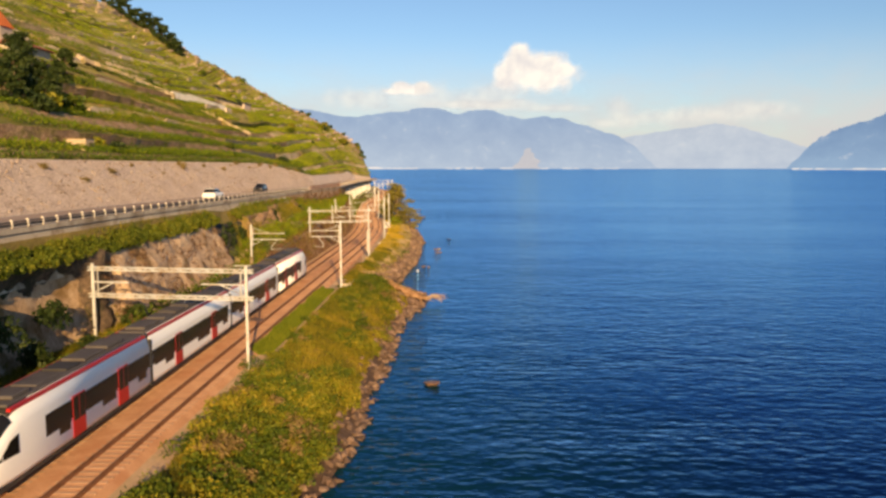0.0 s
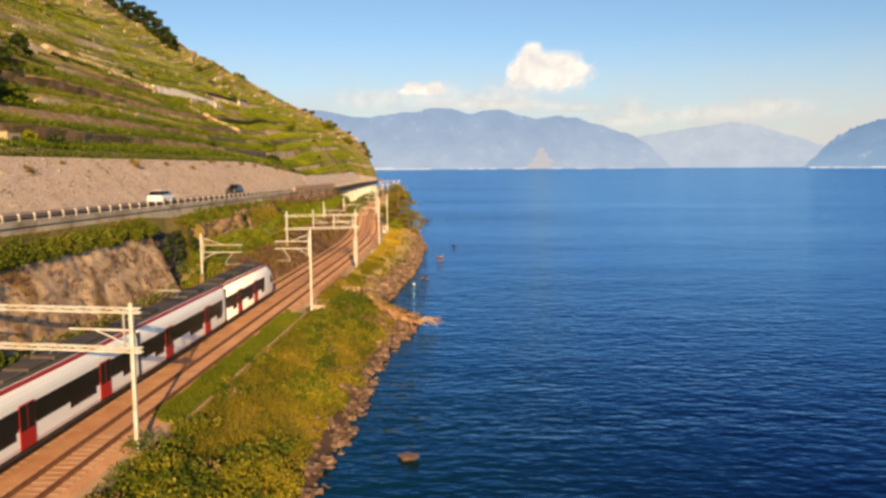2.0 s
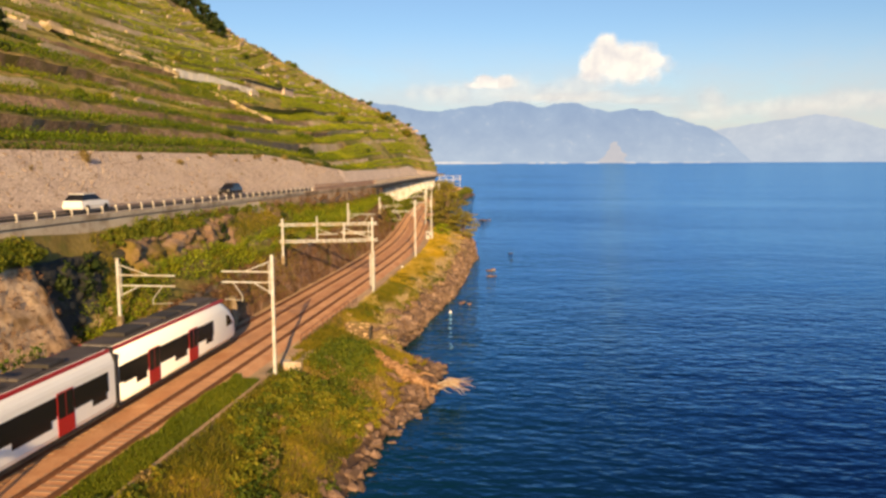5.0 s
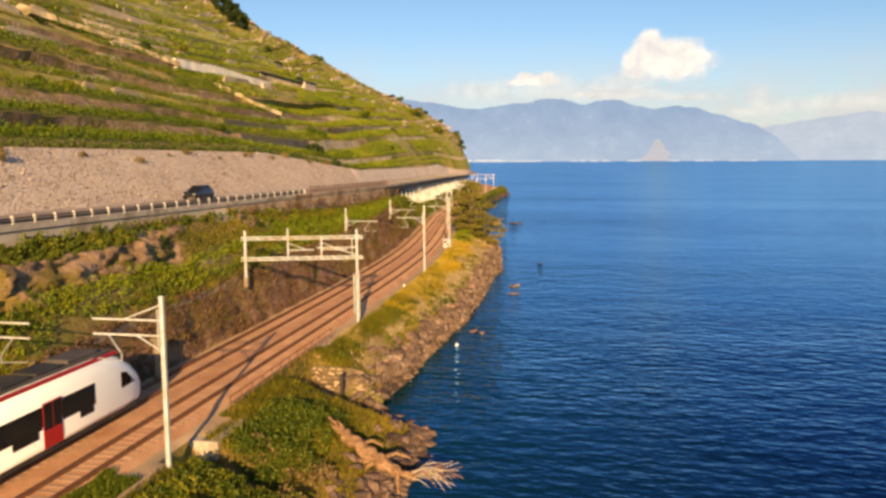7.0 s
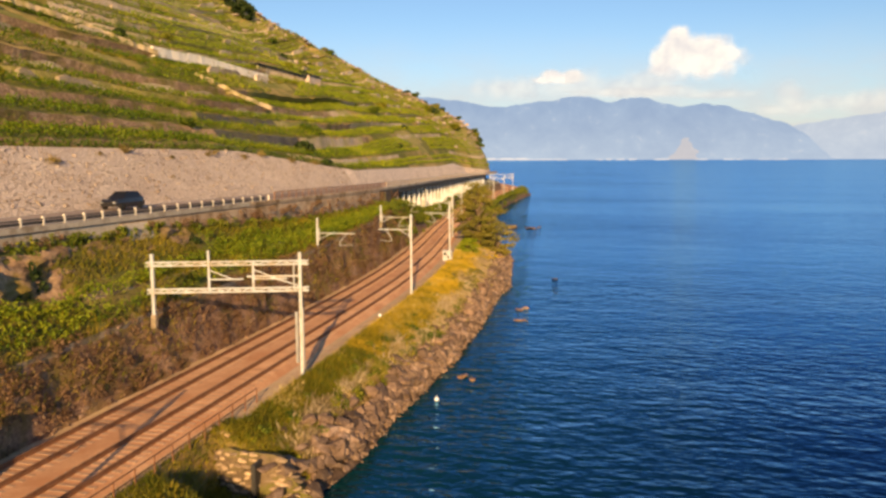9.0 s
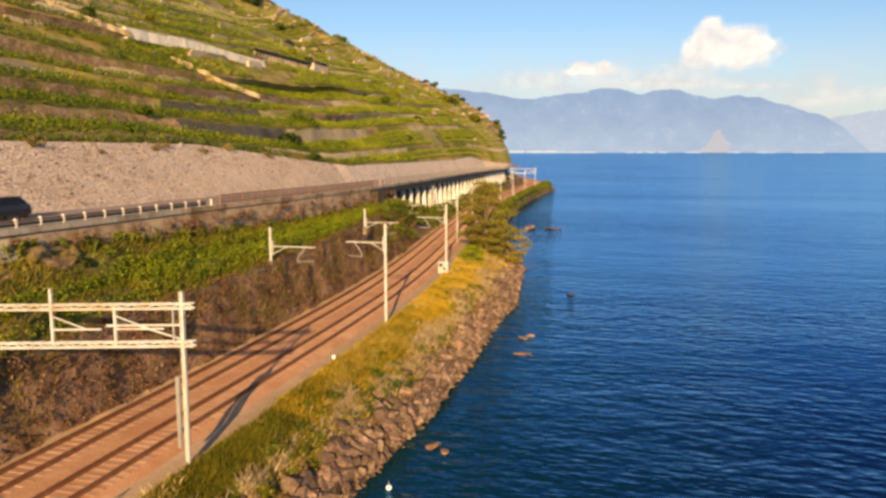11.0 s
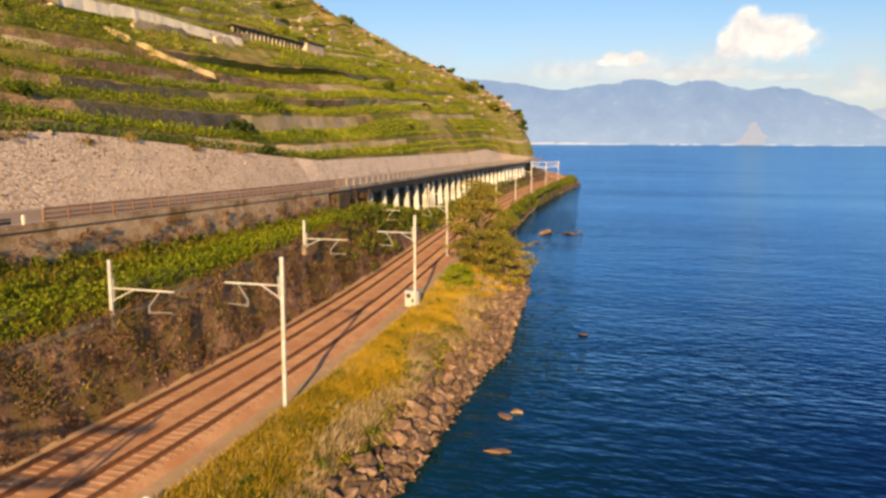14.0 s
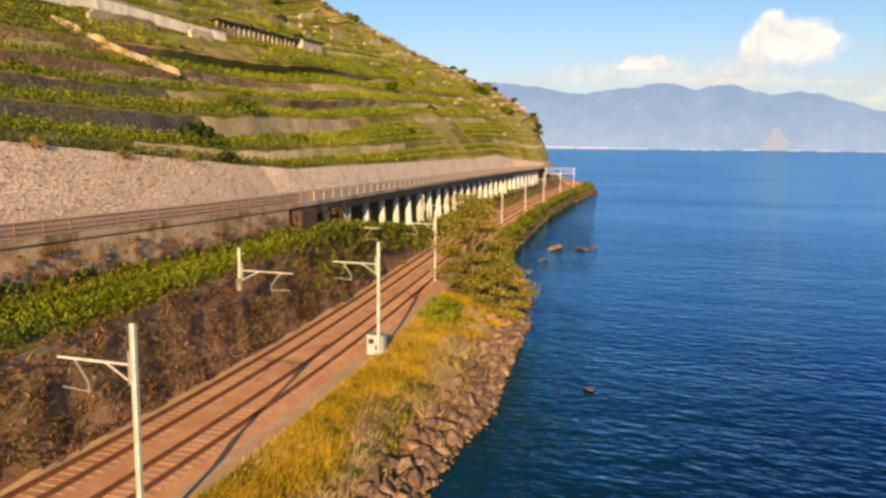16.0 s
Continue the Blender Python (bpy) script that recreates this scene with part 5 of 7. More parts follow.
                part("headlight", bm, M_GALV, car)
            bm = bmesh.new()
            box(bm, -0.2, min(at(0.0), at(-0.45)), 0.55, 0.2, max(at(0.0), at(-0.45)), 0.85, 0.03)
            part("coupler", bm, M_DARK, car, "black coupler")
        if c in (1, 2):
            bm = bmesh.new()
            y = at(9.0)
            for s in (-1, 1):
                bar(bm, (s * 0.5, y, 4.25), (s * 0.35, y + 1.2, 4.6), 0.06)
                bar(bm, (s * 0.35, y + 1.2, 4.6), (s * 0.6, y - 0.2, 4.75), 0.05)
            bar(bm, (-0.85, y - 0.2, 4.78), (0.85, y - 0.2, 4.78), 0.08)
            bar(bm, (-0.85, y + 0.1, 4.78), (0.85, y + 0.1, 4.78), 0.08)
            part("pantograph", bm, M_GALV, car, "folded pantograph")
    return t, total


unit, LENGTH = train_unit(149.0)
copy_thing(unit, pose(track_x(100) - 1.85, 149.0 - LENGTH - 1.0, RAIL_Z))


# ---- road parapet, viaduct ----
def post_run(name, label, category, ya, yb, gap, build, rails, material, pm):
    """A fence: posts at even steps and rails between, each its own part."""
    t = thing(name, label, category, (road_x(ya), ya, road_z(ya)))
    me = build()
    me.materials.append(pm)
    y = ya
    while y < yb:
        yaw = math.atan2(road_x(y - 1) - road_x(y + 1), 2.0)
        placed("post", me, t, (road_x(y) - road_x(ya) + 0.0, y - ya, road_z(y) - road_z(ya) + 0.06), (0, 0, yaw), (1, 1, 1))
        y += gap
    for z, w, h in rails:
        V, F = [], []
        yy = np.arange(ya, yb + 0.1, 4.0)
        for i, y in enumerate(yy):
            x, zz = road_x(y) - road_x(ya), road_z(y) - road_z(ya) + z
            V += [(x - w / 2, y - ya, zz), (x + w / 2, y - ya, zz), (x + w / 2, y - ya, zz + h), (x - w / 2, y - ya, zz + h)]
            if i:
                F += [((i - 1) * 4 + j, (i - 1) * 4 + (j + 1) % 4, i * 4 + (j + 1) % 4, i * 4 + j) for j in range(4)]
        raw("rail", V, F, material, t)
    return t


def mesh_box(w, d, h, bevel=0.02):
    def make():
        bm = bmesh.new()
        box(bm, -w / 2, -d / 2, 0, w / 2, d / 2, h, bevel)
        me = bpy.data.meshes.new("post")
        bm.to_mesh(me)
        bm.free()
        return me
    return make


post_run("road_parapet", "low road parapet of white concrete posts with dark steel rails", "parapet", 84, 206, 2.05, mesh_box(0.17, 0.18, 0.58), [(0.16, 0.1, 0.2), (0.42, 0.08, 0.1)], M_DARK, M_PALECONC)
post_run("road_railing", "rust-brown steel railing with slim pale posts along the road", "railing", 206.5, 254, 2.05, mesh_box(0.12, 0.12, 0.9), [(0.2, 0.08, 0.16), (0.52, 0.07, 0.1), (0.82, 0.09, 0.13)], M_RUST, M_RUST)
post_run("viaduct_railing", "pale steel railing on the road viaduct", "railing", 254.5, 440, 2.6, mesh_box(0.1, 0.1, 0.95), [(0.45, 0.05, 0.06), (0.88, 0.07, 0.08)], M_MAST, M_CONC)

via = thing("road_viaduct", "pale concrete road viaduct on a row of tapered piers", "viaduct")
k = 0
y = 252.6
while y < 442:
    x, zt, g = road_x(y) - 0.5, road_z(y) - 0.55, 4.6
    bm = bmesh.new()
    vs = []
    for yy in (y - 0.22, y + 0.22):
        vs.append([bm.verts.new((x + a, yy, b)) for a, b in ((0.7, g), (0.1, zt), (-0.4, zt), (-0.4, g))])
    for j in range(4):
        bm.faces.new((vs[0][j], vs[0][(j + 1) % 4], vs[1][(j + 1) % 4], vs[1][j]))
    bm.faces.new(vs[0][::-1])
    bm.faces.new(vs[1])
    bmesh.ops.recalc_face_normals(bm, faces=bm.faces)
    part("pier", bm, M_PIER, via)
    y += 6.6
# girder coloured dark for the shade on its side under the deck
beam = lambda y: [(road_x(y) + 0.12, road_z(y) - 1.25), (road_x(y) + 0.12, road_z(y) - 0.43), (road_x(y) - 0.75, road_z(y) - 0.43), (road_x(y) - 0.75, road_z(y) - 1.25)]
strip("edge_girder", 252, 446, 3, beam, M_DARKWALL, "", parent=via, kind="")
# dark wall paints the shaded void behind the piers
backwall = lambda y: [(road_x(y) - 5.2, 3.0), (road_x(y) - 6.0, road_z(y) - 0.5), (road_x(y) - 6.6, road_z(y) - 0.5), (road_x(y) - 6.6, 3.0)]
strip("wall_under_viaduct", 249, 400, 3, backwall, M_DARKWALL, "dark wall in place of the shaded void behind the viaduct piers", "rock wall")
palewall = lambda y: [(road_x(y) - 0.3, 3.0), (road_x(y) - 0.75, road_z(y) - 0.6), (road_x(y) - 1.4, road_z(y) - 0.6), (road_x(y) - 1.4, 3.0)]
strip("wall_pale", 400, 446, 3, palewall, M_PIER, "pale concrete retaining wall below the road", "retaining wall")
# pier abutment at the start of the viaduct
ab = thing("abutment", "weathered concrete abutment at the viaduct's start", "abutment", (-26.9, 252, 10))
bm = bmesh.new()
box(bm, -1.0, -2.6, -2.0, 0.5, 0.6, 2.9, 0.08)
part("block", bm, M_SHADEROCK, ab)

# ---- loose stones on the sloping wall ----
rs = np.random.default_rng(3)
STONES = [rock_mesh("stone", rs, 0.55, M_STONE, 11) for _ in range(6)]
S_SHAPES = [shape_of(m) for m in STONES]
far, near = [], 0
y = 84.0
while y < 261:
    xc, zc = crest(y)
    x0, z0 = road_x(y) - 7.9, road_z(y) + 0.2
    L = math.hypot(xc - x0, zc - z0)
    u = rs.uniform(0.1, 0.6)
    while u < L - 0.1:
        f = u / L
        if noise.noise(Vector((y * 0.12, u * 0.25, 2.0))) > -0.45:
            s = rs.uniform(0.22, 0.52) * (1.5 if rs.random() < 0.15 else 1)
            at = (x0 + (xc - x0) * f + rs.normal(0, 0.05), y + rs.uniform(-0.3, 0.3), z0 + (zc - z0) * f + rs.normal(0, 0.05) - 0.06)
            rot, sc, k = (rs.uniform(-0.4, 0.4), -math.atan2(zc - z0, x0 - xc) * -1 + rs.uniform(-0.3, 0.3), rs.uniform(0, 6.28)), (s, s, s * 0.8), int(rs.integers(6))
            if 213 < y < 222 and near < 300:
                placed("stone", STONES[k], big_wall, at, rot, sc)
                near += 1
            else:
                far.append((k, Matrix.LocRotScale(Vector(at), Euler(rot), Vector(sc))))
        u += rs.uniform(0.26, 0.52)
    y += 0.36
tagged(joined("stone_rubble", S_SHAPES, far, M_STONE_I, big_wall), kind="stuff")

# ---- boulders on the shore ----
ROCKS = [rock_mesh("boulder", rs, f, M_ROCK, 11) for f in (0.65, 0.8, 0.55, 0.9, 0.7, 0.6)]
R_SHAPES = [shape_of(m) for m in ROCKS]
rip = thing("riprap", "pile of pinkish-brown boulders along the water's edge", "rocks", (0, 0, 0))
far, near, dark = [], 0, []
for _ in range(190):
    y = rs.uniform(141, 160)
    x, s = shore_x(y) - abs(rs.normal(0, 1.3)) + 0.5, rs.uniform(0.35, 1.15)
    if ground_z(x, y) > -0.4:
        dark.append((int(rs.integers(6)), Matrix.LocRotScale(Vector((x, y, ground_z(x, y) + 0.12 * s)), Euler(rs.uniform(-0.6, 0.6, 3)), Vector((s * 1.2, s, s * 0.9)))))
for _ in range(2700):
    y = rs.uniform(70, 300) if rs.random() < 0.6 else rs.uniform(168, 262)
    s0, e = shore_x(y), track_x(y) + 5.2
    heavy = 164.5 < y < 262
    if 157.5 < y < 163.8 and rs.random() < 0.6:
        continue
    f = abs(rs.normal(0, 0.13 if heavy else 0.12)) - 0.07
    s = (rs.uniform(0.5, 1.45) ** 2 * 0.75 + 0.15 if heavy else rs.uniform(0.35, 1.15) ** 1.2) * (1 - 0.5 * max(f, 0))
    x = s0 + 0.3 - (0.75 * s if heavy else 0) + (e - s0) * f
    z = ground_z(x, y)
    if z < -0.45:
        continue
    at, rot, sc = (x, y, z + (0.22 if heavy else 0.1) * s), tuple(rs.uniform(-0.7, 0.7, 2)) + (rs.uniform(0, 6.28),), (s * rs.uniform(0.8, 1.3), s, s * rs.uniform(0.8, 1.25))
    k = int(rs.integers(6))
    if 205 < y < 238 and near < 300 and s > 0.5:
        placed("boulder", ROCKS[k], rip, at, rot, sc)
        near += 1
    else:
        (dark if y < 162 else far).append((k, Matrix.LocRotScale(Vector(at), Euler(rot), Vector(sc))))
tagged(joined("boulder_rubble", R_SHAPES, dark, M_ROCK_D, rip), kind="stuff")
for y in np.arange(300, 520, 0.9):
    s = rs.uniform(0.5, 1.3)
    far.append((int(rs.integers(6)), Matrix.LocRotScale(Vector((shore_x(y) - rs.uniform(-0.4, 1.2), y, 0.15)), Euler((0, 0, rs.uniform(0, 6))), Vector((s, s, s * 0.7)))))
tagged(joined("boulder_rubble", R_SHAPES, far, M_ROCK_I, rip), kind="stuff")

for x, y, z, w in ((-8.2, 168.6, 2.7, 1.9), (-7.2, 169.8, 2.5, 1.6), (-9.1, 167.2, 2.6, 1.3), (-7.6, 166.6, 1.9, 1.5), (-6.6, 167.6, 1.3, 1.7), (-6.4, 165.4, 0.5, 1.6), (-7.9, 164.9, 1.0, 1.2), (-5.9, 171.0, 0.9, 1.8), (-4.3, 158.6, 0.7, 1.3), (-3.6, 160.3, 0.3, 1.2), (-2.6, 158.4, 0.4, 1.4), (-3.9, 154.6, 1.2, 1.2), (-2.2, 155.4, 0.5, 1.5), (-4.6, 145.6, 0.9, 1.4), (-3.7, 147.0, 0.5, 1.1), (-3.4, 144.0, 0.3, 1.4), (-5.0, 143.2, 1.0, 1.2), (-4.4, 150.0, 1.0, 1.5), (-2.9, 151.6, 0.7, 1.3)):
    k = int(rs.integers(6))
    placed("boulder", ROCKS[k], rip, (x, y, z), (rs.uniform(-0.4, 0.4), rs.uniform(-0.4, 0.4), rs.uniform(0, 6)), (w * 0.85, w * 0.7, w * 0.6))

# small rubble on the bank above the boulders
far = []
for _ in range(1100):
    y, s = rs.uniform(165, 258), rs.uniform(0.12, 0.5)
    f = rs.uniform(0.1, 0.42) + 0.06 * math.sin(y * 0.37)
    x = shore_x(y) + (track_x(y) + 5.0 - shore_x(y)) * f
    far.append((int(rs.integers(6)), Matrix.LocRotScale(Vector((x, y, ground_z(x, y) + 0.05)), Euler(rs.uniform(-1, 1, 3)), Vector((s * 1.3, s, s)))))
tagged(joined("rubble", R_SHAPES, far, M_ROCK_D, rip), kind="stuff")

# loose stones on the rubble bank and the cutting
far = []
for _ in range(900):
    y, f, s = rs.uniform(140, 262), rs.random(), rs.uniform(0.1, 0.38)
    x = track_x(y) - 4.0 - 1.3 * f
    far.append((int(rs.integers(6)), Matrix.LocRotScale(Vector((x, y, ground_z(x, y))), Euler(rs.uniform(-1, 1, 3)), Vector((s, s * 1.3, s)))))
bank_stones = joined("bank_stones", R_SHAPES, far, M_ROCK_I)
tagged(bank_stones, "loose brown stones on the railway cutting", "stones", kind="stuff")

WET = [rock_mesh("wet_rock", rs, 0.5, M_WETROCK, 14) for _ in range(3)]
PALE = rock_mesh("pale_rock", rs, 0.45, M_ROCK, 14)
for x, y, w, h, d, me in ((1.9, 109.6, 2.2, 0.75, 1.3, WET[0]), (-0.3, 220.4, 1.3, 0.55, 0.7, PALE), (-14.8, 327.5, 5.5, 2.2, 3.0, PALE), (-10.0, 328.0, 4.6, 1.1, 2.2, PALE), (-14.7, 312.9, 2.6, 0.5, 1.5, WET[1]), (0.0, 213.1, 1.8, 0.35, 1.1, WET[1]), (1.9, 244.3, 2.2, 0.25, 1.3, WET[2]), (-2.3, 189.2, 1.5, 0.5, 1.0, WET[2]), (-1.4, 188.4, 0.8, 0.4, 0.7, WET[0]), (-0.9, 219.2, 1.4, 0.4, 0.9, WET[0]), (-11.0, 274.5, 0.8, 0.5, 0.6, PALE), (-8.3, 330.9, 2.4, 0.4, 1.2, WET[0])):
    t = new("rock", me)
    t.matrix_basis = Matrix.LocRotScale(Vector((x, y, h * 0.12)), Euler((0.05, 0.08, 0.4 + x)), Vector((w, d, h * 1.5)))
    tagged(t, "pale weathered rock standing in the lake" if me is PALE else "wet brown rock just breaking the lake surface", "rock", "rocks in the water")

buoy = thing("buoy", "small white round mooring buoy floating on the lake", "buoy", (-3.1, 182.5, 0.0))
bm = bmesh.new()
bmesh.ops.create_uvsphere(bm, u_segments=14, v_segments=8, radius=0.17, matrix=Matrix.Translation((0, 0, 0.1)))
part("float", bm, M_BUOY, buoy, smooth=True)
bm = bmesh.new()
bar(bm, (0, 0, 0.3), (0, 0, 0.46), 0.05)
part("ring", bm, M_GALV, buoy)

# ---- driftwood: a stranded root on the point ----
dw = thing("driftwood", "bleached orange-brown tree trunk with splayed roots stranded on the shore", "driftwood", (-2.0, 149.2, 1.0))
bm = bmesh.new()
path = [(-3.3, 1.45, 1.75), (-2.2, 0.8, 1.25), (-1.2, 0.3, 0.8), (0.0, -0.3, 0.35), (1.2, -0.7, 0.05), (2.1, -0.75, -0.1)]
tt = np.linspace(0, 5, 22)
spine = [tuple(float(np.interp(t, range(6), [p[j] for p in path])) for j in range(3)) for t in tt]
tube(bm, spine, [float(np.interp(t, range(6), [0.16, 0.42, 0.36, 0.32, 0.24, 0.16])) * rs.uniform(0.8, 1.2) for t in tt], 11)
for v in bm.verts:
    v.co += Vector((0.16, 0.2, 0.14)) * noise.noise(v.co * 2.3) + Vector((0.05, 0.08, 0.08)) * noise.noise(v.co * 7.0)
part("trunk", bm, M_DRIFT, dw)
for k in range(7):
    bm = bmesh.new()
    p = Vector((-3.0, 1.3, 1.6)) + Vector(rs.normal(0, 0.16, 3))
    tube(bm, [p, p + Vector((-0.5, 0.25, 0.25)) * rs.uniform(0.7, 1.4) + Vector(rs.normal(0, 0.1, 3))], [0.1, 0.02], 5)
    part("splinter", bm, M_DRIFT, dw)
for k in range(34):
    bm = bmesh.new()
    a = -0.75 + 1.7 * k / 33 + rs.uniform(-0.12, 0.12)
    l = rs.uniform(1.2, 3.0)
    p = Vector((1.9, -0.75, -0.05)) + Vector(rs.normal(0, 0.1, 3))
    q = p + Vector((math.cos(a) * l * 0.5, math.sin(a) * l * 0.5, rs.uniform(0.1, 0.6)))
    r = p + Vector((math.cos(a) * l, math.sin(a) * l * 0.95, rs.uniform(-0.6, 0.5)))
    tube(bm, [p, q, r], [0.06, 0.035, 0.012], 5)
    part("root", bm, M_ROOT if k % 3 else M_DRIFT, dw)
for a, b, c in (((-0.4, 0.0, 0.4), (-0.9, -0.6, 0.1), (-1.0, -0.9, -0.8)), ((1.0, -0.7, 0.1), (1.1, -1.1, -0.3), (1.2, -1.3, -1.1)), ((-0.2, 0.0, 0.5), (0.6, 0.7, 0.6), (1.4, 0.9, 0.3)), ((-1.6, 0.5, 1.0), (-1.0, 1.2, 1.1), (-0.4, 1.5, 0.7))):
    bm = bmesh.new()
    tube(bm, [a, b, c], [0.17, 0.11, 0.05], 6)
    part("limb", bm, M_DRIFT, dw)

# ---- trackside: trough, blocks, cabinet, rail fence ----
trough = lambda y: [(track_x(y) + 4.92, 3.3), (track_x(y) + 4.92, 3.56), (track_x(y) + 4.68, 3.56), (track_x(y) + 4.68, 3.3)]
strip("cable_trough", 66, 141, 3, trough, M_PATH, "pale concrete cable trough beside the railway", "cable trough", kind="")
blk = thing("retaining_block", "weathered concrete retaining block beside the mast", "concrete block", (-11.1, 145.2, 0.6))
bm = bmesh.new()
box(bm, -1.1, 0, -0.4, 1.0, 4.4, 2.85, 0.06)
part("block", bm, M_CONC, blk)
# masonry at the head of the cove, facing the gully
V, F = [], []
gx, gu = np.linspace(-11.6, -5.6, 31), np.linspace(0, 1, 13)
for i, x in enumerate(gx):
    top = 2.75 - 2.2 * step(x, -8.2, -5.6) + 0.2 * noise.noise(Vector((x, 0, 5.0)))
    V += [(x + 0.1 * noise.noise(Vector((x * 2, u * 4, 2.0))), 162.3 + 1.0 * u + 0.12 * noise.noise(Vector((x * 1.4, u * 4, 1.0))), -0.6 + (top + 0.6) * u) for u in gu] + [(x, 163.9, top - 0.15), (x, 165.2, top - 0.9), (x, 165.2, -0.6)]
    if i:
        n = len(gu) + 3
        F += [((i - 1) * n + j, i * n + j, i * n + j + 1, (i - 1) * n + j + 1) for j in range(n - 1)]
cove = tagged(raw("wall_cove", V, F, M_COVE), "old pale masonry wall at the head of a small cove", "retaining wall", kind="structure")
rq = np.random.default_rng(23)
BLOCKS = [rock_mesh("stone", rq, f, M_COVESTONE, 14) for f in (0.7, 0.85, 0.6, 0.75)]
for row in range(11):
    x = -11.5 + rq.uniform(0, 0.3)
    while x < -6.0:
        w = rq.uniform(0.32, 0.72)
        top = 2.75 - 2.2 * step(x, -8.2, -5.6)
        u = (row + 0.5) / 11 + rq.normal(0, 0.012)
        if abs(x + 8.6) > 0.3 and rq.random() < 0.93:
            placed("stone", BLOCKS[int(rq.integers(4))], cove, (x + w / 2, 162.36 + u + rq.normal(0, 0.05), -0.6 + (top + 0.6) * u), tuple(rq.uniform(-0.25, 0.25, 3)), (w * 1.15, 0.42, (top + 0.6) / 11 * 1.5))
        x += w
# big fallen blocks below the drain, down to the water
for x, y, z, w in ((-7.3, 162.0, 1.0, 1.5), (-6.4, 162.2, 0.55, 1.6), (-7.6, 161.5, 0.35, 1.3), (-6.9, 161.0, 0.1, 1.5), (-5.6, 162.0, 0.15, 1.5), (-8.0, 162.6, 2.3, 1.2), (-7.2, 163.4, 1.9, 1.4), (-5.6, 163.6, 0.7, 1.5)):
    placed("boulder", ROCKS[int(rq.integers(6))], rip, (x, y, z), tuple(rq.uniform(-0.5, 0.5, 3)), (w, w * 0.8, w * 0.75))
fence = thing("handrail", "low rusty steel handrail beside the track", "railing", (-11.6, 150, 3.5))
for k in range(13):
    bm = bmesh.new()
    bar(bm, (0, k * 1.6, 0), (0, k * 1.6, 0.95), 0.06)
    part("post", bm, M_RAIL, fence)
for z in (0.5, 0.92):
    bm = bmesh.new()
    bar(bm, (0, 0, z), (0, 19.2, z), 0.05)
    part("rail", bm, M_RAIL, fence)
stub_post = thing("concrete_post", "short weathered concrete post with a cap beside the track", "post", (-19.35, 155.3, 3.6))
bm = bmesh.new()
tube(bm, [(0, 0, -0.5), (0, 0, 0.6), (-0.06, 0, 2.7)], [0.34, 0.33, 0.26], 4)
part("shaft", bm, M_OLDCONC, stub_post)
bm = bmesh.new()
box(bm, -0.34, -0.26, 2.68, 0.2, 0.26, 2.95, 0.04)
part("cap", bm, M_OLDCONC, stub_post)
# solid dark box: the shade of the drain's recess given as colour
drain = thing("drain", "dark recessed drain down the shore wall", "drain", (-8.6, 162.4, 2.2))
bm = bmesh.new()
box(bm, -0.13, -0.18, -2.0, 0.13, 0.9, 0.25, 0.04)
part("channel", bm, M_DARK, drain)
cab = thing("signal_cabinet", "grey trackside cabinet with round dials at a mast's foot", "cabinet", (-13.4, 236.6, 3.5))
bm = bmesh.new()
box(bm, -0.65, -0.4, 0, 0.65, 0.4, 1.5, 0.04)
part("body", bm, M_CABINET, cab)
bm = bmesh.new()
box(bm, -0.7, -0.45, 1.5, 0.7, 0.45, 1.58, 0.02)
part("lid", bm, M_GALV, cab)
for x, z in ((-0.28, 1.05), (0.25, 0.6)):
    bm = bmesh.new()
    bmesh.ops.create_cone(bm, cap_ends=True, segments=16, radius1=0.24, radius2=0.22, depth=0.06, matrix=pose(x, -0.43, z, 90, 0, 0))
    part("dial", bm, M_DARK, cab, "dark round dial")
for x, y, h in ((-11.2, 194.6, 0.8),):
    t = thing("marker_box", "small white trackside marker box on a short post", "marker box", (x, y, 3.45), "trackside markers")
    bm = bmesh.new()
    bar(bm, (0, 0, 0), (0, 0, h * 0.5), 0.08)
    part("post", bm, M_GALV, t)
    bm = bmesh.new()
    box(bm, -0.12, -0.1, h * 0.45, 0.12, 0.1, h * 0.75, 0.03)
    part("box", bm, M_BUOY, t)


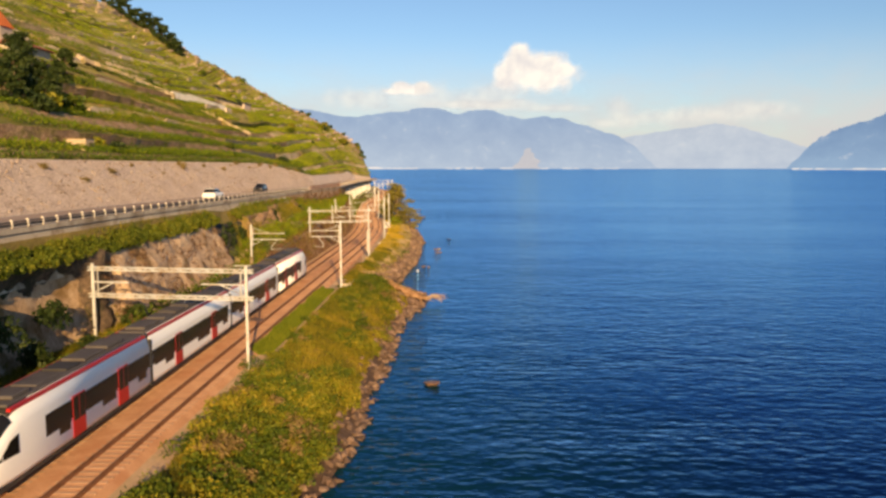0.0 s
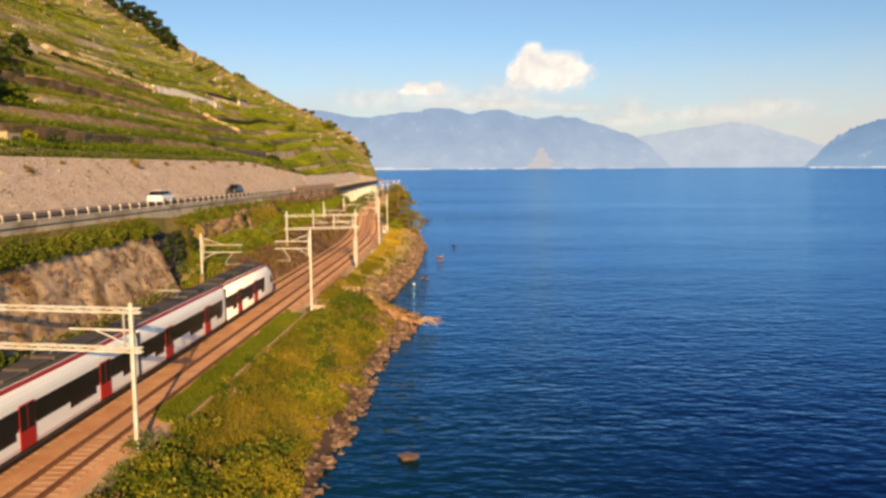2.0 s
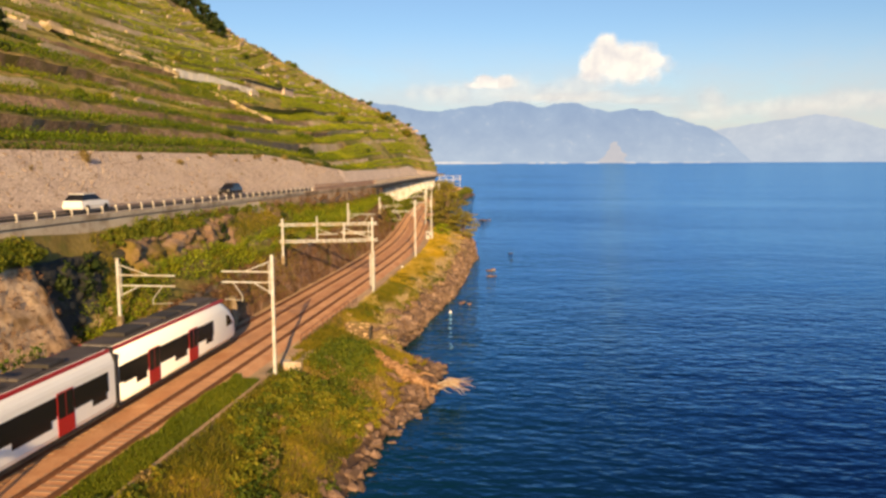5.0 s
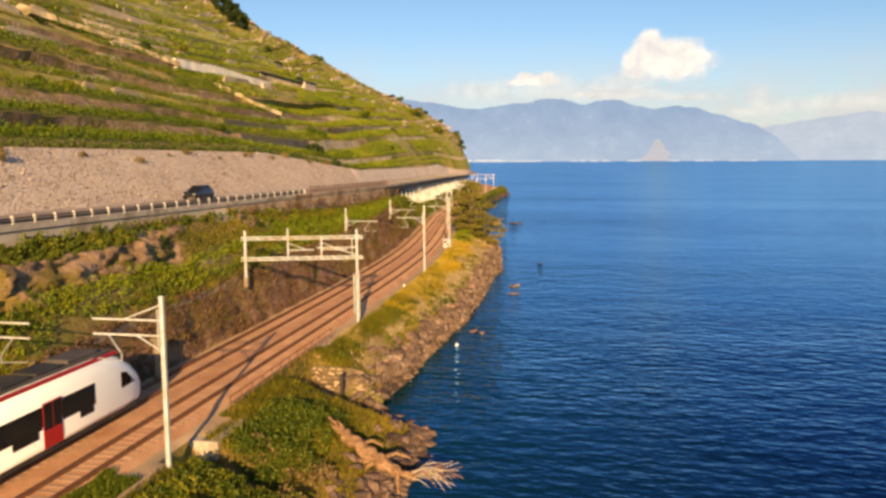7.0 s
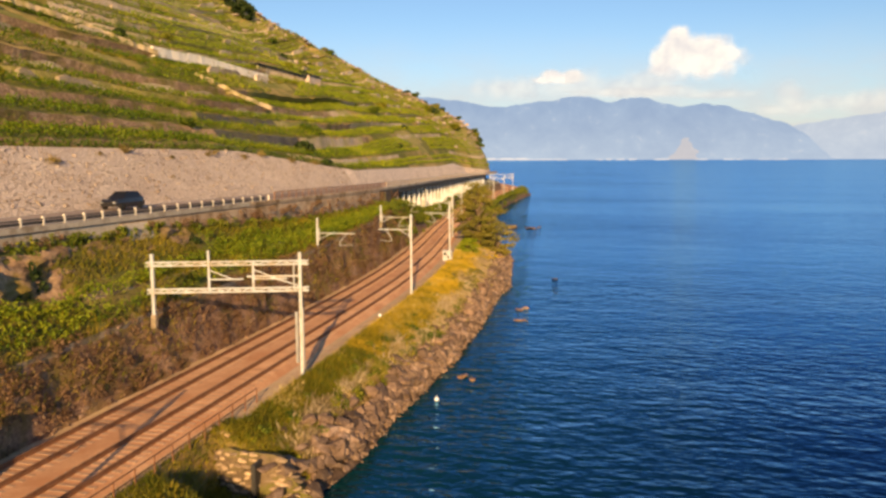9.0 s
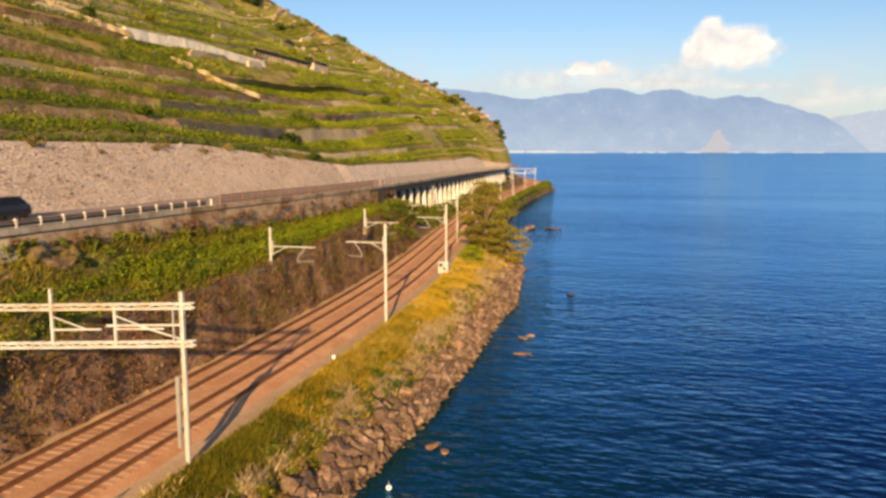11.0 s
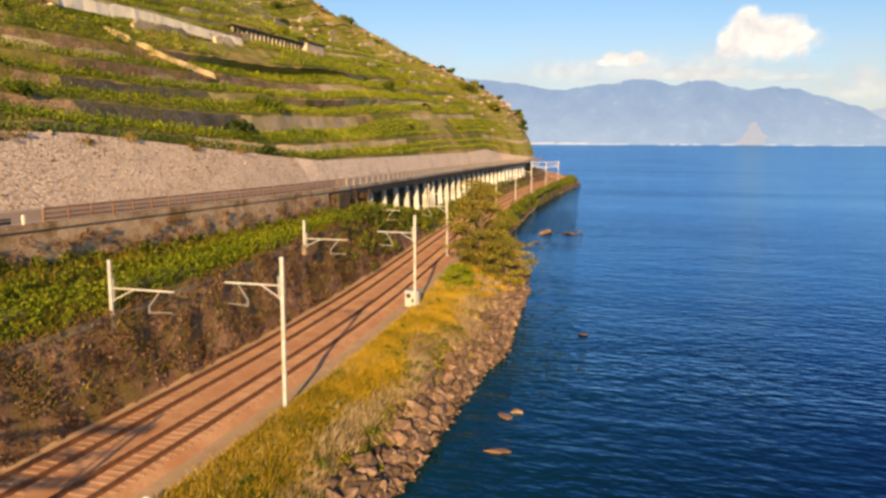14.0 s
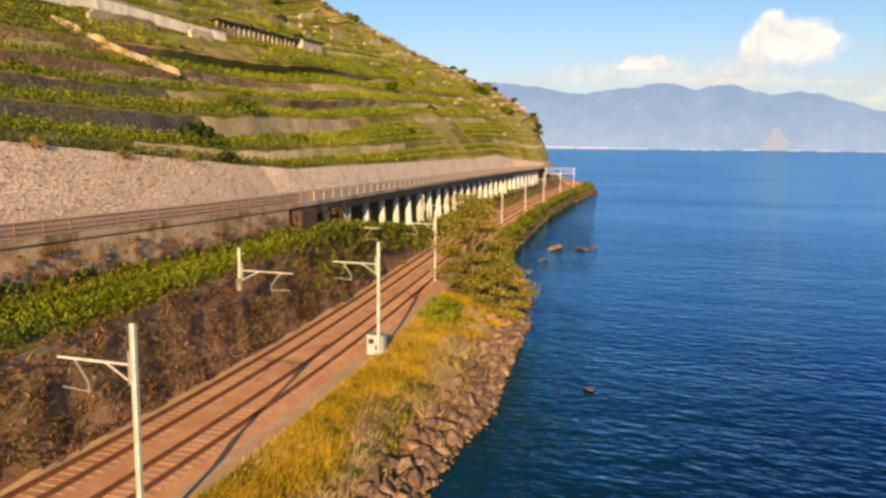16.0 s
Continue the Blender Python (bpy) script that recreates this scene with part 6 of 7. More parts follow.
# ---- cars on the road ----
def car(at, rz, paint, label):
    t = thing("car", label, "car", at, "cars on the road", rz)
    bm = bmesh.new()
    rings = []
    for y, w, z0, z1 in ((-2.15, 0.72, 0.4, 0.75), (-1.9, 0.86, 0.3, 0.92), (-0.6, 0.9, 0.25, 1.0), (1.2, 0.9, 0.25, 1.02), (2.0, 0.86, 0.3, 1.0), (2.15, 0.76, 0.42, 0.85)):
        rings.append([bm.verts.new((x, y, z)) for x, z in ((w, z0), (w * 1.02, (z0 + z1) / 2), (w * 0.9, z1), (-w * 0.9, z1), (-w * 1.02, (z0 + z1) / 2), (-w, z0))])
    for p, q in zip(rings, rings[1:]):
        for j in range(6):
            bm.faces.new((p[j], p[(j + 1) % 6], q[(j + 1) % 6], q[j]))
    bm.faces.new(rings[0][::-1])
    bm.faces.new(rings[-1])
    bmesh.ops.recalc_face_normals(bm, faces=bm.faces)
    part("body", bm, paint, t)
    bm = bmesh.new()
    lo = [bm.verts.new(v) for v in ((0.8, -1.0, 0.98), (-0.8, -1.0, 0.98), (-0.8, 1.85, 1.0), (0.8, 1.85, 1.0))]
    hi = [bm.verts.new(v) for v in ((0.62, -0.25, 1.5), (-0.62, -0.25, 1.5), (-0.62, 1.35, 1.5), (0.62, 1.35, 1.5))]
    for j in range(4):
        bm.faces.new((lo[j], lo[(j + 1) % 4], hi[(j + 1) % 4], hi[j]))
    bm.faces.new(hi)
    part("cabin_glass", bm, M_GLASSDARK, t)
    bm = bmesh.new()
    box(bm, -0.66, -0.3, 1.49, 0.66, 1.4, 1.55, 0.02)
    part("roof", bm, paint, t)
    for x in (-0.82, 0.82):
        for y in (-1.35, 1.35):
            bm = bmesh.new()
            bmesh.ops.create_cone(bm, cap_ends=True, segments=14, radius1=0.33, radius2=0.33, depth=0.22, matrix=pose(x, y, 0.33, 0, 90, 0))
            part("wheel", bm, M_TYRE, t)
        bm = bmesh.new()
        box(bm, x * 0.75 - 0.14, -2.17, 0.6, x * 0.75 + 0.14, -2.08, 0.74, 0.02)
        part("headlight", bm, M_GALV, t)
    return t


car((-32.4, 187.0, road_z(187) + 0.08), 0, M_CARBLACK, "black car driving along the lakeside road")
car((-29.6, 150.0, road_z(150) + 0.04), 180, M_CARWHITE, "white car driving along the lakeside road")


# ---- plants ----
def stuff(name, V, F, material, label, category):
    ob = raw(name, V, F, material)
    return tagged(ob, label, category, kind="stuff")


rg = np.random.default_rng(5)


def surf(x, y):
    return np.array([ground_z(a, b) for a, b in zip(x, y)])


# grass on the lake bank: short and green, then long and golden
for n, ya, yb, mat, label in ((150000, 70, 212, M_GRASS, "olive green and yellow grass on the lake bank"), (115000, 184, 262, M_GOLD, "long golden grass on the lake bank"), (14000, 262, 330, M_GRASS, "yellow-green grass on the far bank")):
    y = rg.uniform(ya, yb, n)
    s0, e0 = np.array([shore_x(v) for v in y]), np.array([track_x(v) + 5.0 for v in y])
    lim = np.where((y > 168) & (y < 255), 0.47 + 0.1 * np.sin(y * 0.37) + 0.07 * np.sin(y * 1.1), 0.1)
    x = s0 + (e0 - s0) * (lim + (1 - lim) * rg.random(n))
    keep = (y < 157) | (y > 164.3) | (x < -8.6 + 0.8 * np.sin(y * 3.1))
    x, y = x[keep], y[keep]
    h = rg.uniform(0.12, 0.45, len(x)) * np.where(y > 185, 1.1, 0.9)
    V, F = blades(np.stack([x, y, surf(x, y)], 1), h, rg, 0.55, 0.032)
    stuff("bank_grass", V, F, mat, label, "grass")
# straw and green patches in the golden grass
for n, mat, lo, hi, label, seed in ((17000, M_STRAW, 0.25, 0.6, "pale straw-coloured tufts in the golden grass", 3.0), (22000, M_LAWN, 0.15, 0.4, "fresh green patches in the golden grass", 9.0)):
    y = rg.uniform(168, 262, n)
    f = rg.uniform(0.34, 1.0, n)
    x = np.array([shore_x(v) * (1 - g) + (track_x(v) + 4.9) * g for v, g in zip(y, f)])
    keep = np.array([noise.noise(Vector((b * 0.16, a * 0.35, seed))) for a, b in zip(x, y)]) > 0.12
    x, y = x[keep], y[keep]
    V, F = blades(np.stack([x, y, surf(x, y)], 1), rg.uniform(lo, hi, len(x)), rg, 0.5, 0.035)
    stuff("bank_grass", V, F, mat, label, "grass")
n = 26000
y = rg.uniform(165.5, 258, n)
f = 0.43 + 0.09 * np.sin(y * 0.37) + rg.normal(0, 0.09, n)
x = np.array([shore_x(v) * (1 - g) + (track_x(v) + 5.0) * g for v, g in zip(y, f)])
keep = np.array([noise.noise(Vector((b * 0.3, a * 0.5, 4.0))) for a, b in zip(x, y)]) > -0.12
x, y = x[keep], y[keep]
V, F = blades(np.stack([x, y, surf(x, y)], 1), rg.uniform(0.25, 0.75, len(x)), rg, 0.55, 0.045)
stuff("dry_weeds", V, F, M_DRYWEED, "dry greyish-brown weeds between the boulders and the grass", "weeds")
n = 30000
y = rg.uniform(106, 140, n)
w = np.array([2.95 + 0.35 * noise.noise(Vector((v * 0.3, 2.0, 7.0))) for v in y])
x = np.array([track_x(v) for v in y]) + w + (4.62 - w) * rg.random(n)
V, F = blades(np.stack([x, y, surf(x, y)], 1), rg.uniform(0.1, 0.3, n), rg, 0.3, 0.05)
stuff("verge_grass", V, F, M_LAWN, "short green grass strip beside the ballast", "grass")


n = 5200
y = rg.uniform(149, 166, n)
x = rg.uniform(-11.9, -10.2, n)
V, F = blades(np.stack([x, y, surf(x, y)], 1), rg.uniform(0.1, 0.4, n), rg, 0.6, 0.035)
stuff("bank_grass", V, F, M_GRASS, "dry tufts of grass over the gully's edge", "grass")


# shrubs on the lake bank
def clumps(spots, leaf=(0.06, 0.14), dense=170):
    """Shrubs of several uneven leaf balls each: spots are (x, y, z, radius)."""
    C, S = [], []
    for x, y, z, r in spots:
        for _ in range(4):
            q = r * rg.uniform(0.4, 0.75)
            k = int(dense * q * q) + 14
            o = rg.normal(0, 0.45, 3) * (r, r, r * 0.4)
            C.append(ball_points(rg, k, (x + o[0], y + o[1], z + abs(o[2]) + q * 0.4), (q, q, q * 0.85), 0.3))
            S.append(rg.uniform(*leaf, k))
    return leaves(np.concatenate(C), np.concatenate(S), rg)


kinds = ([], [], [])
for _ in range(1700):
    yy = rg.uniform(66, 143)
    f = rg.uniform(0.08, 0.95)
    xx = shore_x(yy) + (track_x(yy) + 4.6 - shore_x(yy)) * f
    q = noise.noise(Vector((yy * 0.13, xx * 0.3, 14.0))) + (0.3 if yy < 106 else 0.1 - 0.16 * f)
    if q < 0.08:
        continue
    r = rg.uniform(0.35, 1.05) * (1.1 if yy < 104 else 0.75)
    j = noise.noise(Vector((yy * 0.2, xx * 0.4, 31.0))) + rg.normal(0, 0.22)
    kinds[0 if j < -0.02 else (1 if j < 0.5 else 2)].append((xx, yy, ground_z(xx, yy), r))
for _ in range(120):
    yy = rg.uniform(145.8, 154.0)
    xx = rg.uniform(-9.6, -5.2 - (0.35 * (yy - 150) if yy > 150 else 0.3 * (150 - yy)) * 0.4)
    kinds[1 if rg.random() < 0.75 else 0].append((xx, yy, ground_z(xx, yy) - 0.15, rg.uniform(0.35, 0.8)))
for _ in range(75):
    yy, xx = rg.uniform(141.5, 146.5), rg.uniform(-8.6, -4.6)
    kinds[1 if rg.random() < 0.7 else 2].append((xx, yy, ground_z(xx, yy) - 0.1, rg.uniform(0.35, 0.85)))
for _ in range(40):
    yy, xx = rg.uniform(146.5, 152), rg.uniform(-9.2, -6.4)
    kinds[1].append((xx, yy, ground_z(xx, yy), rg.uniform(0.6, 1.0)))
for _ in range(70):
    yy = rg.uniform(136, 142.5)
    xx = rg.uniform(-10.0, -4.0)
    kinds[0 if rg.random() < 0.6 else 1].append((xx, yy, ground_z(xx, yy), rg.uniform(0.4, 0.9)))
for _ in range(110):
    yy = rg.uniform(164.5, 262)
    f = rg.uniform(0.3, 0.95)
    xx = shore_x(yy) + (track_x(yy) + 5.0 - shore_x(yy)) * f
    kinds[int(rg.integers(2))].append((xx, yy, ground_z(xx, yy), rg.uniform(0.25, 0.55)))
for _ in range(90):
    yy = rg.uniform(166, 235)
    f = rg.uniform(0.14, 0.55)
    if noise.noise(Vector((yy * 0.11, 3.0, 6.0))) < -0.05:
        continue
    xx = shore_x(yy) + (track_x(yy) + 5.0 - shore_x(yy)) * f
    kinds[int(rg.integers(2))].append((xx, yy, ground_z(xx, yy), rg.uniform(0.35, 0.8)))
for _ in range(520):
    yy = rg.uniform(167, 256)
    f = rg.uniform(0.2, 0.48) + 0.07 * math.sin(yy * 0.37)
    xx = shore_x(yy) + (track_x(yy) + 5.0 - shore_x(yy)) * f
    if noise.noise(Vector((yy * 0.12, f * 4, 41.0))) > -0.05:
        kinds[2 if rg.random() < 0.6 else 0].append((xx, yy, ground_z(xx, yy) - 0.1, rg.uniform(0.2, 0.5)))
for _ in range(330):
    yy = rg.uniform(172, 236)
    f = rg.uniform(0.34, 0.74)
    xx = shore_x(yy) + (track_x(yy) + 5.0 - shore_x(yy)) * f
    if noise.noise(Vector((yy * 0.1, f * 3, 45.0))) > 0.08:
        kinds[1 if rg.random() < 0.6 else 0].append((xx, yy, ground_z(xx, yy) - 0.1, rg.uniform(0.25, 0.6)))
for k, (mat, label) in enumerate(((M_SHRUB, "tangled olive and yellowing shrubs on the lake bank"), (M_SHRUBGREEN, "dark green shrubs on the lake bank"), (M_SHRUBDRY, "dry reddish-brown shrubs on the lake bank"))):
    V, F = clumps(kinds[k])
    stuff("bank_shrubs", V, F, mat, label, "shrubs")

# weeds over the strip between railway and road
n = 70000
y = rg.uniform(84, 262, n)
f = rg.random(n)
x = np.array([track_x(v) - 4.3 for v in y]) * (1 - f) + np.array([road_x(v) + 0.5 for v in y]) * f
keep = np.array([noise.noise(Vector((b * 0.12, a * 0.4, 17.0))) for a, b in zip(x, y)]) + 0.35 * f > 0.02
x, y = x[keep], y[keep]
V, F = blades(np.stack([x, y, surf(x, y)], 1), rg.uniform(0.15, 0.5, len(x)), rg, 0.6, 0.04)
stuff("weeds", V, F, M_GRASS, "tufts of weeds on the bank below the road", "weeds")

# dry brush on the cutting beside the track
C, S = [], []
for _ in range(1700):
    yy = rg.uniform(146, 268)
    a = track_x(yy)
    xx = a - rg.uniform(4.1, 5.4)
    r = rg.uniform(0.15, 0.5)
    k = int(110 * r) + 14
    C.append(ball_points(rg, k, (xx, yy, ground_z(xx, yy) + r * 0.3), (r * 0.8, r * 1.3, r * 0.9)))
    S.append(rg.uniform(0.045, 0.1, k))
for _ in range(380):
    yy = rg.uniform(165, 262)
    r = rg.uniform(0.15, 0.45)
    xx, zz = road_x(yy) + 0.25 + rg.uniform(0, 0.5), road_z(yy) - rg.uniform(0.7, 3.2)
    k = int(110 * r) + 14
    C.append(ball_points(rg, k, (xx, yy, zz), (r * 0.6, r * 1.3, r)))
    S.append(rg.uniform(0.045, 0.1, k))
for _ in range(420):
    yy, f = rg.uniform(104, 137), rg.random()
    r = rg.uniform(0.1, 0.35)
    k = int(60 * r) + 8
    C.append(ball_points(rg, k, (-22.2 - 2.9 * f, yy, 6.0 + 5.6 * f), (r, r * 1.3, r)))
    S.append(rg.uniform(0.04, 0.09, k))
V, F = leaves(np.concatenate(C), np.concatenate(S), rg)
stuff("dry_brush", V, F, M_BRUSH, "dry brown brush on the railway cutting", "brush")

# vines on the strip between railway and road, and in the bed behind the near masts
C, S = [], []
for row in range(8):
    for yy in np.arange(139, 262, 0.42):
        xt, xw = track_x(yy) - 5.4, road_x(yy) + 0.6
        f = 0.06 + 0.1 * row
        if 147.6 < yy < 163.6 and f > 0.5 or 163.6 <= yy < 187 and f > 0.5 or yy > 198 and f > 0.72:
            continue
        xx = xt + (xw - xt) * f + rg.normal(0, 0.16)
        if noise.noise(Vector((yy * 0.09, row * 1.2, 1.0))) < -0.42 or yy > 170 and noise.noise(Vector((yy * 0.05, row * 0.5, 5.0))) < -0.3:
            continue
        k = int(rg.integers(20, 30))
        h = rg.uniform(0.4, 0.65)
        C.append(ball_points(rg, k, (xx, yy, ground_z(xx, yy) + h * 0.85), (0.36, 0.3, h), 0.2))
        S.append(rg.uniform(0.055, 0.13, k))
V, F = leaves(np.concatenate(C), np.concatenate(S), rg)
stuff("vine_rows", V, F, M_VINELUSH, "mass of lush green vines between railway and road", "vines")
C, S = [], []
for row in range(2):
    for yy in np.arange(104, 132, 0.25):
        xx = -21.5 + row * 0.7 + rg.normal(0, 0.1)
        k = int(rg.integers(20, 28))
        h = rg.uniform(0.95, 1.35) * (1 - 0.35 * row)
        C.append(ball_points(rg, k, (xx, yy, ground_z(xx, yy) + h), (0.42, 0.35, h), 0.2))
        S.append(rg.uniform(0.09, 0.2, k))
for _ in range(150):
    yy, xx = rg.uniform(70, 108), rg.uniform(-23.2, -20.9)
    r = rg.uniform(0.2, 0.6)
    C.append(ball_points(rg, int(90 * r) + 10, (xx, yy, ground_z(xx, yy) + r * 0.5), (r, r, r), 0.2))
    S.append(rg.uniform(0.08, 0.18, int(90 * r) + 10))
V, F = leaves(np.concatenate(C), np.concatenate(S), rg)
stuff("hedge", V, F, M_HEDGE, "dark green vines at the foot of the rubble bank", "vines")
C, S = [], []
for _ in range(800):
    yy = rg.uniform(70, 164)
    if 137.5 < yy < 146:
        continue
    xx = rg.uniform(-26.4, -25.0)
    r = rg.uniform(0.25, 0.7) * (0.5 if yy > 146 else 1.0)
    k = int(190 * r) + 20
    C.append(ball_points(rg, k, (xx, yy, 12.0 + r * 0.3 + (-25.0 - xx) * 0.75), (r, r, r * 0.8)))
    S.append(rg.uniform(0.06, 0.14, k))
for _ in range(240):
    yy = rg.uniform(150, 250)
    xx = road_x(yy) + rg.uniform(0.2, 0.9)
    r = rg.uniform(0.2, 0.6)
    k = int(50 * r) + 10
    C.append(ball_points(rg, k, (xx, yy, ground_z(xx, yy) + r * 0.5), (r * 0.6, r, r)))
    S.append(rg.uniform(0.1, 0.2, k))
for _ in range(160):
    yy = rg.uniform(252, 440)
    xx = track_x(yy) - rg.uniform(4.0, 5.2)
    r = rg.uniform(0.4, 1.0)
    k = int(40 * r) + 10
    C.append(ball_points(rg, k, (xx, yy, ground_z(xx, yy) + r * 0.4), (r, r, r * 0.8)))
    S.append(rg.uniform(0.14, 0.3, k))
for _ in range(420):
    yy, f = rg.uniform(243, 340), rg.random()
    xx = (road_x(yy) + 0.5) * f + (track_x(yy) - 4.6) * (1 - f)
    r = rg.uniform(0.5, 1.15)
    k = int(60 * r) + 12
    C.append(ball_points(rg, k, (xx, yy, ground_z(xx, yy) + r * 0.5), (r, r * 1.2, r * 0.9)))
    S.append(rg.uniform(0.1, 0.22, k))
for _ in range(420):
    yy = rg.uniform(268, 520)
    f = rg.uniform(0.3, 0.9)
    xx = shore_x(yy) + (track_x(yy) + 5.0 - shore_x(yy)) * f
    r = rg.uniform(0.5, 1.4)
    k = int(30 * r) + 12
    C.append(ball_points(rg, k, (xx, yy, ground_z(xx, yy) + r * 0.4), (r, r * 1.3, r * 0.8)))
    S.append(rg.uniform(0.2, 0.4, k))
V, F = leaves(np.concatenate(C), np.concatenate(S), rg)
stuff("roadside_shrubs", V, F, M_ROADSIDE, "green and yellow shrubs below the road", "shrubs")

# vines over the terraces: darker by the foot, far ones lightened for distance haze
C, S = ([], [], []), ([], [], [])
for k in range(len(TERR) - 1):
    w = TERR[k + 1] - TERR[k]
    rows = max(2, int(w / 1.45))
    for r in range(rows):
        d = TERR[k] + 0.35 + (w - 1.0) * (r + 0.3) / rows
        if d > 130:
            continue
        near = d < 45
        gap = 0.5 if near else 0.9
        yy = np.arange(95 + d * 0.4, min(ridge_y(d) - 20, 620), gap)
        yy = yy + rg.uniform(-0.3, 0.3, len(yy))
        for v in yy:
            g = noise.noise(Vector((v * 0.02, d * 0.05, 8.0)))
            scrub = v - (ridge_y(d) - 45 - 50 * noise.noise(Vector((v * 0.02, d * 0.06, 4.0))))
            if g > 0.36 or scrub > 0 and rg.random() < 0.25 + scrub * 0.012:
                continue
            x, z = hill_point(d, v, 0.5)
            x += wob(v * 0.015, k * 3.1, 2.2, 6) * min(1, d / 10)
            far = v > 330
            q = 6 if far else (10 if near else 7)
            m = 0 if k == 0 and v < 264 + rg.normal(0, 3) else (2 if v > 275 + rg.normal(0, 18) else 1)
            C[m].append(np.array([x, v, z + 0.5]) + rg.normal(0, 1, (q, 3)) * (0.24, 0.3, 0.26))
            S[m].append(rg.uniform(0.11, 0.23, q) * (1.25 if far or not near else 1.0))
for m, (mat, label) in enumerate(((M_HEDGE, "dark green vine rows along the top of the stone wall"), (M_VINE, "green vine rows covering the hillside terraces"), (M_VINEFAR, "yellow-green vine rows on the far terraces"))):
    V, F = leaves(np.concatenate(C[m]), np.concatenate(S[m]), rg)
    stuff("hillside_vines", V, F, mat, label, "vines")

# short lengths of pale dry-stone wall along the upper terraces
rw = np.random.default_rng(23)
V, F = [], []
for _ in range(420):
    k = int(rw.integers(3, len(TERR) - 2))
    d = TERR[k + 1] - 0.3
    if d > 118:
        continue
    y0 = rw.uniform(150 + d * 0.5, min(ridge_y(d) - 12, 500))
    run, high = rw.uniform(2.5, 11.0), rw.uniform(0.5, 1.3)
    steps = 5
    for j in range(steps + 1):
        v = y0 + run * j / steps
        x, z = hill_point(d, v, 0.5)
        x += wob(v * 0.015, k * 3.1, 2.2, 6) * min(1, d / 10) + 0.25
        top = z + high * (0.6 if j in (0, steps) else 1.0) + rw.uniform(-0.15, 0.15)
        V += [(x + 0.3, v, z - 0.9), (x + 0.1, v, top), (x - 0.4, v, top), (x - 0.4, v, z - 0.9)]
        if j:
            o = len(V) - 8
            F += [(o + a, o + (a + 1) % 4, o + 4 + (a + 1) % 4, o + 4 + a) for a in range(4)]
    o = len(V) - 4 * (steps + 1)
    F += [(o + 3, o + 2, o + 1, o), tuple(len(V) - 4 + a for a in range(4))]
stuff("terrace_walls", V, F, M_WALLPIECE, "short lengths of pale dry-stone wall on the terraces", "stone walls")

# weeds hanging over the terrace walls
spots = []
for _ in range(2600):
    k = int(rg.integers(0, 7))
    v = rg.uniform(110, 330)
    d = TERR[k + 1] - rg.uniform(0.0, 0.5)
    x, z = hill_point(d, v, 0.5)
    spots.append((x + wob(v * 0.015, k * 3.1, 2.2, 6) * min(1, d / 10), v, z - 0.2, rg.uniform(0.2, 0.65)))
V, F = clumps(spots, (0.1, 0.2), 60)
stuff("wall_weeds", V, F, M_SHRUB, "weeds hanging over the terrace walls", "weeds")

# dry weeds rooted in the stone slope above the road
spots = []
for y, f, r in ((104, 0.75, 0.5), (112, 0.6, 0.6), (125, 0.8, 0.7), (131, 0.55, 0.45), (140, 0.7, 0.8), (148, 0.85, 0.5), (157, 0.65, 0.4), (166, 0.8, 0.8), (167, 0.9, 0.6), (178, 0.85, 0.5), (187, 0.72, 0.7), (195, 0.85, 0.5), (200, 0.92, 0.8), (208, 0.8, 0.45), (217, 0.85, 0.7), (218.5, 0.92, 0.6), (226, 0.82, 0.6), (232, 0.95, 0.8), (241, 0.9, 0.8), (249, 0.95, 0.9), (173, 0.3, 0.4), (203, 0.45, 0.35)):
    x0, z0, (xc, zc) = road_x(y) - 7.9, road_z(y), crest(y)
    for q in range(3):
        spots.append((x0 + (xc - x0) * f + rg.normal(0, 0.2), y + rg.normal(0, 0.4), z0 + (zc - z0) * f - 0.1 + 0.25 * q * r, r * rg.uniform(0.6, 1.0)))
V, F = clumps(spots, (0.06, 0.13), 130)
stuff("wall_weeds", V, F, M_SHRUBOLIVE, "dry olive weeds rooted in the stone slope", "weeds")

# pale rocks breaking through the scrub near the ridge
far = []
for _ in range(620):
    d = rg.uniform(4, 165)
    v = ridge_y(d) - abs(rg.normal(0, 40)) - 2
    if v > 640:
        continue
    x, z = hill_point(d, v, 0.5)
    s = rg.uniform(0.7, 2.8)
    far.append((int(rg.integers(6)), Matrix.LocRotScale(Vector((x, v, z)), Euler((0, 0, rg.uniform(0, 6))), Vector((s, s * 1.8, s * 0.8)))))
tagged(joined("ridge_rocks", R_SHAPES, far, M_STONE_I), "pale rocks scattered over the upper hillside", "rocks", kind="stuff")


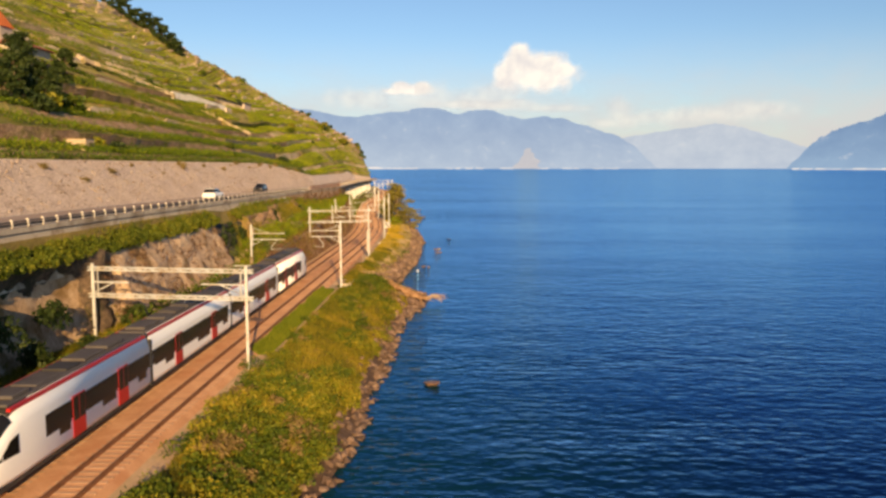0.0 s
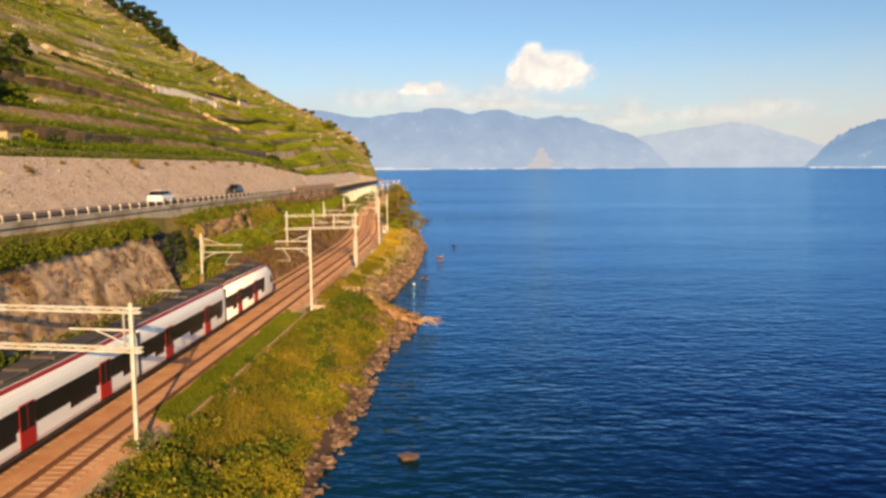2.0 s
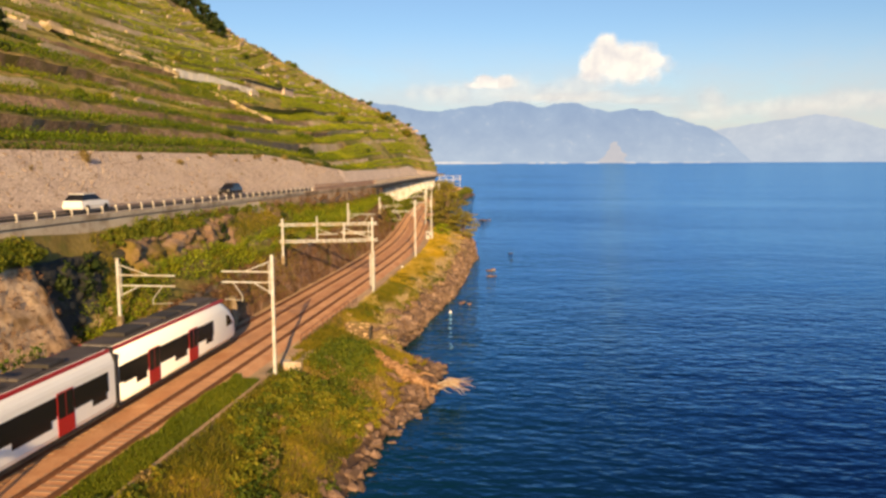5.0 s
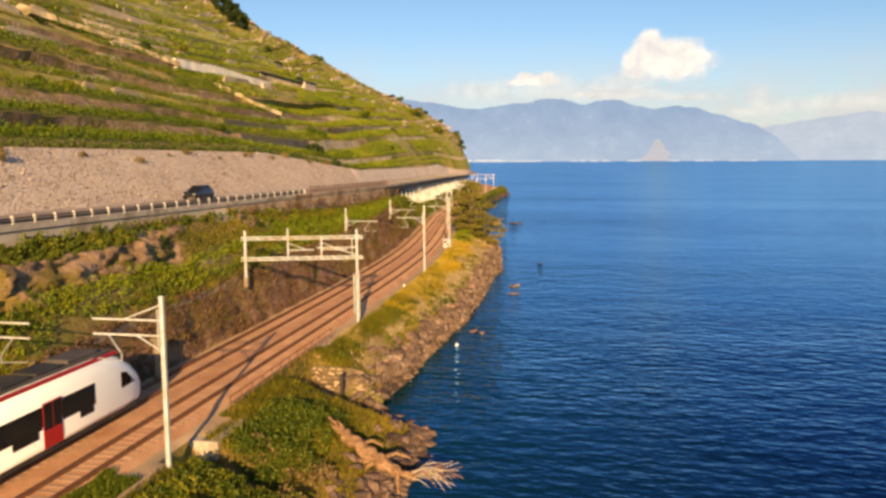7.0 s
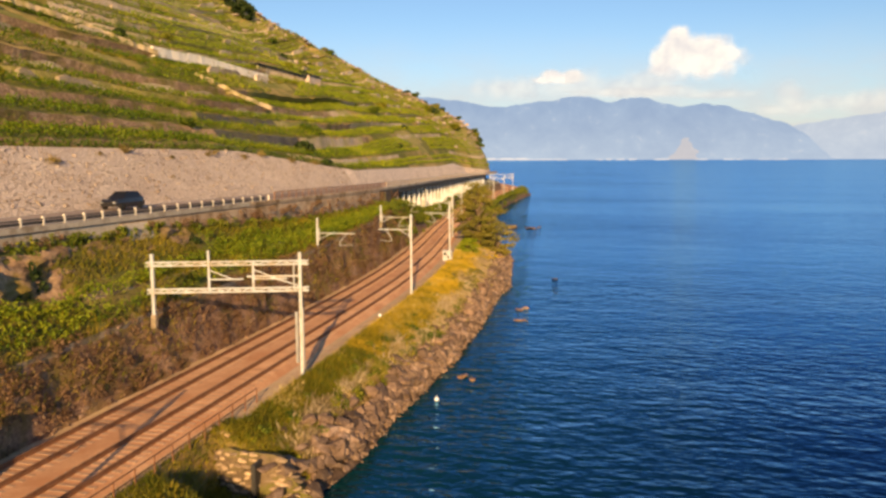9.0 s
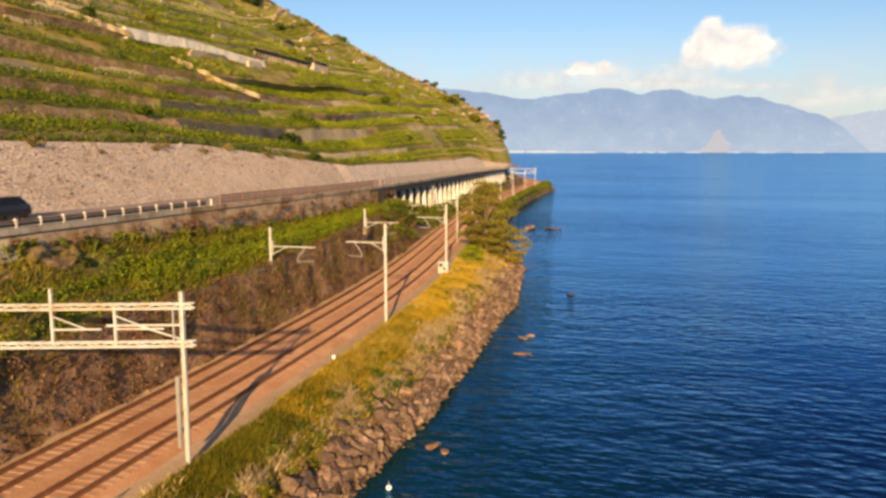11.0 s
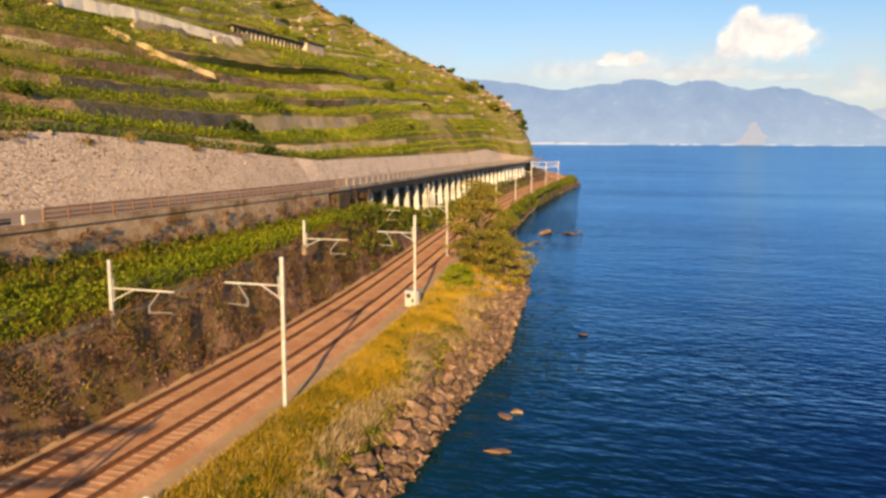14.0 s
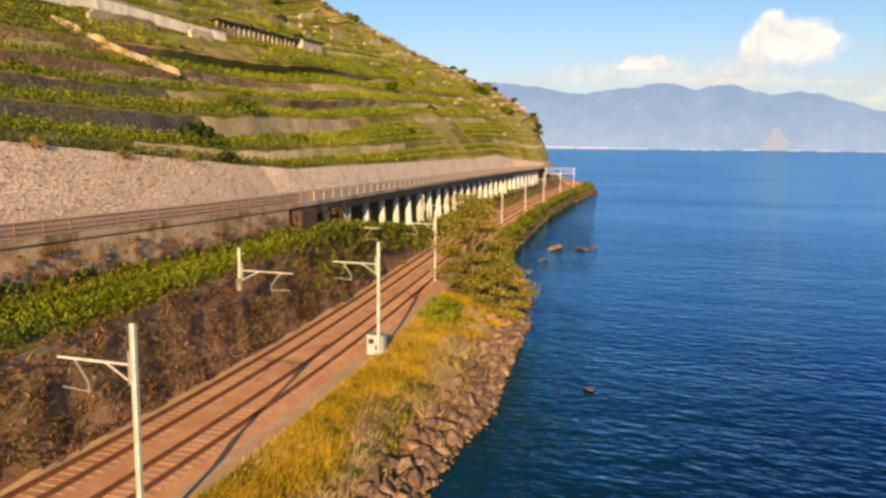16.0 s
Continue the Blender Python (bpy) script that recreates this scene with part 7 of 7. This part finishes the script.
def tree(name, at, h, radii, material, label, n=1500, leaf=0.35, lobes=9, seed=0, low=0.3, flat=1.0):
    """A tree: tapered trunk, limbs and a crown of many small leaves in uneven clumps."""
    r = np.random.default_rng(seed)
    t = thing(name, label, "tree", at)
    bm = bmesh.new()
    tube(bm, [(0, 0, -0.4), (0.1, 0.05, h * 0.3), (-0.05, 0.15, h * 0.6), (0.1, 0, h * 0.88)], [h * 0.035, h * 0.028, h * 0.018, h * 0.006], 8)
    cs = []
    for k in range(lobes):
        a = 2.4 * k
        f = (k + 0.5) / lobes
        spread = math.sin(math.pi * (0.15 + 0.8 * f)) * (1 if f < 0.6 else 0.8)
        c = (math.cos(a) * radii[0] * 0.6 * spread, math.sin(a) * radii[1] * 0.6 * spread, h * (low + (1 - low) * f * 0.92))
        cs.append(c)
        tube(bm, [(0, 0, c[2] * 0.72), (c[0] * 0.5, c[1] * 0.5, c[2] * 0.9), c], [h * 0.014, h * 0.008, h * 0.003], 5)
    part("trunk", bm, M_BARK, t)
    P, S = [], []
    for k, c in enumerate(cs):
        m = n // lobes
        g = r.uniform(0.32, 0.52)
        for _ in range(6):
            o = r.normal(0, 0.35, 3) * (radii[0] * g, radii[1] * g, h * 0.1)
            P.append(ball_points(r, m // 6, np.array(c) + o * (1, 1, flat), (radii[0] * g * 0.55, radii[1] * g * 0.55, h * 0.075 * flat), 0.2))
            S.append(r.uniform(0.5, 1.0, m // 6) * leaf)
    V, F = leaves(np.concatenate(P), np.concatenate(S), r)
    raw("crown", V, F, material, t)
    return t


# ivy clumps, also filling the shaded hollows with dark colour
C, S = [], []
for cx, cy, cz, r in ((-25.4, 139.5, 9.6, 1.2), (-25.6, 141.5, 10.2, 1.3), (-25.6, 144.0, 10.6, 1.2), (-25.3, 146.0, 10.0, 1.2), (-25.6, 165.2, 10.4, 1.1), (-25.6, 167.0, 10.8, 1.2), (-25.0, 166.0, 9.6, 0.9), (-25.0, 87.5, 7.0, 1.3), (-25.0, 90.0, 8.5, 1.5), (-24.6, 94.0, 6.4, 1.5), (-24.8, 97.0, 8.5, 1.3), (-23.0, 99.5, 6.0, 1.0), (-23.0, 106.4, 7.0, 1.0), (-22.6, 92.0, 5.6, 0.9), (-25.8, 186, 11.3, 0.8)):
    for _ in range(5):
        o = np.array([cx, cy, cz]) + rg.normal(0, 0.35, 3) * r
        C.append(ball_points(rg, 110, o, (r * 0.6, r * 0.7, r * 0.6), 0.3))
        S.append(rg.uniform(0.12, 0.24, 110))
V, F = leaves(np.concatenate(C), np.concatenate(S), rg)
stuff("ivy", V, F, M_DARKTREE, "dark ivy hanging below the road, also painting the shaded hollows dark", "ivy")


tree("tree", (-13.2, 263.0, 2.6), 12.0, (5.2, 5.0), M_PINE, "broad brownish-green tree on the shore beside the track", 9000, 0.2, 26, 1, 0.12, 0.55)
tree("tree", (-9.4, 260.5, 1.4), 6.2, (4.6, 4.4), M_PINE, "low spreading brownish-green tree over the water", 4800, 0.19, 20, 2, 0.08, 0.6)
tree("tree", (-16.0, 272.0, 2.8), 7.5, (3.2, 3.6), M_PINE, "bushy yellow-green tree on the shore", 1800, 0.3, 9, 3, 0.1)
bush_green = tree("bush", (-12.7, 250.5, 2.9), 2.6, (2.3, 4.6), M_VINEFAR, "bright green bush on the lake bank", 3600, 0.13, 11, 4, 0.1)
bush_green["category"] = "bush"

# dark trees by the house and along the ridge
# a few are added to fill in the dark of a shaded terrace wall
for k, (x, y, h, r) in enumerate(((-66.0, 168, 7.0, 3.4), (-70.5, 177, 7.5, 3.6), (-62.0, 160, 5.5, 3.2), (-74.0, 200, 5.0, 2.6), (-67.5, 184, 4.0, 2.4), (-59.0, 152, 5.0, 3.0), (-63.5, 171, 5.5, 3.2), (-59.5, 164, 5.0, 3.0))):
    z = hill_point(FOOT_X - x, y, 0.45)[1]
    tree("tree", (x, y, z - 0.3), h, (r, r), M_DARKTREE, "dark green garden tree below the house", 2400, 0.36, 11, 20 + k, 0.1)
for k, (x, y, h, r) in enumerate(((-120, 392, 6.5, 4.2), (-124, 396, 8, 5), (-129, 400, 9, 5.5), (-134, 404, 9.5, 5.5), (-139, 406, 9, 5.5), (-144, 408, 9, 5.5), (-150, 410, 9.5, 6), (-156, 412, 9, 6))):
    z = hill_point(road_x(y) + crest_dx(y) - x, y, 0.45)[1]
    tree("tree", (x, y, z - 1.0), h, (r, r), M_DARKTREE, "dark tree on the hillside ridge", 1500, 0.75, 9, 40 + k, 0.1)

# bushes dotted over the slope
BUSH = []
for k in range(3):
    P = np.concatenate([ball_points(rg, 110, rg.normal(0, 0.3, 3) * (1, 1, 0.5) + (0, 0, 0.45), (0.7, 0.75, 0.5), 0.25) for _ in range(4)])
    V, F = leaves(P, rg.uniform(0.12, 0.24, len(P)), rg)
    BUSH.append(raw("bush_leaves", V, F, (M_DARKTREE, M_SHRUBGREEN, M_SHRUB)[k]).data)
    bpy.data.objects.remove(bpy.data.objects["bush_leaves"])
# the first two bushes stand in for shaded recesses of the terrace walls
spots = [(-44.6, 258.2, 2.4), (-50.2, 278.5, 2.0), (-47.0, 262.0, 1.3), (-39.6, 257.3, 1.3), (-44.9, 284, 1.2), (-49.5, 157.0, 2.0), (-46.5, 159.5, 1.8), (-101.5, 428, 2.2), (-103.5, 430, 1.9), (-83, 484, 2.2), (-81, 487, 1.8), (-71.5, 494, 2.2), (-69, 495, 1.8), (-56.5, 508, 2.6), (-55, 506, 2.8), (-53, 503, 2.4), (-51, 492, 2.2), (-70.5, 466, 2.6), (-69.5, 470, 2.8), (-68.5, 475, 2.8), (-59, 470, 2.4), (-58, 473, 2.2), (-89, 452, 1.3), (-94, 441, 1.2), (-76, 489, 1.4), (-63, 500, 1.6), (-57, 160, 3.0), (-55.5, 155, 2.6), (-60, 172, 2.6), (-86, 350, 2.2), (-84, 357, 2.0)]
for _ in range(46):
    v = rg.uniform(150, 480)
    spots.append((crest(v)[0] - 4 - abs(rg.normal(0, 50)), v, rg.uniform(0.7, 1.6) * (1.5 if v > 350 else 1)))
for k, (x, y, s) in enumerate(spots):
    xc, zc = crest(y)
    d = xc - x
    if d >= 0:
        z = hill_point(d, y, 0.45)[1]
    else:
        x0, z0 = road_x(y) - 7.9, road_z(y)
        z = z0 + (zc - z0) * (x0 - x) / (x0 - xc)
    b = new("bush", BUSH[k % 3])
    b.matrix_basis = Matrix.LocRotScale(Vector((x, y, z - 0.1 * s)), Euler((0, 0, k * 1.7)), Vector((s, s, s)))
    tagged(b, "rounded dark green bush on the slope" if k % 3 == 0 else "green bush on the slope" if k % 3 == 1 else "yellow-green bush on the slope", "bush", "bushes on the slope")


# ---- house and walls on the hill ----
hs = thing("house", "hillside villa with orange-tiled roofs and a pointed corner tower", "house", (-81.0, 190.0, 36.0))
bm = bmesh.new()
box(bm, -7, -6, -3, 6, 6, 5.0)
part("wall", bm, M_RENDER, hs)


def hip(bm, x0, y0, x1, y1, z0, z1, inset):
    a = [bm.verts.new(v) for v in ((x0, y0, z0), (x1, y0, z0), (x1, y1, z0), (x0, y1, z0))]
    m = (y0 + y1) / 2
    b = [bm.verts.new((x0 + inset, m, z1)), bm.verts.new((x1 - inset, m, z1))]
    bm.faces.new((a[0], a[1], b[1], b[0]))
    bm.faces.new((a[1], a[2], b[1]))
    bm.faces.new((a[2], a[3], b[0], b[1]))
    bm.faces.new((a[3], a[0], b[0]))
    bm.faces.new(a[::-1])


bm = bmesh.new()
hip(bm, -8, -7, 7, 7, 4.9, 7.0, 5)
part("roof", bm, M_TILEDARK, hs, "brown-red clay tile roof")
bm = bmesh.new()
box(bm, -1.5, -4.5, 4, 2.5, -0.5, 8.4)
part("tower", bm, M_RENDER, hs)
bm = bmesh.new()
bmesh.ops.create_cone(bm, cap_ends=True, segments=4, radius1=3.3, radius2=0.05, depth=4.2, matrix=pose(0.5, -2.5, 10.4, 0, 0, 45))
part("tower_roof", bm, M_TILE, hs, "pointed orange tile roof")
for x, y, z in ((6.0, -3.5, 2.2), (6.0, 0.0, 2.2), (6.0, 3.5, 2.2)):
    bm = bmesh.new()
    box(bm, x - 0.05, y - 0.6, z - 0.8, x + 0.06, y + 0.6, z + 0.8)
    part("window", bm, M_GLASSDARK, hs)
for x in (-4.5, -1.0, 2.5):
    bm = bmesh.new()
    box(bm, x - 0.6, -6.06, 1.4, x + 0.6, -5.95, 3.0)
    part("window", bm, M_GLASSDARK, hs)
bm = bmesh.new()
hip(bm, 5, -6, 11, 6, 0.6, 2.2, 3)
part("porch_roof", bm, M_WOODDARK, hs, "dark porch roof")
bm = bmesh.new()
box(bm, 6.1, -5, -3.5, 10, 5, 0.7)
part("porch_wall", bm, M_RENDER, hs)

shed = thing("stone_shed", "small pale stone shed with a dark doorway on the first terrace", "shed", (-47.4, 147.6, 20.2))
bm = bmesh.new()
box(bm, -1.6, 0.6, -0.8, 1.3, 3.2, 2.5, 0.08)
part("wall", bm, M_WALLPIECE, shed)
bm = bmesh.new()
box(bm, -1.75, 0.45, 2.5, 1.45, 3.35, 2.62, 0.04)
part("roof", bm, M_WALLROCK, shed, "flat stone slab roof")
# the dark opening is drawn as a dark panel on the wall
bm = bmesh.new()
box(bm, 1.26, 1.5, 0.0, 1.36, 2.8, 2.0)
part("door", bm, M_WOODDARK, shed, "dark panel painting the open doorway")

# gallery of concrete posts carrying a lane high on the slope
gal = thing("terrace_gallery", "weathered concrete gallery of short pillars on the hillside", "gallery", (-80.5, 318.0, 40.6))
for k in range(17):
    y = k * 1.9
    bm = bmesh.new()
    box(bm, -0.3, y - 0.22, -0.6, 0.2, y + 0.22, 2.0, 0.03)
    part("pillar", bm, M_CONC, gal)
bm = bmesh.new()
box(bm, -3.0, -1.0, 2.0, 0.5, 33, 2.45, 0.05)
part("slab", bm, M_DARKWALL, gal, "dark weathered slab")
# dark back wall gives the dark gaps between the pillars
bm = bmesh.new()
box(bm, -3.0, -1.0, -0.8, -2.4, 33, 2.0)
part("back_wall", bm, M_DARKWALL, gal)
hut = thing("vineyard_hut", "grey stone hut with a flat roof on the hillside", "hut", (-81.5, 356.0, 41.0))
bm = bmesh.new()
box(bm, -2.5, -5, -1, 2.0, 5, 2.2, 0.06)
part("wall", bm, M_MORTAR, hut)
bm = bmesh.new()
box(bm, -2.8, -5.4, 2.2, 2.4, 5.4, 2.5, 0.05)
part("roof", bm, M_DARKWALL, hut)


def hill_strip(name, pts, width, height, material, label, category, rag=1.0):
    """A low wall or path following the slope through plan points (x, y)."""
    V, F = [], []
    n = 40
    xs = np.interp(np.linspace(0, 1, n), np.linspace(0, 1, len(pts)), [p[0] for p in pts])
    yy = np.interp(np.linspace(0, 1, n), np.linspace(0, 1, len(pts)), [p[1] for p in pts])
    for i, (x, y) in enumerate(zip(xs, yy)):
        d = crest(y)[0] - x
        k = max(i for i, t in enumerate(TERR) if t <= d)
        z = hill_point(d + wob(y * 0.015, k * 3.1, 2.2, 6) * min(1, d / 10), y, 1.0)[1]
        w = width * (0.85 + 0.7 * noise.noise(Vector((y * 0.6, x * 0.5, 33.0))) * rag)
        V += [(x + w / 2 + 0.35, y, z - 0.8), (x + w / 2, y, z + height), (x - w / 2, y, z + height + w * 0.3), (x - w / 2, y, z - 0.8)]
        if i:
            F += [((i - 1) * 4 + j, (i - 1) * 4 + (j + 1) % 4, i * 4 + (j + 1) % 4, i * 4 + j) for j in range(4)]
    F += [(3, 2, 1, 0), tuple(len(V) - 4 + j for j in range(4))]
    ob = raw(name, V, F, material)
    return tagged(ob, label, category, kind="structure")


hill_strip("wall_lane", [(-75.2, 261), (-75.5, 278), (-75.6, 295), (-75.8, 313)], 0.5, 1.0, M_LANEWALL, "pale rendered wall beside a lane on the hillside", "retaining wall")
hill_strip("lane", [(-86.5, 222), (-84.0, 234), (-81.5, 246), (-77.5, 255), (-75.4, 262)], 1.9, 0.3, M_PATHDIRT, "brown earth lane climbing across the terraces", "lane")
hill_strip("stair_path", [(-66.8, 263.0), (-64.5, 264.5), (-61.4, 267.5), (-58.1, 273)], 2.6, 0.12, M_PATHDIRT, "brown stone stair path down the terraces", "path")
